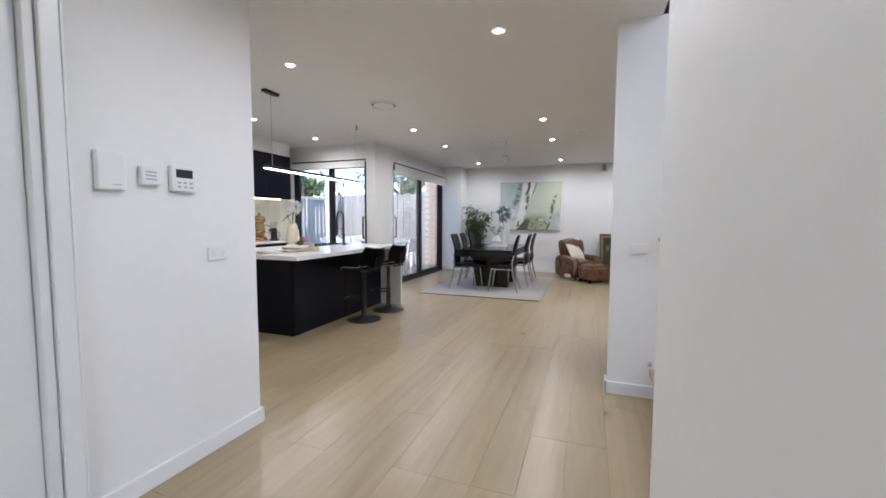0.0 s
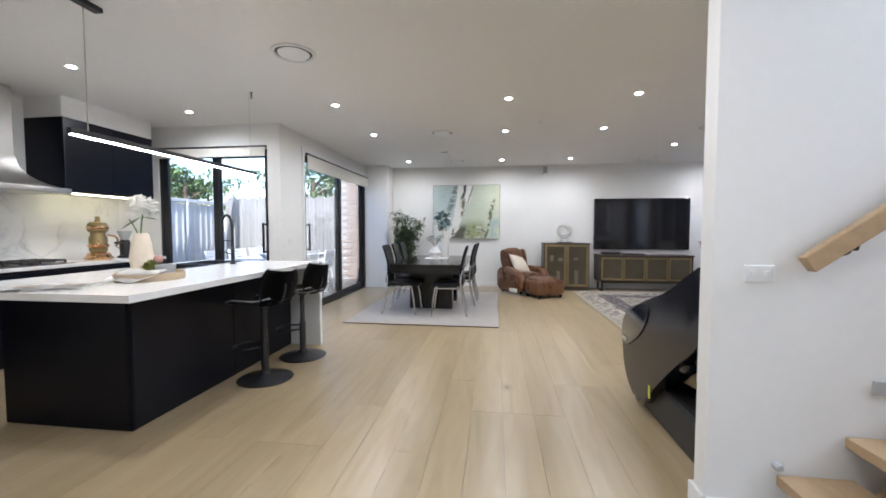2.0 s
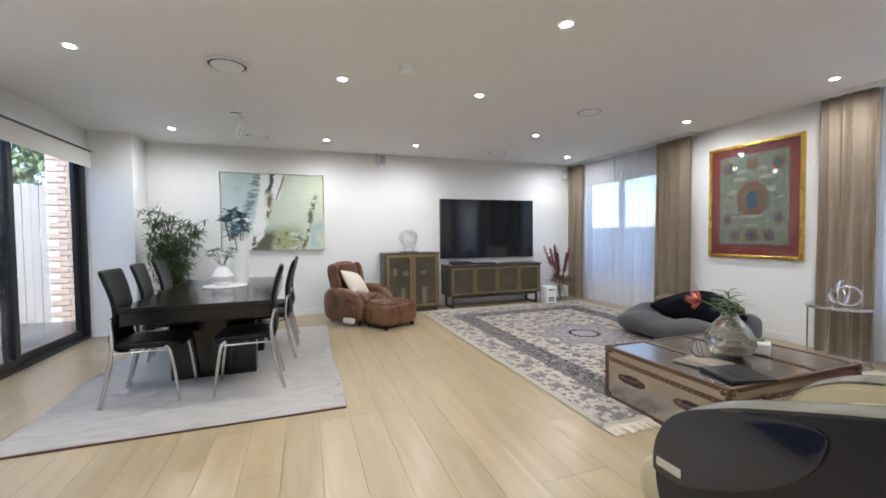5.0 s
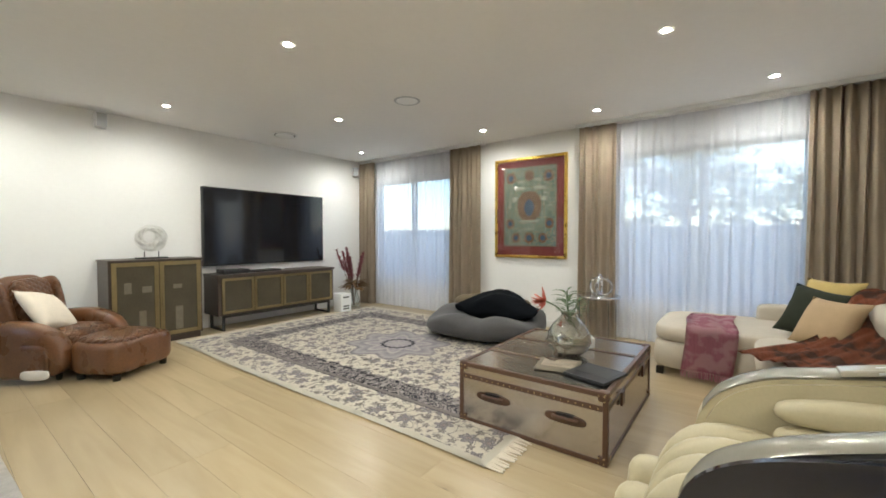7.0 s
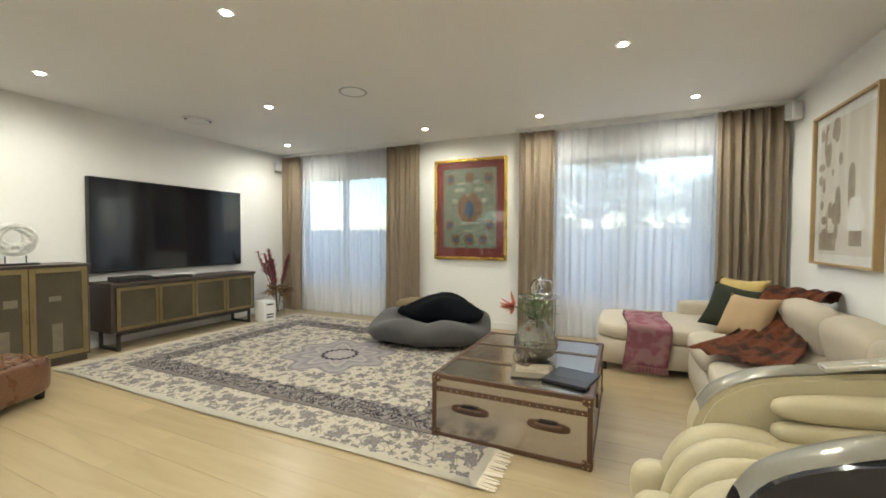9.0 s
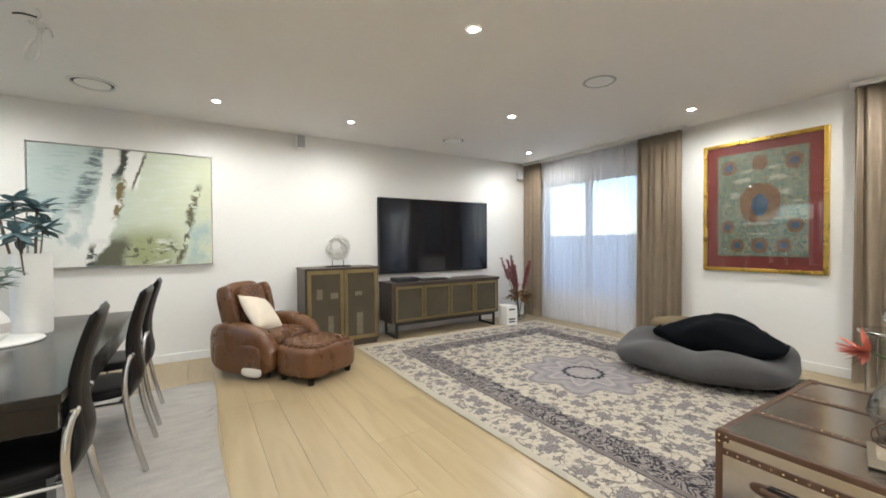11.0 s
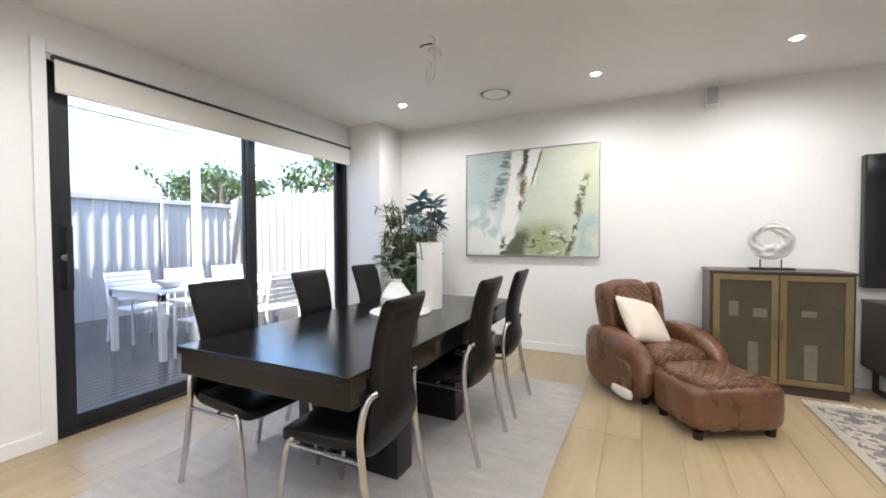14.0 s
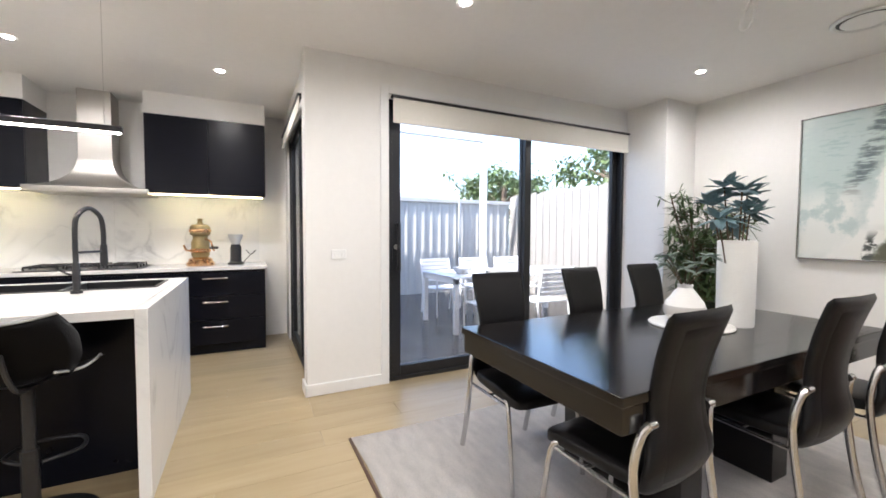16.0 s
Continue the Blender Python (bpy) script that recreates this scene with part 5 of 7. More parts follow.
for s in (-1, 1):
    bm = bmesh.new()
    add_superbox(bm, (0, 0, 0), (0.09, 0.24, 0.58), 3.4, 14, pose(s * 0.265, 0.27, 0.63, -14, s * 3, 0))
    mesh_object("back_wing", bm, LEATHERBRN, arm, True, 1.4)
for x in (-0.3, 0.3):
    for y in (-0.3, 0.3):
        lathe("foot", [(0.022, 0), (0.028, 0.06)], BLACKWOOD, arm, 10, (x, y, 0))
cu = base("armchair_cushion", "cream linen scatter cushion on the leather armchair", "cushion")
pillow("cover", 0.44, 0.44, 0.15, pose(-0.19, 9.20, 0.555, 48, 14, 46), CREAM, cu)

ott = base("leather_ottoman", "brown leather ottoman with quilted top beside the armchair", "ottoman", pose(0.225, 8.69, 0, 0, 0, 30) @ Matrix.Diagonal((0.95, 0.95, 1, 1)))
superbox("body", (0, 0, 0.19), (0.66, 0.52, 0.30), LEATHERBRN, ott, 5.5, 18, warp=lambda q: Vector((q.x, q.y * (1 + 0.10 * q.x), q.z + (0.05 * (q.x < 0.33) * (0.33 - abs(q.x)) if q.z > 0 else 0))))
superbox("quilted_top", (-0.03, 0, 0.325), (0.52, 0.48, 0.10), QUILT, ott, 4, 20)
for x in (-0.25, 0.25):
    for y in (-0.18, 0.18):
        lathe("foot", [(0.03, 0), (0.034, 0.05)], BLACKWOOD, ott, 10, (x, y, 0))

# trunk table
TRX0, TRX1, TRY0, TRY1, TRH = 1.26, 2.47, 4.76, 5.70, 0.395
trunk = base("trunk_coffee_table", "riveted aluminium steamer trunk coffee table with brown leather trim", "coffee table")
box("body", TRX0 + 0.006, TRX1 - 0.006, TRY0 + 0.006, TRY1 - 0.006, 0.018, TRH - 0.006, TRUNKMET, 0.004, trunk)
bm = bmesh.new()
t = 0.028
for x in (TRX0, TRX1 - t):
    for y in (TRY0, TRY1 - t):
        add_box(bm, x, x + t, y, y + t, 0.0, TRH, 0.004)
for z in (0.004, TRH - t, TRH - 0.105):
    zz = t if z != TRH - 0.105 else 0.032
    for y in (TRY0, TRY1 - t):
        add_box(bm, TRX0 + t, TRX1 - t, y + 0.001, y + t - 0.001, z, z + zz - 0.001, 0.003)
    for x in (TRX0, TRX1 - t):
        add_box(bm, x + 0.001, x + t - 0.001, TRY0 + t, TRY1 - t, z, z + zz - 0.001, 0.003)
for x in (TRX0 + 0.36, TRX0 + 0.80):
    add_box(bm, x, x + 0.04, TRY0 + t, TRY1 - t, TRH - 0.006, TRH - 0.001, 0.001)
mesh_object("leather_trim", bm, TRUNKTRIM, trunk)
bm = bmesh.new()
for x in (TRX0 - 0.004, TRX1 - 0.06 + 0.004):
    for y in (TRY0 - 0.004, TRY1 - 0.06 + 0.004):
        for z in (0.0, TRH - 0.052):
            add_box(bm, x, x + 0.06, y, y + 0.06, z, z + 0.056, 0.014)
mesh_object("corner_cap", bm, TRUNKTRIM, trunk, True)
bm = bmesh.new()
def riv(p, d):
    r = 0.0062
    q = Vector(p)
    add_lathe(bm, [(r, 0), (r * 0.8, 0.003), (r * 0.3, 0.0045), (0, 0.0048)], 7, (0, 0, 0), Matrix.Translation(q) @ Vector(d).to_track_quat("Z", "Y").to_matrix().to_4x4())
zr = TRH - 0.089
for k in range(22):
    riv((TRX0, TRY0 + 0.05 + 0.84 * k / 21, zr), (-1, 0, 0))
for k in range(28):
    riv((TRX0 + 0.05 + 1.11 * k / 27, TRY0, zr), (0, -1, 0))
for x in (TRX0 + 0.38, TRX0 + 0.82):
    for k in range(24):
        riv((x, TRY0 + 0.05 + 0.84 * k / 23, TRH - 0.001), (0, 0, 1))
for y in (TRY0 + 0.018, TRY0 + 0.045, TRY1 - 0.018, TRY1 - 0.045):
    for z in (0.018, 0.045, TRH - 0.018, TRH - 0.045):
        riv((TRX0 - 0.004, y, z), (-1, 0, 0))
for x in (TRX0 + 0.018, TRX0 + 0.045, TRX1 - 0.018, TRX1 - 0.045):
    for z in (0.018, 0.045, TRH - 0.018, TRH - 0.045):
        riv((x, TRY0 - 0.004, z), (0, -1, 0))
mesh_object("rivets", bm, RIVET, trunk, True)
for yc in (4.99, 5.45):
    bm = bmesh.new()
    add_superbox(bm, (TRX0 + 0.002, yc, 0.20), (0.010, 0.235, 0.055), 3, 10)
    add_tube(bm, spline([(TRX0 - 0.002, yc - 0.07, 0.205), (TRX0 - 0.018, yc - 0.04, 0.21), (TRX0 - 0.020, yc + 0.04, 0.21), (TRX0 - 0.002, yc + 0.07, 0.205)], 5), 0.011, 8)
    hd = mesh_object("handle", bm, TRUNKTRIM, trunk, True)
    box("grip_slot", TRX0 - 0.006, TRX0 - 0.003, yc - 0.05, yc + 0.05, 0.212, 0.230, BLACKPL, 0.001, hd)
for xc in (1.56, 2.16):
    bm = bmesh.new()
    add_box(bm, xc - 0.03, xc + 0.03, TRY0 - 0.012, TRY0 + 0.002, 0.24, 0.32, 0.004)
    mesh_object("latch", bm, TRUNKTRIM, trunk)

# curtains
def curtain(name, label, y0, y1, x, z0, z1, depth, waves, mat, group, thick=0.0, seedv=0.0, n=140):
    root = base(name, label, "curtain", group=group)
    def fn(u, v):
        ph = 2 * math.pi * waves * u
        amp = depth * (0.75 + 0.25 * math.sin(5.1 * u + seedv)) * (0.82 + 0.18 * (1 - v))
        xx = x + amp * math.sin(ph + 0.5 * math.sin(3 * u + seedv + 1.3 * (1 - v))) + 0.006 * math.sin(23 * u + 4 * v)
        return Vector((xx, y0 + (y1 - y0) * u + 0.012 * math.sin(ph * 0.5 + 2 * v), z0 + (z1 - z0) * v))
    sheet("cloth", fn, n, 14, mat, root, thick)
    return root


CT = CEIL - 0.05
for y0, y1, s in ((9.52, 9.90, 1.0), (7.28, 7.84, 2.0), (5.40, 5.86, 3.0), (3.13, 3.74, 4.4)):
    curtain("drape", "floor-length taupe woven drape hanging open in folds", y0, y1, 4.10, 0.012, CT, 0.042, max(4, round((y1 - y0) / 0.085)), CURTAIN, "taupe drapes", 0.003, s)
for y0, y1, s in ((7.80, 9.56, 0.4), (3.70, 5.44, 2.2)):
    curtain("sheer_curtain", "white floor-length sheer voile curtain over the window", y0, y1, 4.175, 0.012, CT, 0.022, 19, SHEER, "sheer curtains", 0.0, s, 240)
for y0, y1 in ((7.26, 9.93), (3.11, 5.88)):
    root = base("curtain_track", "slim white ceiling curtain track", "curtain rail", group="curtain tracks")
    box("rail", 4.07, 4.13, y0, y1, CEIL - 0.045, CEIL - 0.002, TRIM, 0.003, root)
    box("rail", 4.155, 4.20, y0, y1, CEIL - 0.045, CEIL - 0.002, TRIM, 0.003, root)

# framed textile painting
def thangka():
    m = bpy.data.materials.new("devotional_scroll_paint")
    m.use_nodes = True
    n, l = m.node_tree.nodes, m.node_tree.links
    b = n["Principled BSDF"]
    tc = n.new("ShaderNodeTexCoord")
    v = n.new("ShaderNodeTexVoronoi"); v.inputs["Scale"].default_value = 24
    l.new(tc.outputs["Object"], v.inputs["Vector"])
    ns = n.new("ShaderNodeTexNoise"); ns.inputs["Scale"].default_value = 40; ns.inputs["Detail"].default_value = 6
    l.new(tc.outputs["Object"], ns.inputs["Vector"])
    r = ramp_node(n, [(0.30, (0.02, 0.05, 0.07)), (0.42, (0.04, 0.09, 0.09)), (0.50, (0.09, 0.14, 0.11)), (0.56, (0.26, 0.24, 0.14)), (0.62, (0.22, 0.08, 0.035)), (0.7, (0.05, 0.06, 0.04))])
    l.new(ns.outputs[0], r.inputs[0])
    r2 = ramp_node(n, [(0.0, (0.22, 0.12, 0.05)), (0.30, (0.05, 0.09, 0.085)), (0.60, (0.15, 0.18, 0.13))])
    l.new(v.outputs["Distance"], r2.inputs[0])
    mx = n.new("ShaderNodeMix"); mx.data_type = "RGBA"; mx.inputs["Factor"].default_value = 0.4
    l.new(r.outputs[0], mx.inputs["A"]); l.new(r2.outputs[0], mx.inputs["B"])
    l.new(mx.outputs["Result"], b.inputs["Base Color"])
    b.inputs["Roughness"].default_value = 0.6
    return m


GOLD = material("gilt_frame", (0.60, 0.40, 0.09), 0.28, 1.0, vary=0.12, scale=12)
REDSILK = material("red_brocade", (0.13, 0.016, 0.012), 0.6, vary=0.15, scale=20)
TEAL = material("deep_blue_pigment", (0.03, 0.06, 0.10), 0.6)
OCHRE = material("ochre_pigment", (0.12, 0.065, 0.03), 0.6, vary=0.6, scale=30)
PALEPIG = material("pale_cloud_pigment", (0.22, 0.23, 0.18), 0.6, vary=0.6, scale=30)
th = base("framed_scroll_painting", "gold framed scroll painting on red brocade behind glass", "painting", Matrix.Translation((4.248, 6.57, 1.627)))
TW, TH = 0.535, 0.70
for y0, y1, z0, z1 in ((-TW, -TW + 0.04, -TH, TH), (TW - 0.04, TW, -TH, TH), (-TW + 0.04, TW - 0.04, TH - 0.04, TH), (-TW + 0.04, TW - 0.04, -TH, -TH + 0.04)):
    box("frame_rail", -0.04, -0.002, y0, y1, z0, z1, GOLD, 0.008, th)
box("brocade_mount", -0.022, -0.004, -TW + 0.04, TW - 0.04, -TH + 0.04, TH - 0.04, REDSILK, 0, th)
box("gold_band", -0.025, -0.022, -0.395, 0.395, -0.54, 0.57, OCHRE, 0, th)
box("painted_scroll", -0.028, -0.0255, -0.385, 0.385, -0.53, 0.56, thangka(), 0, th)
bm = bmesh.new()
add_superbox(bm, (-0.0285, 0, 0.02), (0.002, 0.36, 0.42), 2.2, 12)
for y, z, s in ((-0.28, 0.42, 0.15), (0.28, 0.42, 0.15), (-0.29, -0.22, 0.13), (0.29, -0.22, 0.13), (-0.2, -0.42, 0.13), (0.2, -0.42, 0.13), (0, -0.42, 0.15), (0, 0.44, 0.14)):
    add_superbox(bm, (-0.0285, y, z), (0.002, s, s * 1.1), 2.2, 8)
mesh_object("halo_shapes", bm, OCHRE, th, True)
bm = bmesh.new()
add_superbox(bm, (-0.0295, 0, 0.0), (0.002, 0.15, 0.24), 1.6, 10)
for y, z, s in ((-0.28, 0.42, 0.08), (0.28, 0.42, 0.08), (-0.29, -0.22, 0.07), (0.29, -0.22, 0.07), (-0.2, -0.42, 0.07), (0.2, -0.42, 0.07), (0, -0.42, 0.08)):
    add_superbox(bm, (-0.0295, y, z), (0.002, s, s), 2.2, 8)
mesh_object("inner_shapes", bm, TEAL, th, True)
bm = bmesh.new()
for y, z, a, c in ((-0.15, 0.27, 0.16, 0.05), (0.15, 0.27, 0.16, 0.05), (-0.22, 0.12, 0.10, 0.06), (0.22, 0.12, 0.10, 0.06), (0, -0.19, 0.3, 0.03), (-0.12, 0.38, 0.1, 0.03), (0.12, 0.36, 0.1, 0.03), (0, -0.30, 0.2, 0.025), (-0.3, 0.02, 0.07, 0.03), (0.3, 0.02, 0.07, 0.03)):
    add_superbox(bm, (-0.0292, y, z), (0.0015, a, c), 2, 8)
mesh_object("cloud_shapes", bm, PALEPIG, th, True)
box("glazing", -0.034, -0.032, -TW + 0.04, TW - 0.04, -TH + 0.04, TH - 0.04, PANE, 0, th).visible_shadow = False

# framed prints over the sofa
OAKFR = material("light_oak_frame", (0.42, 0.29, 0.14), 0.45, vary=0.15, scale=6)
PRINT = material("cream_photo_paper", (0.66, 0.62, 0.55), 0.5, vary=0.12, scale=3)
SEPIA = material("sepia_ink", (0.30, 0.25, 0.19), 0.6, vary=0.5, scale=14)
MAT = material("white_mount_board", (0.78, 0.77, 0.74), 0.6, vary=0.02)
for x0, x1, kind in ((2.57, 3.55, 0), (1.45, 2.43, 1)):
    fr = base("framed_print", "sepia street photograph print in a light oak frame behind glass", "picture", Matrix.Translation(((x0 + x1) / 2, 3.092, 1.645)), group="prints over the sofa")
    W, H = (x1 - x0) / 2, 0.62
    for a, b, c, e in ((-W, -W + 0.02, -H, H), (W - 0.02, W, -H, H), (-W + 0.02, W - 0.02, H - 0.02, H), (-W + 0.02, W - 0.02, -H, -H + 0.02)):
        box("frame_rail", a, b, 0.0, 0.05, c, e, OAKFR, 0.002, fr)
    box("mount", -W + 0.02, W - 0.02, 0.002, 0.02, -H + 0.02, H - 0.02, MAT, 0, fr)
    box("print", -W + 0.09, W - 0.09, 0.0202, 0.0215, -H + 0.09, H - 0.09, PRINT, 0, fr)
    bm = bmesh.new()
    rs = random.Random(5 + kind)
    if kind == 0:
        add_box(bm, -0.27, -0.10, 0.0217, 0.0225, -0.46, -0.27, 0)
        add_superbox(bm, (-0.12, 0.0222, -0.02), (0.10, 0.001, 0.34), 3, 8)
        for k in range(26):
            x, z = rs.uniform(0.05, 0.38), rs.uniform(-0.40, 0.5)
            add_superbox(bm, (x, 0.0222, z), (rs.uniform(0.03, 0.12), 0.001, rs.uniform(0.05, 0.2)), 2.5, 6)
        add_box(bm, 0.1, 0.38, 0.0217, 0.0222, -0.50, -0.36, 0)
    else:
        for k in range(22):
            x, z = rs.uniform(-0.36, 0.36), rs.uniform(-0.4, 0.5)
            add_superbox(bm, (x, 0.0222, z), (rs.uniform(0.05, 0.2), 0.001, rs.uniform(0.05, 0.2)), 2.5, 6)
    mesh_object("ink_shapes", bm, SEPIA, fr)
    if kind == 0:
        bm = bmesh.new()
        add_superbox(bm, (-0.19, 0.0226, -0.27), (0.24, 0.001, 0.16), 4, 8)
        add_superbox(bm, (-0.18, 0.0226, -0.17), (0.17, 0.001, 0.14), 3.4, 8)
        mesh_object("pale_shapes", bm, MAT, fr)
    box("glazing", -W + 0.02, W - 0.02, 0.034, 0.036, -H + 0.02, H - 0.02, PANE, 0, fr).visible_shadow = False

# sofa
sofa = base("corner_sofa", "beige woven corner sofa with a chaise end", "sofa")
superbox("chaise_base", (3.57, 3.98, 0.175), (1.04, 1.74, 0.25), SOFA, sofa, 9, 12)
superbox("chaise_cushion", (3.57, 4.06, 0.36), (1.04, 1.58, 0.16), SOFA, sofa, 6, 14)
superbox("seat_base", (2.20, 3.62, 0.175), (1.84, 1.0, 0.25), SOFA, sofa, 9, 12)
for x in (2.66, 1.78):
    superbox("seat_cushion", (x, 3.70, 0.37), (0.88, 0.86, 0.18), SOFA, sofa, 5, 14)
superbox("back_frame", (2.62, 3.21, 0.38), (2.70, 0.18, 0.64), SOFA, sofa, 8, 12)
superbox("chaise_arm", (3.98, 3.60, 0.45), (0.20, 0.98, 0.26), SOFA, sofa, 7, 12)
for x, a in ((2.80, 4), (2.05, -3), (1.45, 2), (3.5, 0)):
    bm = bmesh.new()
    add_superbox(bm, (0, 0, 0), (0.72, 0.24, 0.42), 3.4, 14, pose(x, 3.38, 0.575, -14, 0, a))
    mesh_object("back_cushion", bm, SOFA, sofa, True, 1.4)
bm = bmesh.new()
for x, y in ((3.1, 4.78), (4.0, 4.78), (3.0, 3.2), (1.4, 4.05), (1.4, 3.2), (2.9, 4.05)):
    add_box(bm, x - 0.03, x + 0.03, y - 0.03, y + 0.03, 0, 0.06, 0.004)
mesh_object("foot", bm, BLACKWOOD, sofa)

# bean bag with black plush throw
bean = base("bean_bag", "large grey suede bean bag lounger with sunken seat", "bean bag", pose(3.30, 6.72, 0.014, 0, 0, 8))
def beanw(q):
    top = q.z > 0
    r = math.hypot(q.x / 0.56, q.y / 0.72)
    dz = 0.035 * math.sin(5 * math.atan2(q.y, q.x) + 1) * r
    if top:
        dz += -0.09 * math.exp(-((r - 0.15) / 0.35) ** 2) + 0.16 * max(0, q.x) * 1.0
    return Vector((q.x, q.y, q.z + dz * (1 if top else 0.2)))
superbox("bag", (0, 0, 0.155), (1.12, 1.44, 0.31), SUEDE, bean, 2.7, 24, warp=beanw)
superbox("rear_pillow", (0.34, 0.05, 0.34), (0.34, 1.05, 0.22), material("olive_brown_suede", (0.16, 0.12, 0.07), 0.9, vary=0.15), bean, 2.6, 14)
thr = base("plush_throw", "black plush throw heaped on the bean bag", "throw", Matrix.Translation((3.36, 6.62, 0.36)))
superbox("pile", (0, 0, 0), (0.52, 1.10, 0.28), BLACKFUR, thr, 2.4, 26, warp=lambda q: q + Vector((0, 0, 0.06 * math.sin(6 * q.y + 2) * (q.z > 0) + 0.02 * math.sin(17 * q.x + 11 * q.y) + 0.012 * noise.noise(q * 18))))

# massage chair
ms = base("massage_chair", "midnight blue and cream reclining massage chair", "massage chair")
side = [(4.25, 0.06), (4.42, 0.12), (4.53, 0.22), (4.575, 0.35), (4.555, 0.47), (4.47, 0.57), (4.30, 0.645), (4.05, 0.72), (3.75, 0.80), (3.57, 0.865), (3.42, 0.925), (3.25, 0.985), (3.17, 0.94), (3.16, 0.80), (3.30, 0.60), (3.55, 0.45), (3.85, 0.25), (4.08, 0.08)]
side = [(4.36 - (4.575 - a) * 0.86, b * 1.08) for a, b in side]
sm = [(p.x, p.y) for p in spline([(a, b, 0) for a, b in side] + [(side[0][0], side[0][1], 0)], 4)][:-1]
def settle(y, z):
    """The far arm lies a little lower towards the back."""
    return (y, z - 0.07 * min(1, max(0, (4.15 - y) / 0.45)) * (z > 0.55))
extrude("side_shell", sm, "x", 0.30, 0.43, MASSNAVY, ms, 0.035, 4)
extrude("side_shell", [settle(a, b) for a, b in sm], "x", 0.97, 1.10, MASSCREAM, ms, 0.035, 4)
lining = [(3.72 + (a - 3.72) * 0.95, 0.58 + (b - 0.58) * 0.93) for a, b in sm]
extrude("arm_lining", lining, "x", 0.425, 0.445, MASSCREAM, ms, 0.006, 2)
extrude("arm_lining", [settle(a, b) for a, b in lining], "x", 0.955, 0.975, MASSCREAM, ms, 0.006, 2)
def toprail(x0, x1, far=False):
    pts = [(4.334, 0.53), (4.27, 0.621), (4.124, 0.706), (3.91, 0.784), (3.65, 0.870), (3.50, 0.938), (3.37, 1.005)]
    line = spline([(0, *(settle(y, z) if far else (y, z))) for y, z in pts], 6)
    return lambda u, v: Vector((x0 + (x1 - x0) * v, 0, 0)) + line[min(int(u * (len(line) - 1) + 0.5), len(line) - 1)] + Vector((0, 0, 0.016 * math.sin(math.pi * v)))
sheet("arm_top", toprail(0.312, 0.43), 30, 8, MASSCHAMP, ms, 0.015)
sheet("arm_top", toprail(0.965, 1.09, True), 30, 8, MASSCHAMP, ms, 0.015)
glossy = [(4.578, 0.36), (4.565, 0.465), (4.48, 0.575), (4.30, 0.65), (4.02, 0.70), (4.00, 0.64), (4.06, 0.56), (4.18, 0.475), (4.34, 0.40), (4.46, 0.36)]
glossy = [(4.362 - (4.575 - a) * 0.86, b * 1.08) for a, b in glossy]
gm = [(p.x, p.y) for p in spline([(a, b, 0) for a, b in glossy] + [(glossy[0][0], glossy[0][1], 0)], 4)][:-1]
extrude("gloss_inlay", gm, "x", 0.292, 0.312, MASSBLK, ms, 0.004, 2)
box("label_plate", 0.286, 0.293, 4.25, 4.345, 0.415, 0.445, MASSCHAMP, 0.002, ms)
pm_ = Matrix.Translation((1.0, 3.78, 0.785)) @ Matrix.Rotation(radians(-13), 4, "X")
bm = bmesh.new()
add_box(bm, -0.055, 0.02, -0.17, 0.17, 0.0, 0.022, 0.006, pm_)
mesh_object("control_panel", bm, MASSCHAMP, ms)
bm = bmesh.new()
add_box(bm, -0.058, -0.054, -0.10, 0.08, 0.006, 0.013, 0.001, pm_)
for k in range(3):
    add_box(bm, -0.03, -0.022, -0.10 + 0.07 * k, -0.06 + 0.07 * k, 0.020, 0.0235, 0.001, pm_)
mesh_object("panel_bars", bm, GREYPL, ms)
box("gloss_bar", 0.33, 0.42, 3.45, 4.20, 0.45, 0.60, MASSBLK, 0.03, ms, None, True, 3)
superbox("seat", (0.70, 3.85, 0.40), (0.54, 0.66, 0.22), MASSCREAM, ms, 4, 14)
bm = bmesh.new()
add_superbox(bm, (0, 0, 0), (0.54, 0.20, 0.92), 4, 16, pose(0.70, 3.42, 0.70, 30))
mesh_object("backrest", bm, MASSCREAM, ms, True, 1.4)
for dx in (-0.17, 0.17):
    superbox("head_bolster", (0.70 + dx, 3.54, 0.90), (0.16, 0.22, 0.28), MASSCREAM, ms, 2.8, 12)
superbox("headrest", (0.70, 3.42, 0.96), (0.40, 0.18, 0.26), MASSCREAM, ms, 3, 12)
for x in (0.465, 0.935):
    bm = bmesh.new()
    for z, wv in ((0.62, 0.10), (0.53, 0.09)):
        add_superbox(bm, (x + (0.03 if x < 0.7 else -0.03), 3.82, z + 0.02), (0.10, 0.60, wv), 3, 12, None, lambda q: q + Vector((0, 0, -0.10 * q.y)))
    mesh_object("arm_airbag", bm, MASSCREAM, ms, True, 1.4)
bm = bmesh.new()
for k, x in enumerate((0.50, 0.63, 0.77, 0.90)):
    add_superbox(bm, (x, 4.27, 0.33), (0.13 if k in (0, 3) else 0.11, 0.40, 0.38), 2.6, 12, None, lambda q: q + Vector((0, -0.35 * q.z, 0)))
mesh_object("leg_rest", bm, MASSCREAM, ms, True, 1.4)
bm = bmesh.new()
for k, x in enumerate((0.49, 0.68, 0.91)):
    add_superbox(bm, (x, 4.49, 0.20), (0.12, 0.20, 0.22), 2.6, 10)
mesh_object("foot_cushion", bm, MASSCREAM, ms, True, 1.4)
box("base_frame", 0.36, 1.04, 3.2, 4.1, 0.0, 0.26, BLACKPL, 0.03, ms)
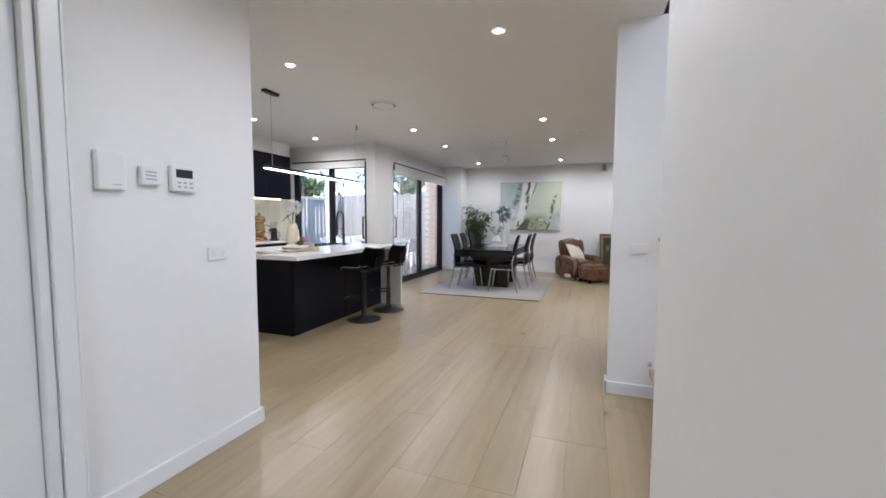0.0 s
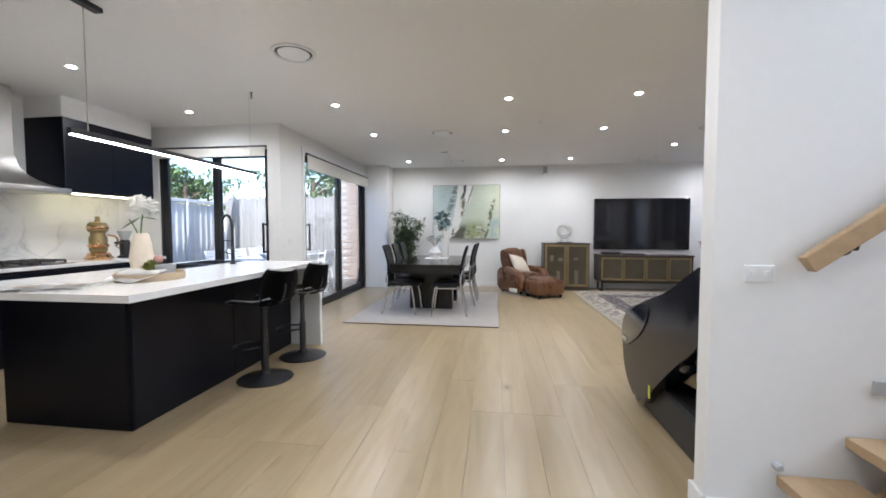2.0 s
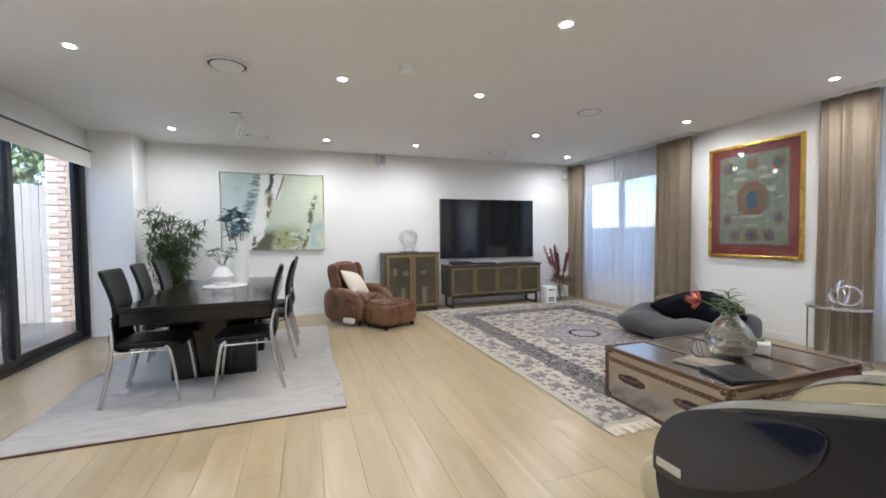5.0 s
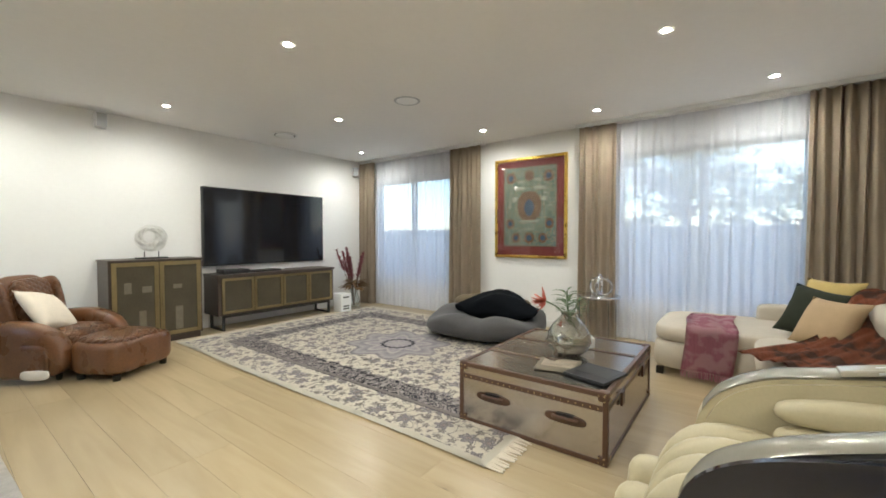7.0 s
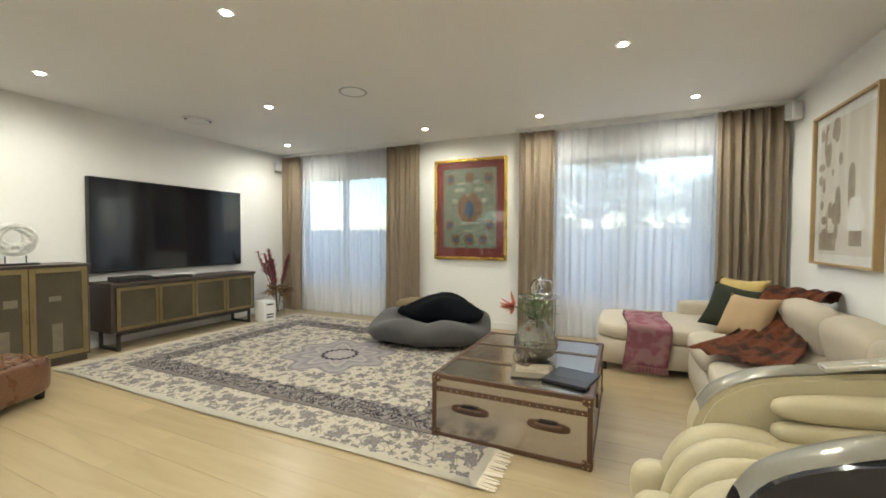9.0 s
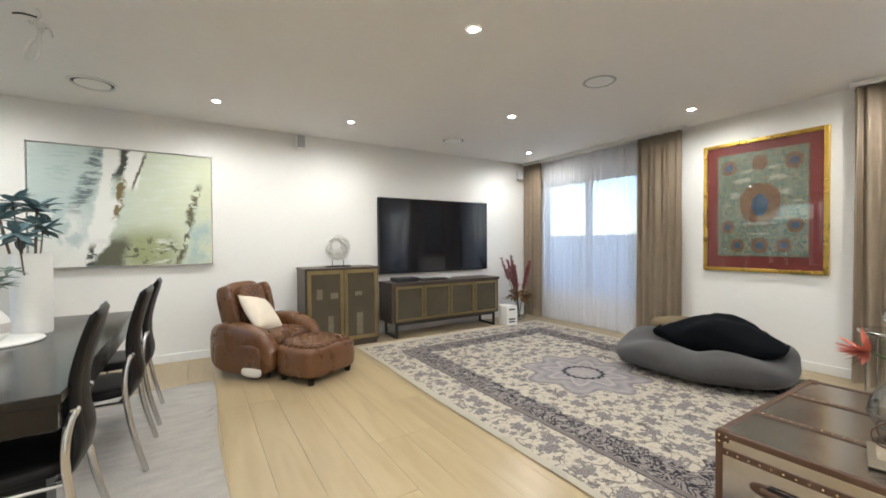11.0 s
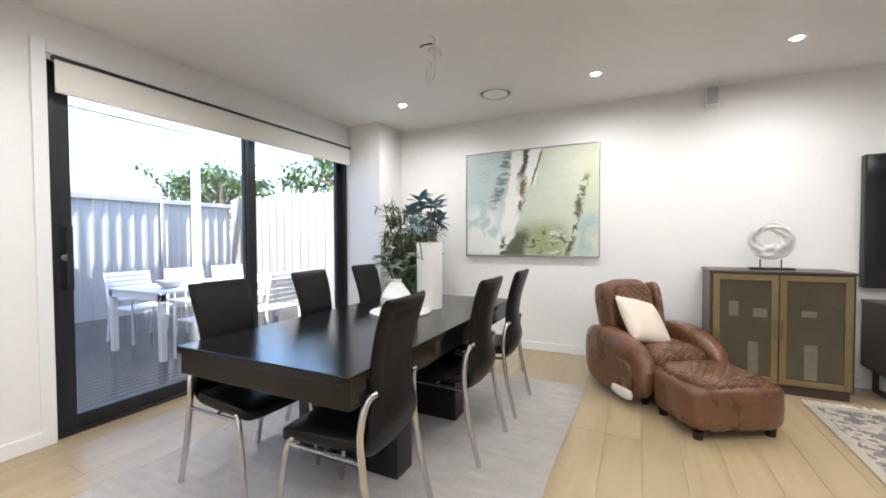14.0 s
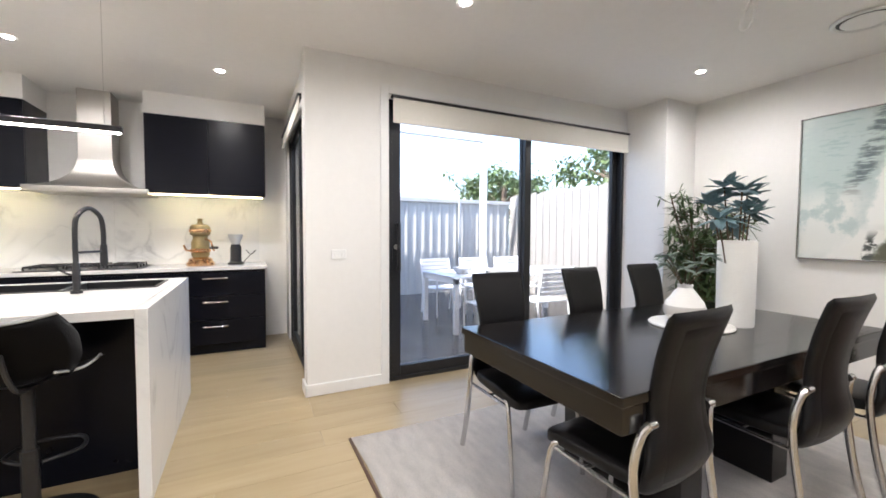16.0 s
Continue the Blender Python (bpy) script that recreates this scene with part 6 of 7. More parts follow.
box("rear_cover", 0.43, 0.97, 3.14, 3.38, 0.20, 0.86, BLACKPL, 0.05, ms, None, True, 3)
box("warning_tag", 0.296, 0.299, 3.80, 3.83, 0.17, 0.25, material("yellow_tag", (0.55, 0.60, 0.05), 0.5), 0, ms)

# ---- stairs ----
stair = structure(base("stairs", "open timber staircase with oak treads and a square post", "staircase"))
for k in range(12):
    x = 0.50 + 0.25 * k
    box("tread", x, x + 0.29, 1.93, 2.985, 0.165 + 0.18 * k, 0.21 + 0.18 * k, TREAD, 0.004, stair)
    if k:
        box("riser", x + 0.27, x + 0.285, 1.98, 2.98, 0.035 + 0.18 * (k), 0.165 + 0.18 * k, TREAD, 0.001, stair)
bm = bmesh.new()
add_extrude(bm, [(0.60, 0.0), (0.66, 0.0), (3.55, 2.06), (3.55, 2.16)] , "y", 2.90, 2.95)
add_extrude(bm, [(0.60, 0.0), (0.66, 0.0), (3.55, 2.06), (3.55, 2.16)] , "y", 1.97, 2.02)
mesh_object("stringer", bm, TREAD, stair)
box("newel_post", 0.475, 0.565, 1.875, 1.93, 0.0, HI - 0.1, TREAD, 0.004, stair)
rail = base("stair_handrail", "rectangular oak handrail on black wall brackets", "handrail")
bm = bmesh.new()
add_box(bm, 0, 3.0, -0.022, 0.022, -0.035, 0.035, 0.004, pose(0.53, 2.915, 1.10, 0, -35.7, 0))
mesh_object("rail", bm, TREAD, rail)
for d in (0.22, 1.4, 2.6):
    p = Vector((0.53 + d * math.cos(radians(35.7)), 2.915, 1.10 + d * math.sin(radians(35.7)) - 0.045))
    bm = bmesh.new()
    add_tube(bm, [p + Vector((0, 0, 0.02)), p + Vector((0, 0.01, -0.02)), p + Vector((0, 0.073, -0.02))], 0.009)
    add_lathe(bm, [(0, 0), (0.03, 0), (0.03, 0.01), (0, 0.012)], 16, m=Matrix.Translation(p + Vector((0, 0.073, -0.02))) @ Matrix.Rotation(radians(90), 4, "X"))
    mesh_object("bracket", bm, BLACKMET, rail, True)

# ---- small things: plants, vases, cushions, switches ----
def switch_plate(m, label="white double power point on the wall", slots=True):
    root = base("power_point", label, "power outlet", m, group="wall plates")
    box("plate", -0.058, 0.058, -0.010, 0.0, -0.036, 0.036, PLASTIC, 0.004, root)
    bm = bmesh.new()
    for x in (-0.028, 0.028):
        if slots:
            for dx, dz, a in ((-0.007, 0.004, 25), (0.007, 0.004, -25), (0, -0.012, 0)):
                add_box(bm, -0.0012, 0.0012, -0.0115, -0.0095, -0.004, 0.004, 0, Matrix.Translation((x + dx, 0, dz)) @ Matrix.Rotation(radians(a), 4, "Y"))
        else:
            add_box(bm, x - 0.008, x + 0.008, -0.014, -0.009, -0.012, 0.012, 0.002)
    mesh_object("slots" if slots else "rocker", bm, GREYPL if slots else PLASTIC, root)
    if slots:
        bm = bmesh.new()
        for x in (-0.028, 0.028):
            add_box(bm, x - 0.006, x + 0.006, -0.013, -0.009, 0.013, 0.025, 0.0015)
        mesh_object("rocker", bm, PLASTIC, root)
    return root


switch_plate(pose(-1.80, 1.505, 1.065, 0, 0, 90))
switch_plate(pose(-3.445, 6.29, 1.08, 0, 0, 90), "white light switch plate beside the glass door", False)
switch_plate(pose(0.405, 2.99, 1.055, 0, 0, 0), "white light switch plate on the stair wall", False)
root = base("intercom_panel", "white wall-mounted intercom panel in the hall", "intercom", pose(-1.80, 1.005, 1.44, 0, 0, 90))
box("case", -0.052, 0.052, -0.032, 0.0, -0.075, 0.085, PLASTIC, 0.005, root)
bm = bmesh.new()
for k in range(3):
    add_box(bm, 0.0 + 0.012 * k, 0.007 + 0.012 * k, -0.0335, -0.0315, -0.055, -0.05, 0)
mesh_object("buttons", bm, GREYPL, root)
root = base("alarm_keypad", "small white alarm keypad with grey buttons", "keypad", pose(-1.80, 1.165, 1.44, 0, 0, 90))
box("case", -0.045, 0.045, -0.028, 0.0, -0.042, 0.042, PLASTIC, 0.008, root)
bm = bmesh.new()
for r in range(3):
    add_box(bm, -0.028, 0.02, -0.0295, -0.0275, 0.012 - 0.016 * r, 0.020 - 0.016 * r, 0.001)
mesh_object("buttons", bm, GREYPL, root)
root = base("thermostat", "white heating controller with dark display", "thermostat", pose(-1.80, 1.32, 1.44, 0, 0, 90))
box("case", -0.062, 0.062, -0.026, 0.0, -0.062, 0.062, PLASTIC, 0.006, root)
box("display", -0.042, 0.042, -0.0275, -0.0255, 0.005, 0.045, BLACKPL, 0.001, root)
bm = bmesh.new()
for x in (-0.035, -0.005, 0.025):
    for z in (-0.018, -0.038):
        add_box(bm, x, x + 0.016, -0.028, -0.0255, z - 0.005, z + 0.004, 0.001)
mesh_object("buttons", bm, GREYPL, root)
root = base("step_light", "small grey stair wall light plate", "wall light", Matrix.Translation((0.885, 2.988, 0.60)))
box("plate", -0.045, 0.045, -0.012, 0.0, -0.028, 0.028, GREYPL, 0.003, root)
root = base("door_stop", "small grey round door stop on the stair wall", "door stop", Matrix.Translation((0.50, 2.988, 0.25)))
lathe("knob", [(0, 0), (0.018, 0), (0.018, 0.02), (0.012, 0.03), (0, 0.03)], GREYPL, root, 14, m=Matrix.Rotation(radians(90), 4, "X"))

# wall speakers
def wall_speaker(m):
    root = base("wall_speaker", "small white satellite speaker on a wall bracket", "speaker", m, group="surround speakers")
    box("case", -0.05, 0.05, -0.13, -0.03, -0.10, 0.06, PLASTIC, 0.012, root, None, True, 3)
    box("grille", -0.043, 0.043, -0.134, -0.129, -0.092, 0.052, GREYPL, 0.002, root)
    box("bracket", -0.018, 0.018, -0.03, 0.0, -0.04, 0.02, GREYPL, 0.003, root)
    box("plate", -0.03, 0.03, -0.008, 0.0, -0.07, 0.05, PLASTIC, 0.002, root)


wall_speaker(pose(0.36, 9.955, 2.52))
wall_speaker(pose(4.03, 9.955, 2.43, 0, 0, -35))
wall_speaker(pose(3.93, 3.09, 2.47, 0, 0, 200))

# looped cable where a pendant is to hang
root = base("ceiling_cable", "white electrical cable tied in a loop at the ceiling", "cable", Matrix.Translation((-1.50, 8.0, CEIL)))
bm = bmesh.new()
add_tube(bm, spline([(0.0, 0, 0), (0.01, 0.01, -0.04), (-0.02, 0.0, -0.09), (0.02, 0.01, -0.12), (-0.03, 0, -0.2), (-0.055, 0, -0.28), (-0.03, 0, -0.31), (0.0, 0.01, -0.26), (0.01, 0.0, -0.15), (-0.01, 0, -0.07)], 6), 0.007, 6)
add_tube(bm, spline([(-0.03, 0.0, -0.085), (0.02, 0.012, -0.075), (0.035, 0, -0.105), (-0.02, -0.012, -0.10), (-0.035, 0, -0.08)], 5), 0.007, 6)
add_tube(bm, spline([(0.0, 0, -0.07), (0.05, 0, -0.10), (0.065, 0, -0.15)], 4), 0.005, 6)
mesh_object("loop", bm, PLASTIC, root, True)
tube("tail", spline([(0, 0, -0.05), (-0.06, 0, -0.045), (-0.10, 0, -0.055)], 4), 0.005, BLACKPL, root, 6)

# bamboo-like plant in the corner
root = base("potted_plant", "tall leafy green bamboo-like plant in a pot", "plant", Matrix.Translation((-2.53, 9.42, 0)))
lathe("pot", [(0, 0), (0.13, 0), (0.17, 0.30), (0.175, 0.32), (0.16, 0.32), (0.15, 0.28), (0, 0.28)], CERAMIC, root, 24)
rs = random.Random(21)
bs, bl = bmesh.new(), bmesh.new()
for k in range(13):
    a = rs.uniform(0, 6.28)
    sp = rs.uniform(0.06, 0.46)
    top = Vector((math.cos(a) * sp, math.sin(a) * sp * 0.8 - 0.03, rs.uniform(1.05, 1.58)))
    st = spline([(rs.gauss(0, 0.03), rs.gauss(0, 0.03), 0.28), top * 0.45 + Vector((0, 0, 0.25)), top], 8)
    add_tube(bs, st, 0.006, 5)
    for i, p in enumerate(st[4:]):
        for _ in range(3):
            b = rs.uniform(0, 6.28)
            tip = p + Vector((math.cos(b) * rs.uniform(0.05, 0.17), math.sin(b) * rs.uniform(0.05, 0.14), rs.uniform(-0.02, 0.07)))
            add_tube(bs, [p, tip], 0.0025, 4)
            for _ in range(5):
                add_leaf(bl, tip, Vector((rs.gauss(0, 1), rs.gauss(0, 0.8), rs.gauss(0.05, 0.45))), rs.uniform(0.08, 0.15), rs.uniform(0.018, 0.030), 0.15)
mesh_object("stems", bs, BARK, root, True)
tagged(mesh_object("leaves", bl, LEAF, root), kind="stuff")


def rosette(bm, p, n, length, width, rs, up=0.6):
    for k in range(n):
        a = 6.28 * k / n * 2.4
        e = rs.uniform(-0.3, 1.1) * up
        add_leaf(bm, p, Vector((math.cos(a), math.sin(a), e)), length * rs.uniform(0.75, 1.1), width, 0.25)


tv_ = base("tall_vase", "tall white cylinder vase with blue-grey leaves on the table", "vase", Matrix.Translation((-1.56, 8.05, 0.75)))
lathe("vessel", [(0, 0), (0.085, 0), (0.088, 0.01), (0.09, 0.46), (0.083, 0.463), (0.075, 0.45), (0.07, 0.05), (0, 0.05)], CERAMIC, tv_, 32)
bs, bl = bmesh.new(), bmesh.new()
for k in range(9):
    q = Vector((rs.gauss(-0.02, 0.055), rs.gauss(0, 0.055), 0.55 + 0.026 * k))
    add_tube(bs, [(0, 0, 0.3), q * 0.6, q], 0.004, 5)
    rosette(bl, q, 13, 0.135, 0.055, rs, 1.2)
mesh_object("stems", bs, BARK, tv_, True)
mesh_object("leaves", bl, LEAFBLUE, tv_)
rv = base("round_vase", "round white and grey vase with silvery leaves on the table", "vase", Matrix.Translation((-1.68, 7.80, 0.766)) @ Matrix.Diagonal((0.88, 0.88, 0.92, 1)))
lathe("vessel", [(0, 0), (0.07, 0), (0.105, 0.03), (0.115, 0.075), (0.105, 0.12), (0.06, 0.18), (0.04, 0.205), (0.045, 0.225), (0.036, 0.225), (0.03, 0.2), (0, 0.19)], CERAMIC, rv, 32)
lathe("glaze_band", [(0.112, 0.045), (0.1165, 0.06), (0.1172, 0.075), (0.1165, 0.088), (0.112, 0.10)], material("grey_glaze", (0.45, 0.43, 0.41), 0.3), rv, 32)
bs, bl = bmesh.new(), bmesh.new()
for k in range(7):
    a = rs.uniform(0, 6.28)
    q = Vector((math.cos(a) * 0.12, math.sin(a) * 0.12, rs.uniform(0.27, 0.40)))
    add_tube(bs, [(0, 0, 0.18), q * 0.55 + Vector((0, 0, 0.1)), q], 0.003, 5)
    rosette(bl, q, 11, 0.085, 0.035, rs)
mesh_object("stems", bs, BARK, rv, True)
mesh_object("leaves", bl, material("sage_leaf", (0.22, 0.28, 0.24), 0.6, vary=0.4, scale=9), rv)
pm = base("placemat", "round white woven mat under the vases", "placemat", Matrix.Translation((-1.66, 7.82, 0.7505)))
lathe("mat", [(0, 0), (0.20, 0), (0.205, 0.006), (0.20, 0.013), (0, 0.015)], CERAMIC, pm, 40)

# kitchen bench things
kv = base("flower_vase", "cream ceramic vase with white hydrangea on the island", "vase", Matrix.Translation((-3.48, 4.02, 0.90)))
lathe("vessel", [(0, 0), (0.055, 0), (0.075, 0.04), (0.082, 0.12), (0.07, 0.22), (0.05, 0.30), (0.045, 0.31), (0.04, 0.30), (0.05, 0.2), (0, 0.05)], CREAM, kv, 26)
bs = bmesh.new()
add_tube(bs, spline([(0, 0, 0.2), (0.0, 0.0, 0.33), (0.0, 0.02, 0.46)], 4), 0.006, 6)
add_tube(bs, spline([(0, 0, 0.2), (-0.02, -0.02, 0.33), (-0.05, -0.05, 0.42)], 4), 0.005, 6)
mesh_object("stems", bs, LEAF, kv, True)
bl = bmesh.new()
for k in range(170):
    d = Vector((rs.gauss(0, 1), rs.gauss(0, 1), rs.gauss(0, 1))).normalized()
    p = Vector((0.0, 0.02, 0.52)) + Vector((d.x * 0.095, d.y * 0.095, d.z * 0.075))
    add_leaf(bl, p - d * 0.01, d + Vector((rs.gauss(0, 0.7), rs.gauss(0, 0.7), rs.gauss(0, 0.7))), 0.045, 0.038, 0.1)
mesh_object("petals", bl, CERAMIC, kv)
bl = bmesh.new()
add_leaf(bl, Vector((0, 0, 0.44)), Vector((-0.5, -0.7, -0.5)), 0.15, 0.09, 0.2)
add_leaf(bl, Vector((0, 0, 0.44)), Vector((0.9, 0.5, 0.1)), 0.12, 0.07, 0.3)
mesh_object("leaves", bl, LEAF, kv)
tr = base("serving_tray", "round pale timber tray with cloth and bowls on the island", "tray", Matrix.Translation((-3.02, 3.62, 0.90)))
lathe("tray_rim", [(0, 0), (0.20, 0), (0.205, 0.01), (0.205, 0.05), (0.195, 0.05), (0.19, 0.015), (0, 0.014)], material("pale_timber", (0.46, 0.36, 0.24), 0.5, vary=0.15, scale=8), tr, 40)
tb = base("grey_bowl", "small grey stoneware pot on the tray", "pot", Matrix.Translation((-2.94, 3.66, 0.915)))
lathe("vessel", [(0, 0), (0.055, 0), (0.062, 0.08), (0.056, 0.08), (0.05, 0.01), (0, 0.01)], GREYPL, tb, 22)
tg = base("artichoke", "green artichoke with a pink bud on the tray", "decoration", Matrix.Translation((-3.10, 3.72, 0.915)))
bl = bmesh.new()
for k in range(60):
    d = Vector((rs.gauss(0, 1), rs.gauss(0, 1), abs(rs.gauss(0, 0.7)))).normalized()
    add_leaf(bl, d * 0.035 + Vector((0, 0, 0.03)), d + Vector((0, 0, 0.6)), 0.05, 0.035, 0.0)
mesh_object("scales", bl, material("moss_green", (0.17, 0.20, 0.04), 0.6, vary=0.3), tg)
superbox("bud", (0.02, 0.03, 0.11), (0.06, 0.06, 0.06), material("pink_bud", (0.55, 0.30, 0.26), 0.6), tg, 2.2, 8)
nap = base("tea_towel", "white cloth draped over the edge of the tray", "cloth", Matrix.Translation((-3.0, 3.50, 0.903)))
sheet("cloth", lambda u, v: Vector((-0.13 + 0.26 * u + 0.02 * math.sin(5 * v), 0.10 - 0.22 * v, max(0.003, 0.062 - 0.085 * max(0, v - 0.35) + 0.008 * math.sin(9 * u + 4 * v)))), 14, 14, CERAMIC, nap, 0.003)
mg = base("open_magazine", "open magazine lying on the island bench", "magazine", pose(-3.22, 3.17, 0.901, 0, 0, 25))
for s in (-1, 1):
    sheet("page", lambda u, v, s=s: Vector((s * 0.21 * u, -0.14 + 0.28 * v, 0.002 + 0.012 * math.sin(math.pi * min(1, u * 1.1)))), 8, 2, MAT, mg, 0.003)
    box("print_block", s * 0.11 - 0.06, s * 0.11 + 0.06, -0.09, 0.02, 0.0165, 0.0172, SEPIA, 0, mg)

cm = base("coffee_maker", "tall copper and brass coffee maker on the kitchen bench", "coffee machine", Matrix.Translation((-5.22, 5.21, 0.895)))
COPPER = material("polished_copper", (0.72, 0.42, 0.22), 0.18, 1.0, vary=0.1)
lathe("base", [(0, 0), (0.13, 0), (0.13, 0.03), (0.11, 0.05), (0.11, 0.07), (0.07, 0.09), (0.06, 0.10), (0, 0.10)], COPPER, cm, 28)
lathe("boiler", [(0.075, 0.09), (0.085, 0.11), (0.085, 0.25), (0.07, 0.28), (0.07, 0.31), (0.095, 0.33), (0.095, 0.40), (0.08, 0.425), (0.03, 0.44), (0.02, 0.47), (0.028, 0.49), (0, 0.50)], BRASS, cm, 28)
lathe("collar", [(0.088, 0.14), (0.098, 0.15), (0.098, 0.17), (0.088, 0.18)], COPPER, cm, 28)
lathe("collar", [(0.097, 0.35), (0.104, 0.36), (0.104, 0.375), (0.097, 0.385)], COPPER, cm, 28)
bm = bmesh.new()
add_tube(bm, spline([(0.07, 0.05, 0.28), (0.12, 0.10, 0.26), (0.13, 0.12, 0.20), (0.10, 0.13, 0.16)], 5), 0.010, 8)
add_tube(bm, spline([(0.07, -0.05, 0.16), (0.13, -0.11, 0.17), (0.15, -0.13, 0.22)], 5), 0.009, 8)
mesh_object("spout", bm, COPPER, cm, True)
superbox("grip", (0.12, 0.13, 0.19), (0.04, 0.09, 0.03), BLACKPL, cm, 3, 8)
gr = base("coffee_grinder", "black coffee grinder with clear hopper on the bench", "coffee grinder", Matrix.Translation((-5.22, 5.54, 0.895)))
lathe("body", [(0, 0), (0.08, 0), (0.08, 0.02), (0.055, 0.04), (0.055, 0.18), (0.045, 0.22), (0, 0.225)], BLACKPL, gr, 22)
lathe("hopper", [(0.04, 0.222), (0.075, 0.32), (0.075, 0.33), (0, 0.33)], GREYPL, gr, 22)
tube("cord", spline([(0.02, 0.07, 0.02), (0.0, 0.14, 0.10), (-0.1, 0.2, 0.15), (-0.2, 0.15, 0.10), (-0.26, 0.1, 0.15)], 6), 0.004, BLACKPL, gr, 6)

# corner vase with pampas and a white box
pv = base("pampas_vase", "clear glass vase with pink pampas and dried leaves", "vase", Matrix.Translation((3.62, 9.53, 0)))
lathe("vessel", [(0.09, 0.0), (0.11, 0.05), (0.10, 0.16), (0.06, 0.26), (0.075, 0.33), (0.072, 0.33), (0.055, 0.26), (0.095, 0.16), (0.10, 0.05), (0.0, 0.012)], glass("vase_glass", (0.95, 0.97, 0.97)), pv, 24)
bs, bl, bd = bmesh.new(), bmesh.new(), bmesh.new()
for k in range(13):
    a = rs.uniform(0, 6.28)
    q = Vector((math.cos(a) * rs.uniform(0.08, 0.32), math.sin(a) * 0.2, rs.uniform(0.78, 1.02)))
    ln = spline([(0, 0, 0.04), (q.x * 0.35, q.y * 0.35, 0.45), q], 5)
    add_tube(bs, ln, 0.004, 5)
    d = (ln[-1] - ln[-4]).normalized()
    for j in range(120):
        p = q - d * rs.uniform(0, 0.36)
        add_leaf(bl, p, d * 1.2 + Vector((rs.gauss(0, 0.5), rs.gauss(0, 0.5), rs.gauss(0, 0.3))), 0.085, 0.014, 0.3)
for k in range(46):
    a = rs.uniform(0, 6.28)
    p = Vector((math.cos(a) * 0.04, math.sin(a) * 0.04, rs.uniform(0.34, 0.46)))
    add_leaf(bd, p, Vector((math.cos(a), math.sin(a), rs.uniform(-0.1, 0.9))), rs.uniform(0.14, 0.26), 0.07, 0.3)
mesh_object("stems", bs, BARK, pv, True)
tagged(mesh_object("plumes", bl, material("dusty_pink_plume", (0.28, 0.09, 0.10), 0.9, vary=0.3, scale=10), pv), kind="stuff")
mesh_object("dried_leaves", bd, material("rust_dried_leaf", (0.17, 0.085, 0.025), 0.7, vary=0.4, scale=12), pv)
wb = base("white_subwoofer_box", "white slotted box standing on the floor", "box", pose(3.30, 9.44, 0, 0, 0, -8))
box("case", -0.095, 0.095, -0.12, 0.12, 0.0, 0.30, PLASTIC, 0.012, wb, None, True, 3)
for z in (0.05, 0.09, 0.235):
    box("slot", -0.055, 0.055, -0.1215, -0.119, z, z + 0.022, BLACKPL, 0.002, wb)

# nested glass side table with geometric ornament
sd = base("side_table", "round chrome side table with mirrored top by the curtain", "side table", Matrix.Translation((3.80, 5.52, 0)))
lathe("top", [(0, 0.53), (0.235, 0.53), (0.24, 0.535), (0.24, 0.548), (0.235, 0.553), (0, 0.553)], CHROME, sd, 40)
bm = bmesh.new()
for k in range(4):
    a = 0.78 + k * math.pi / 2
    add_tube(bm, [(0.225 * math.cos(a), 0.225 * math.sin(a), 0), (0.225 * math.cos(a), 0.225 * math.sin(a), 0.535)], 0.007)
add_tube(bm, [(0.225 * math.cos(t * 0.209), 0.225 * math.sin(t * 0.209), 0.012) for t in range(31)], 0.007, 6)
mesh_object("leg", bm, CHROME, sd, True)
kn = base("ring_ornament", "silver interlocked rings ornament on the side table", "ornament", Matrix.Translation((3.80, 5.50, 0.553)))
for k, (a, dx, h) in enumerate(((0, 0.0, 0.125), (60, 0.05, 0.10), (120, -0.05, 0.10))):
    m = Matrix.Translation((dx * 0.5, dx, h)) @ Matrix.Rotation(radians(a), 4, "Z") @ Matrix.Rotation(radians(90), 4, "X")
    tube("ring", [m @ Vector((0.088 * math.cos(t * 0.2618), (h - 0.012) * math.sin(t * 0.2618), 0)) for t in range(25)], 0.012, CHROME, kn, 8)

# on the trunk
gv = base("ribbed_glass_vase", "silvered leaf-pattern glass vase with protea flower", "vase", Matrix.Translation((1.86, 5.18, TRH)))
SILVERG = material("silvered_glass", (0.70, 0.68, 0.62), 0.10, 0.9, vary=0.1, scale=20)
def gvf(u, v):
    prof = [(0.075, 0.0), (0.125, 0.03), (0.15, 0.09), (0.14, 0.15), (0.105, 0.21), (0.065, 0.255), (0.05, 0.275), (0.056, 0.29)]
    i = min(int(v * 7), 6)
    f = v * 7 - i
    r = prof[i][0] + (prof[i + 1][0] - prof[i][0]) * f
    z = prof[i][1] + (prof[i + 1][1] - prof[i][1]) * f
    a = 2 * math.pi * u
    r *= 1 + 0.03 * math.sin(10 * a + 30 * abs(math.sin(2.5 * a)) * v) * math.sin(math.pi * v)
    return Vector((r * math.cos(a), r * math.sin(a), z))
sheet("vessel", gvf, 80, 28, SILVERG, gv, 0.003, True)
lathe("foot", [(0, 0), (0.075, 0), (0.076, 0.004), (0, 0.006)], SILVERG, gv, 24)
bs, bl, bp_ = bmesh.new(), bmesh.new(), bmesh.new()
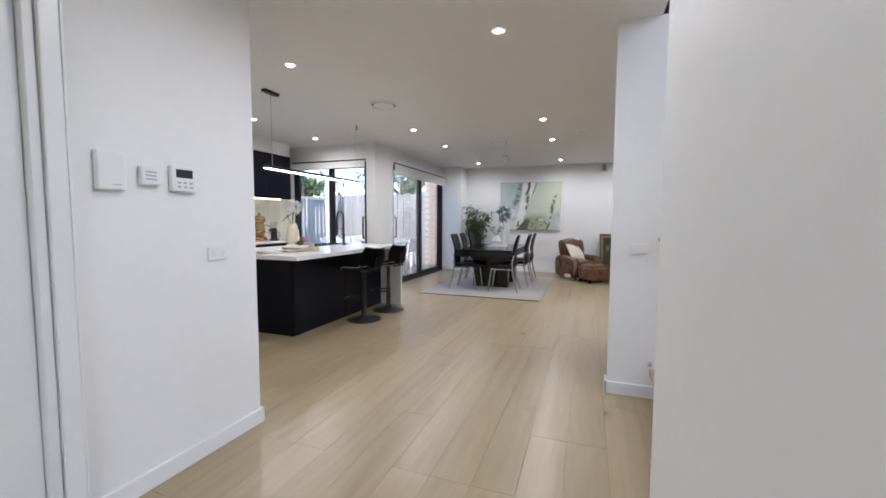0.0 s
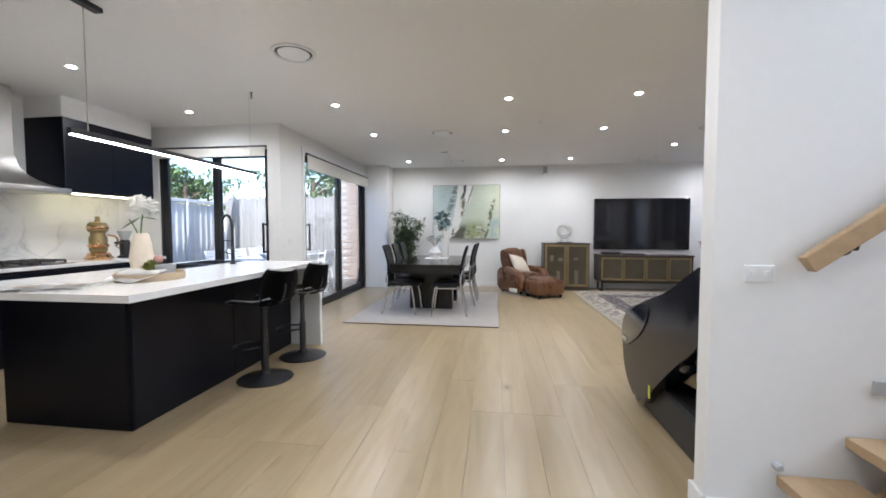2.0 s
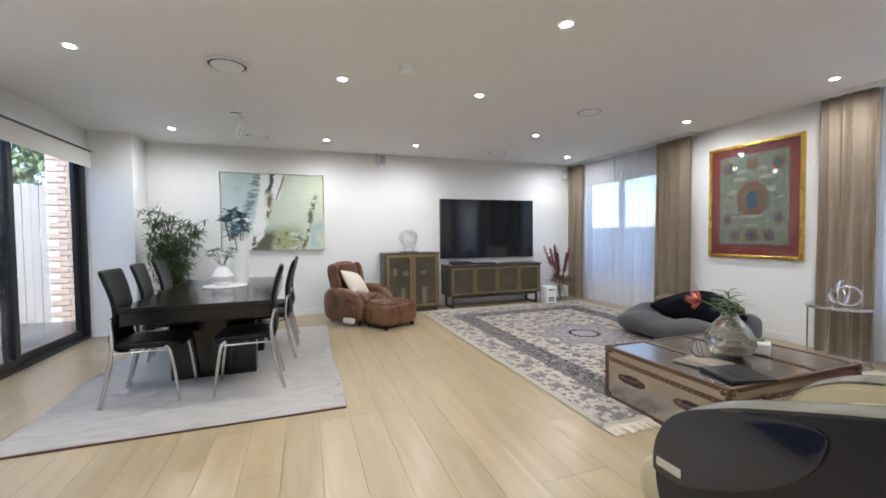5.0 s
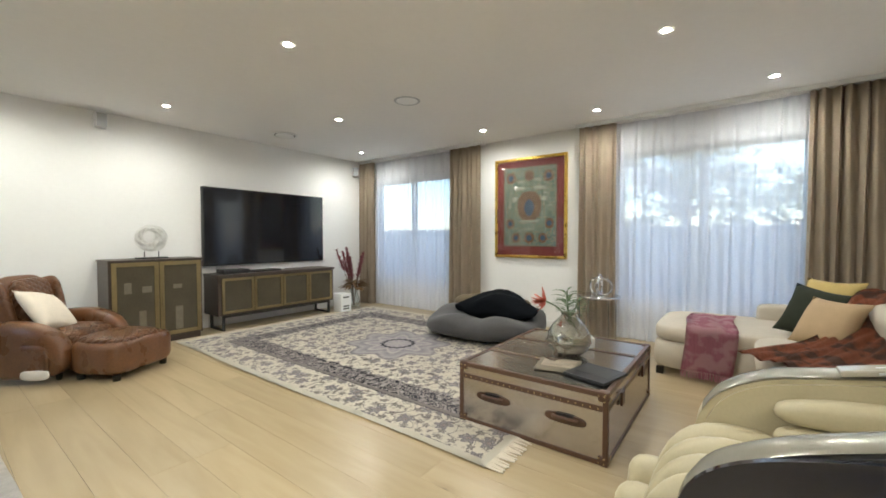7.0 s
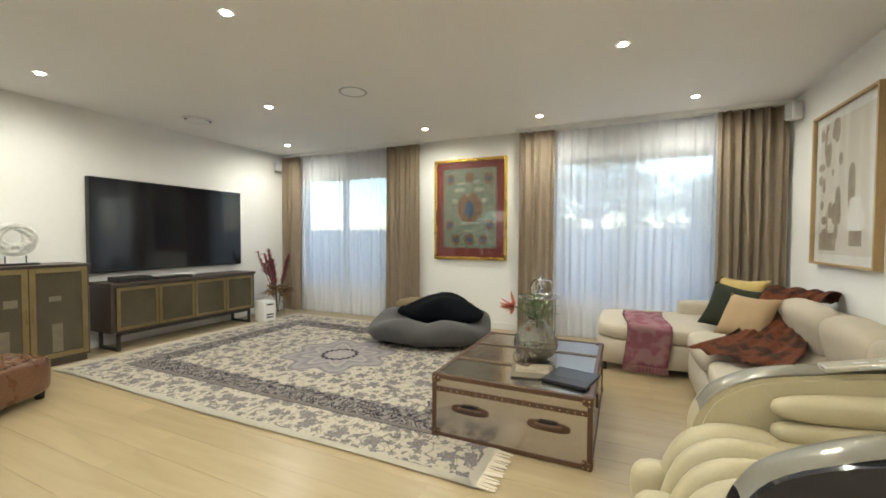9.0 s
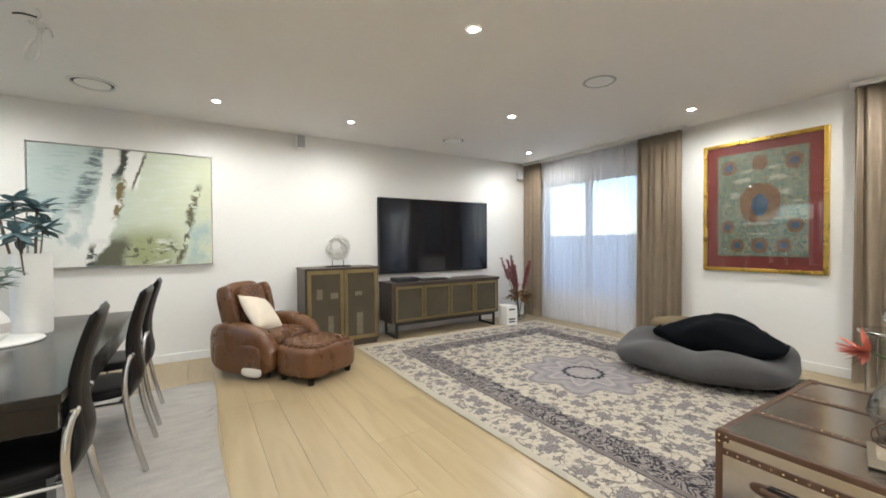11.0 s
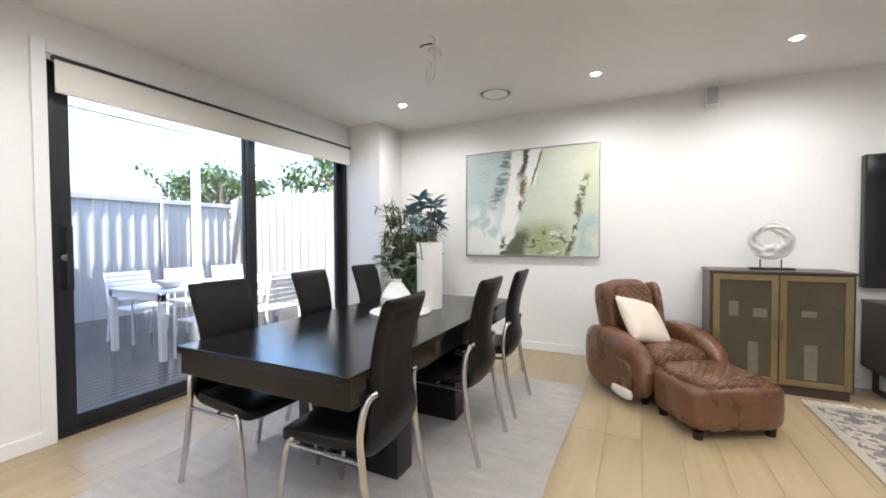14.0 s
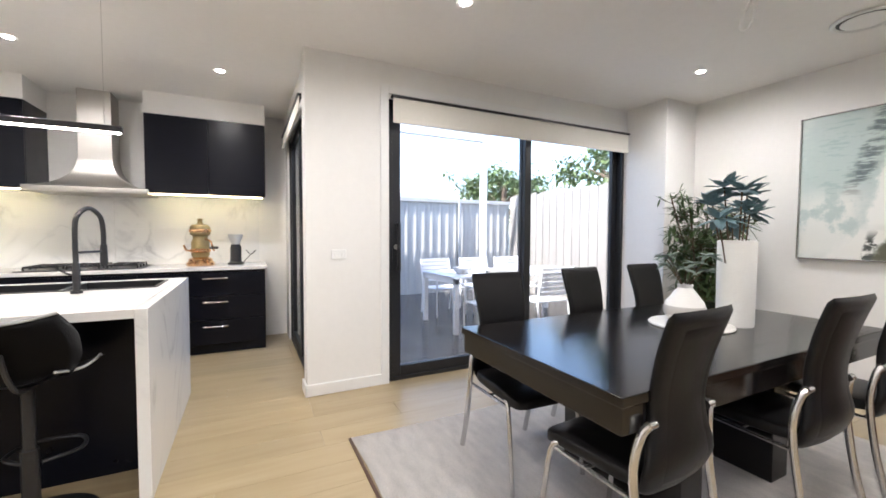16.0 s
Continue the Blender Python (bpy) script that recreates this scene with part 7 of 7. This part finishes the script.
for k in range(6):
    a = rs.uniform(0, 6.28)
    q = Vector((0.03 * math.cos(a), 0.05 * math.sin(a) - 0.03, rs.uniform(0.36, 0.46)))
    add_tube(bs, [(0, 0, 0.2), q], 0.004, 5)
    for j in range(13):
        b = j * 2.4
        add_leaf(bl, q - Vector((0, 0, 0.008 * j)), Vector((math.cos(b), math.sin(b), 0.5)), 0.13, 0.016, 0.35)
f0 = Vector((-0.10, 0.13, 0.37))
add_tube(bs, spline([(0, 0, 0.22), (-0.04, 0.06, 0.32), f0], 4), 0.005, 5)
for k in range(34):
    a = k * 2.4
    add_leaf(bp_, f0, Vector((math.cos(a) * 0.55 - 0.4, math.sin(a) * 0.55 + 0.5, 0.45 * math.sin(a * 1.3))), 0.11, 0.026, -0.1)
mesh_object("stems", bs, LEAF, gv, True)
mesh_object("leaves", bl, LEAF, gv)
mesh_object("protea_petals", bp_, material("coral_petal", (0.55, 0.17, 0.12), 0.6, vary=0.3, scale=12), gv)
for x, y, a, nm, lb, sz, mt_ in ((1.56, 5.14, 12, "magazine", "glossy magazine lying on the trunk", (0.13, 0.17, 0.006), DIMITEM), (1.52, 4.90, -14, "black_folder", "black folder with pen on the trunk", (0.13, 0.17, 0.016), BLACKPL)):
    r_ = base(nm, lb, "magazine", pose(x, y, TRH, 0, 0, a + 90))
    box("cover", -sz[0], sz[0], -sz[1] * 0.8, sz[1] * 0.8, 0, sz[2], mt_, 0.002, r_)
    box("cover_print", -sz[0] * 0.8, sz[0] * 0.8, -sz[1] * 0.6, sz[1] * 0.3, sz[2], sz[2] + 0.001, SEPIA if mt_ is DIMITEM else BLACKMET, 0, r_)
wr = base("wire_ornament", "brown wire loop ornament on the magazine", "ornament", Matrix.Translation((1.62, 5.20, TRH + 0.007)))
bm = bmesh.new()
for a in (0, 50, 110):
    m = Matrix.Rotation(radians(a), 4, "Z") @ Matrix.Rotation(radians(80), 4, "X")
    add_tube(bm, [m @ Vector((0.075 * math.cos(t * 0.2618), 0.06 * math.sin(t * 0.2618) + 0.064, 0)) for t in range(25)], 0.003, 5)
mesh_object("wires", bm, TRUNKTRIM, wr, True)
wc = base("white_candle_box", "white faceted box with green succulent on the trunk", "planter", pose(2.12, 5.16, TRH, 0, 0, 30))
box("case", -0.07, 0.07, -0.07, 0.07, 0, 0.08, CERAMIC, 0.012, wc)
bl = bmesh.new()
rosette(bl, Vector((0, 0, 0.08)), 22, 0.06, 0.025, rs)
mesh_object("leaves", bl, LEAF, wc)

# cushions and throws on the sofa
def cushion(name, lab, w, h, m, mat):
    r_ = base(name, lab, "cushion", group="sofa cushions")
    pillow("cover", w, w, h, m, mat, r_, 14, 0.5)


cushion("cushion", "mustard yellow scatter cushion on the sofa", 0.42, 0.14, pose(3.44, 3.66, 0.68, 68, 0, -132), material("mustard_velvet", (0.40, 0.29, 0.10), 0.8, vary=0.12, scale=14, bump=0.15, bump_scale=150))
cushion("cushion", "dark green velvet scatter cushion on the sofa", 0.42, 0.15, pose(3.20, 3.76, 0.635, 62, 8, -126), material("forest_green_velvet", (0.026, 0.029, 0.019), 0.9, vary=0.2, scale=14, spec=0.2))
cushion("cushion", "tan scatter cushion on the sofa", 0.39, 0.15, pose(2.93, 3.72, 0.61, 56, 0, -136), material("tan_linen", (0.36, 0.25, 0.14), 0.85, vary=0.1, scale=14, bump=0.15, bump_scale=200))
def plaid(name, c1, c2):
    m = material(name, c1, 0.95, vary=0.25, scale=8, stretch=(1, 10, 1), bump=0.5, bump_scale=120)
    n, l = m.node_tree.nodes, m.node_tree.links
    b = n["Principled BSDF"]
    old = b.inputs["Base Color"].links[0].from_socket
    tc = n.new("ShaderNodeTexCoord"); ns = n.new("ShaderNodeTexNoise"); ns.inputs["Scale"].default_value = 9
    l.new(tc.outputs["Object"], ns.inputs["Vector"])
    r = ramp_node(n, [(0.45, (0, 0, 0)), (0.56, (1, 1, 1))])
    l.new(ns.outputs[0], r.inputs[0])
    mx = n.new("ShaderNodeMix"); mx.data_type = "RGBA"; mx.inputs["B"].default_value = (*c2, 1)
    l.new(r.outputs[0], mx.inputs["Factor"]); l.new(old, mx.inputs["A"]); l.new(mx.outputs["Result"], b.inputs["Base Color"])
    return m


PINK = plaid("pink_mohair", (0.40, 0.15, 0.20), (0.50, 0.28, 0.30))
RUST = plaid("rust_paisley", (0.25, 0.075, 0.035), (0.10, 0.045, 0.03))
pk = base("pink_throw", "pink woven throw draped over the chaise", "throw")
def pth(u, v):
    y = 4.42 + 0.36 * (u - 0.5) + 0.02 * math.sin(7 * v)
    s = v * 1.15
    x = 3.80 - s if s < 0.75 else 3.05 - 0.035 - 0.01 * math.sin(9 * u)
    z = 0.455 + 0.006 * math.sin(12 * u + 5 * v) if s < 0.75 else 0.452 - (s - 0.75) * 0.9
    return Vector((x, y, z))
sheet("cloth", pth, 16, 40, PINK, pk, 0.008)
bm = bmesh.new()
for k in range(36):
    p = pth(k / 35, 1)
    add_tube(bm, [p, p + Vector((-0.004, rs.gauss(0, 0.008), -0.06))], 0.003, 4)
tagged(mesh_object("tassels", bm, PINK, pk), kind="stuff")
rt = base("rust_throw", "rust red patterned throw crumpled over the sofa", "throw")
RTH = spline([(3.22, 3.16, 0.70), (3.17, 3.24, 0.795), (3.02, 3.40, 0.775), (2.84, 3.53, 0.60), (2.64, 3.66, 0.50), (2.32, 3.83, 0.478), (1.96, 4.02, 0.475)], 8)
def rth(u, v):
    i = v * (len(RTH) - 1)
    k = min(int(i), len(RTH) - 2)
    p = RTH[k].lerp(RTH[k + 1], i - k)
    w = (u - 0.5) * (0.34 + 0.22 * v + 0.05 * math.sin(9 * v))
    fold = 0.020 * abs(math.sin(10 * u + 5 * v)) + 0.014 * abs(math.sin(21 * u - 8 * v + 1)) + 0.012 * noise.noise(Vector((6 * u, 9 * v, 2)))
    return p + Vector((0.62 * w + 0.02 * math.sin(13 * v), 0.70 * w + 0.02 * math.sin(8 * v + 5 * u), fold + 0.008))
sheet("cloth", rth, 34, 44, RUST, rt, 0.008)

# ---- outside: deck, fences, trees ----
deck = structure(base("deck", "grey timber decking, wet and shiny", "deck"))
box("joists", -8.0, -3.62, 6.22, 11.1, -0.30, -0.06, MORTAR, 0, deck)
me = None
for k in range(46):
    x = -7.98 + 0.0945 * k
    if me is None:
        o = box("board", -0.0415, 0.0415, -2.42, 2.42, -0.024, 0.0, DECK, 0.003, deck)
        me = o.data
    else:
        o = new("board", me); o.parent = deck
    o.location = (x + 0.047, 8.65, -0.03)
fence = structure(base("fence_back", "weathered grey timber paling fence", "fence"))
pal = []
for k in range(3):
    bm = bmesh.new()
    add_box(bm, -0.049, 0.049, -0.008, 0.008, 0, 2.38 + 0.02 * k, 0.002)
    pal.append(mesh_object("paling", bm, PALING, fence))
for k, o in enumerate(pal):
    o.location = (-7.95 + 0.104 * k, 11.2, -0.3)
for k in range(3, 62):
    o = new("paling", pal[k % 3].data); o.parent = fence
    o.location = (-7.95 + 0.104 * k, 11.2 + 0.008 * (k % 2), -0.3)
for z in (0.2, 1.6):
    box("rail", -8, -1.6, 11.215, 11.26, z, z + 0.08, PALING, 0.003, fence)
fence2 = structure(base("fence_side", "cream ribbed steel fence with capped top rail", "fence"))
bm = bmesh.new()
def rib(u, v):
    y = 4.0 + 7.2 * u
    ph = (y / 0.19) % 1
    d = 0.02 if 0.25 < ph < 0.6 else 0.0
    return Vector((-8.05 + d, y, -0.3 + 2.2 * v))
sheet("ribbed_sheet", rib, 480, 1, STEELFENCE, fence2)
box("top_rail", -8.08, -7.98, 4.0, 11.2, 1.90, 1.98, STEELFENCE, 0.004, fence2)
box("bottom_rail", -8.08, -7.98, 4.0, 11.2, -0.3, -0.2, STEELFENCE, 0.004, fence2)
for y in (4.6, 7.2, 9.8):
    box("post", -8.0, -7.95, y, y + 0.05, -0.3, 1.95, GREYPL, 0.003, fence2)
shed = structure(base("neighbour_roof", "neighbouring house with a low metal roof beyond the fence", "house"))
extrude("roof", [(-12.5, 2.35), (-9.2, 2.10), (-9.2, 2.2), (-12.5, 2.9)], "y", 4.2, 9.6, STEELFENCE, shed)
box("gutter", -9.25, -9.12, 4.2, 9.6, 2.04, 2.2, OUTWHITE, 0.01, shed)
box("wall", -12.4, -9.4, 4.3, 9.5, -0.3, 2.3, OUTWHITE, 0, shed)
perg = structure(base("pergola", "white painted pergola beam on a square post", "pergola"))
box("post", -7.45, -7.34, 10.02, 10.13, -0.3, 3.12, OUTWHITE, 0.005, perg)
box("beam", -7.46, -7.33, 6.2, 10.2, 3.12, 3.34, OUTWHITE, 0.005, perg)
structure(box("wall_kitchen_outer", -8.0, -5.95, 5.9, 6.2, -0.3, 3.2, OUTWHITE), "white rendered outside wall")
brick = structure(base("wall_brick", "cream brick outside wall beside the deck", "wall"))
box("core", -4.59, -3.61, 11.0, 11.14, -0.3, 3.0, MORTAR, 0, brick)
bm = bmesh.new()
add_box(bm, -0.115, 0.115, -0.012, 0.012, -0.038, 0.038, 0.003, None, 1)
bk = mesh_object("brick", bm, BRICK, brick)
n = 0
for r in range(38):
    for c in range(4):
        x = -4.46 + 0.24 * c + (0.12 if r % 2 else 0)
        if x > -3.7:
            continue
        o = bk if n == 0 else new("brick", bk.data)
        o.parent = brick
        o.location = (x, 10.992, -0.25 + 0.086 * r)
        n += 1


def outdoor_table():
    root = base("outdoor_table", "white metal outdoor dining table on the deck", "table", Matrix.Translation((-5.16, 9.12, -0.03)))
    for k in range(9):
        x = -0.5 + 1.0 * k / 9
        box("slat", x + 0.003, x + 0.108, -1.17, 1.17, 0.70, 0.725, OUTWHITE, 0.003, root)
    for b in ((-0.5, 0.5, -1.16, -1.10), (-0.5, 0.5, 1.10, 1.16)):
        box("rail", *b, 0.63, 0.70, OUTWHITE, 0.003, root)
    for x in (-0.5, 0.44):
        for y in (-1.16, 1.10):
            box("leg", x, x + 0.06, y, y + 0.06, 0, 0.70, OUTWHITE, 0.004, root)
    return root


outdoor_table()
def outdoor_chair():
    root = base("outdoor_chair", "white metal slatted outdoor armchair", "chair", group="chairs on the deck")
    bm = bmesh.new()
    for s in (-1, 1):
        add_tube(bm, [(0.24, s * 0.26, 0), (0.23, s * 0.26, 0.62), (-0.22, s * 0.26, 0.62)], 0.014)
        add_tube(bm, [(-0.27, s * 0.26, 0), (-0.22, s * 0.26, 0.42), (-0.30, s * 0.26, 0.86)], 0.014)
    mesh_object("frame", bm, OUTWHITE, root)
    for k in range(6):
        box("slat", -0.21 + 0.075 * k, -0.15 + 0.075 * k, -0.25, 0.25, 0.41, 0.425, OUTWHITE, 0.002, root)
    for k in range(6):
        z = 0.50 + 0.062 * k
        box("slat", -0.245 - 0.011 * k, -0.232 - 0.011 * k, -0.25, 0.25, z, z + 0.048, OUTWHITE, 0.002, root)
    return root


oc = outdoor_chair()
oc.matrix_basis = pose(-5.95, 8.45, -0.03, 0, 0, 4)
for x, y, a in ((-5.97, 9.15, -3), (-5.95, 9.85, 2), (-4.42, 8.35, 178), (-4.40, 9.1, 183)):
    copy_thing(oc, pose(x, y, -0.03, 0, 0, a))
bowl = base("outdoor_bowl", "dark grey bowl on the outdoor table", "bowl", Matrix.Translation((-5.0, 8.25, 0.695)))
lathe("bowl_shell", [(0, 0), (0.06, 0), (0.12, 0.05), (0.135, 0.09), (0.125, 0.09), (0.06, 0.015), (0, 0.012)], GREYPL, bowl, 20)


def tree(x, y, h, r, seedv, low=0.35):
    root = base("tree", "leafy green garden tree beyond the fence", "tree", Matrix.Translation((x, y, -0.3)), group="garden trees")
    rs = random.Random(seedv)
    bm = bmesh.new()
    add_tube(bm, spline([(0, 0, 0), (0.08, 0.03, h * 0.25), (0.0, -0.05, h * 0.6), (0.05, 0, h * 0.85)], 4), [0.16 - 0.008 * k for k in range(13)], 8)
    tips = []
    for k in range(10):
        a = rs.uniform(0, 6.28)
        z = h * rs.uniform(low, 0.75)
        e = Vector((math.cos(a) * r * 0.75, math.sin(a) * r * 0.75, z + h * rs.uniform(0.08, 0.25)))
        add_tube(bm, [(0, 0, z), e * 0.5 + Vector((0, 0, z * 0.5 + 0.1)), e], [0.06, 0.04, 0.015], 6)
        tips.append(e)
    mesh_object("trunk", bm, BARK, root, True)
    bm = bmesh.new()
    clumps = [t + Vector((rs.gauss(0, 0.3), rs.gauss(0, 0.3), rs.gauss(0, 0.2))) for t in tips for _ in range(5)] + [Vector((rs.gauss(0, r * 0.35), rs.gauss(0, r * 0.35), h * rs.uniform(0.55, 1.0))) for _ in range(22)]
    for c in clumps:
        for _ in range(46):
            d = Vector((rs.gauss(0, 1), rs.gauss(0, 1), rs.gauss(0, 0.8)))
            p = c + d.normalized() * rs.uniform(0.05, 0.42) * (r / 1.6)
            add_leaf(bm, p, Vector((rs.gauss(0, 1), rs.gauss(0, 1), rs.gauss(0, 0.6))), rs.uniform(0.10, 0.20), rs.uniform(0.05, 0.09), 0.3)
    tagged(mesh_object("crown", bm, FOLIAGE, root), kind="stuff")
    return root


t1 = tree(-6.3, 12.9, 3.7, 1.3, 3)
copy_thing(t1, pose(-10.6, 12.8, -0.4, 0, 0, 70))
copy_thing(t1, pose(-12.4, 14.0, -0.3, 0, 0, 200))
copy_thing(t1, pose(9.0, 5.2, -0.5, 0, 0, 30))
copy_thing(t1, pose(9.8, 9.4, -0.9, 0, 0, 120))
copy_thing(t1, pose(10.5, 3.0, -0.9, 0, 0, 160))
fe = structure(base("fence_east", "slate coloured paling fence outside the windows", "fence"))
bm = bmesh.new()
add_box(bm, -0.01, 0.01, -0.073, 0.073, 0, 1.70, 0.003)
o = mesh_object("paling", bm, DARKFENCE, fe)
for k in range(85):
    if k:
        o2 = new("paling", o.data); o2.parent = fe
    else:
        o2 = o
    o2.location = (6.6 + 0.006 * (k % 2), 0.6 + 0.152 * k, -0.3)

# ---- floor boards ----
floor = structure(base("floor", "light oak engineered floor boards with knots", "floor"))
FX0, FX1, FY0, FY1, BW = -5.95, 4.4, -2.2, 10.1, 0.205
shared = {}
rs = random.Random(11)
k = 0
x = FX0
while x < FX1 - 0.02:
    w = min(BW, FX1 - x)
    y = FY0 - rs.choice((0.0, 0.55, 1.1, 1.65))
    end = FY1 if x + w / 2 > -3.6 else 6.2
    while y < end:
        a, b = max(y, FY0), min(y + 2.2, end)
        cx, cy = x + w / 2, (a + b) / 2
        y += 2.2
        if b - a < 0.05 or (cx < -1.9 and cy < 0.2) or (cx > 0.4 and cy < 0.0):
            continue
        key = (round(w, 3), round(b - a, 3))
        if key not in shared:
            bm = bmesh.new()
            add_box(bm, -w / 2 + 0.0006, w / 2 - 0.0006, -(b - a) / 2 + 0.0006, (b - a) / 2 - 0.0006, -0.016, 0.0, 0.0005, None, 1)
            o = mesh_object("plank", bm, OAK, floor)
            shared[key] = o.data
        else:
            o = new("plank", shared[key]); o.parent = floor
        o.location = (cx, cy, 0.0)
        if rs.random() < 0.5:
            o.rotation_euler = (0, 0, math.pi)
    x += BW
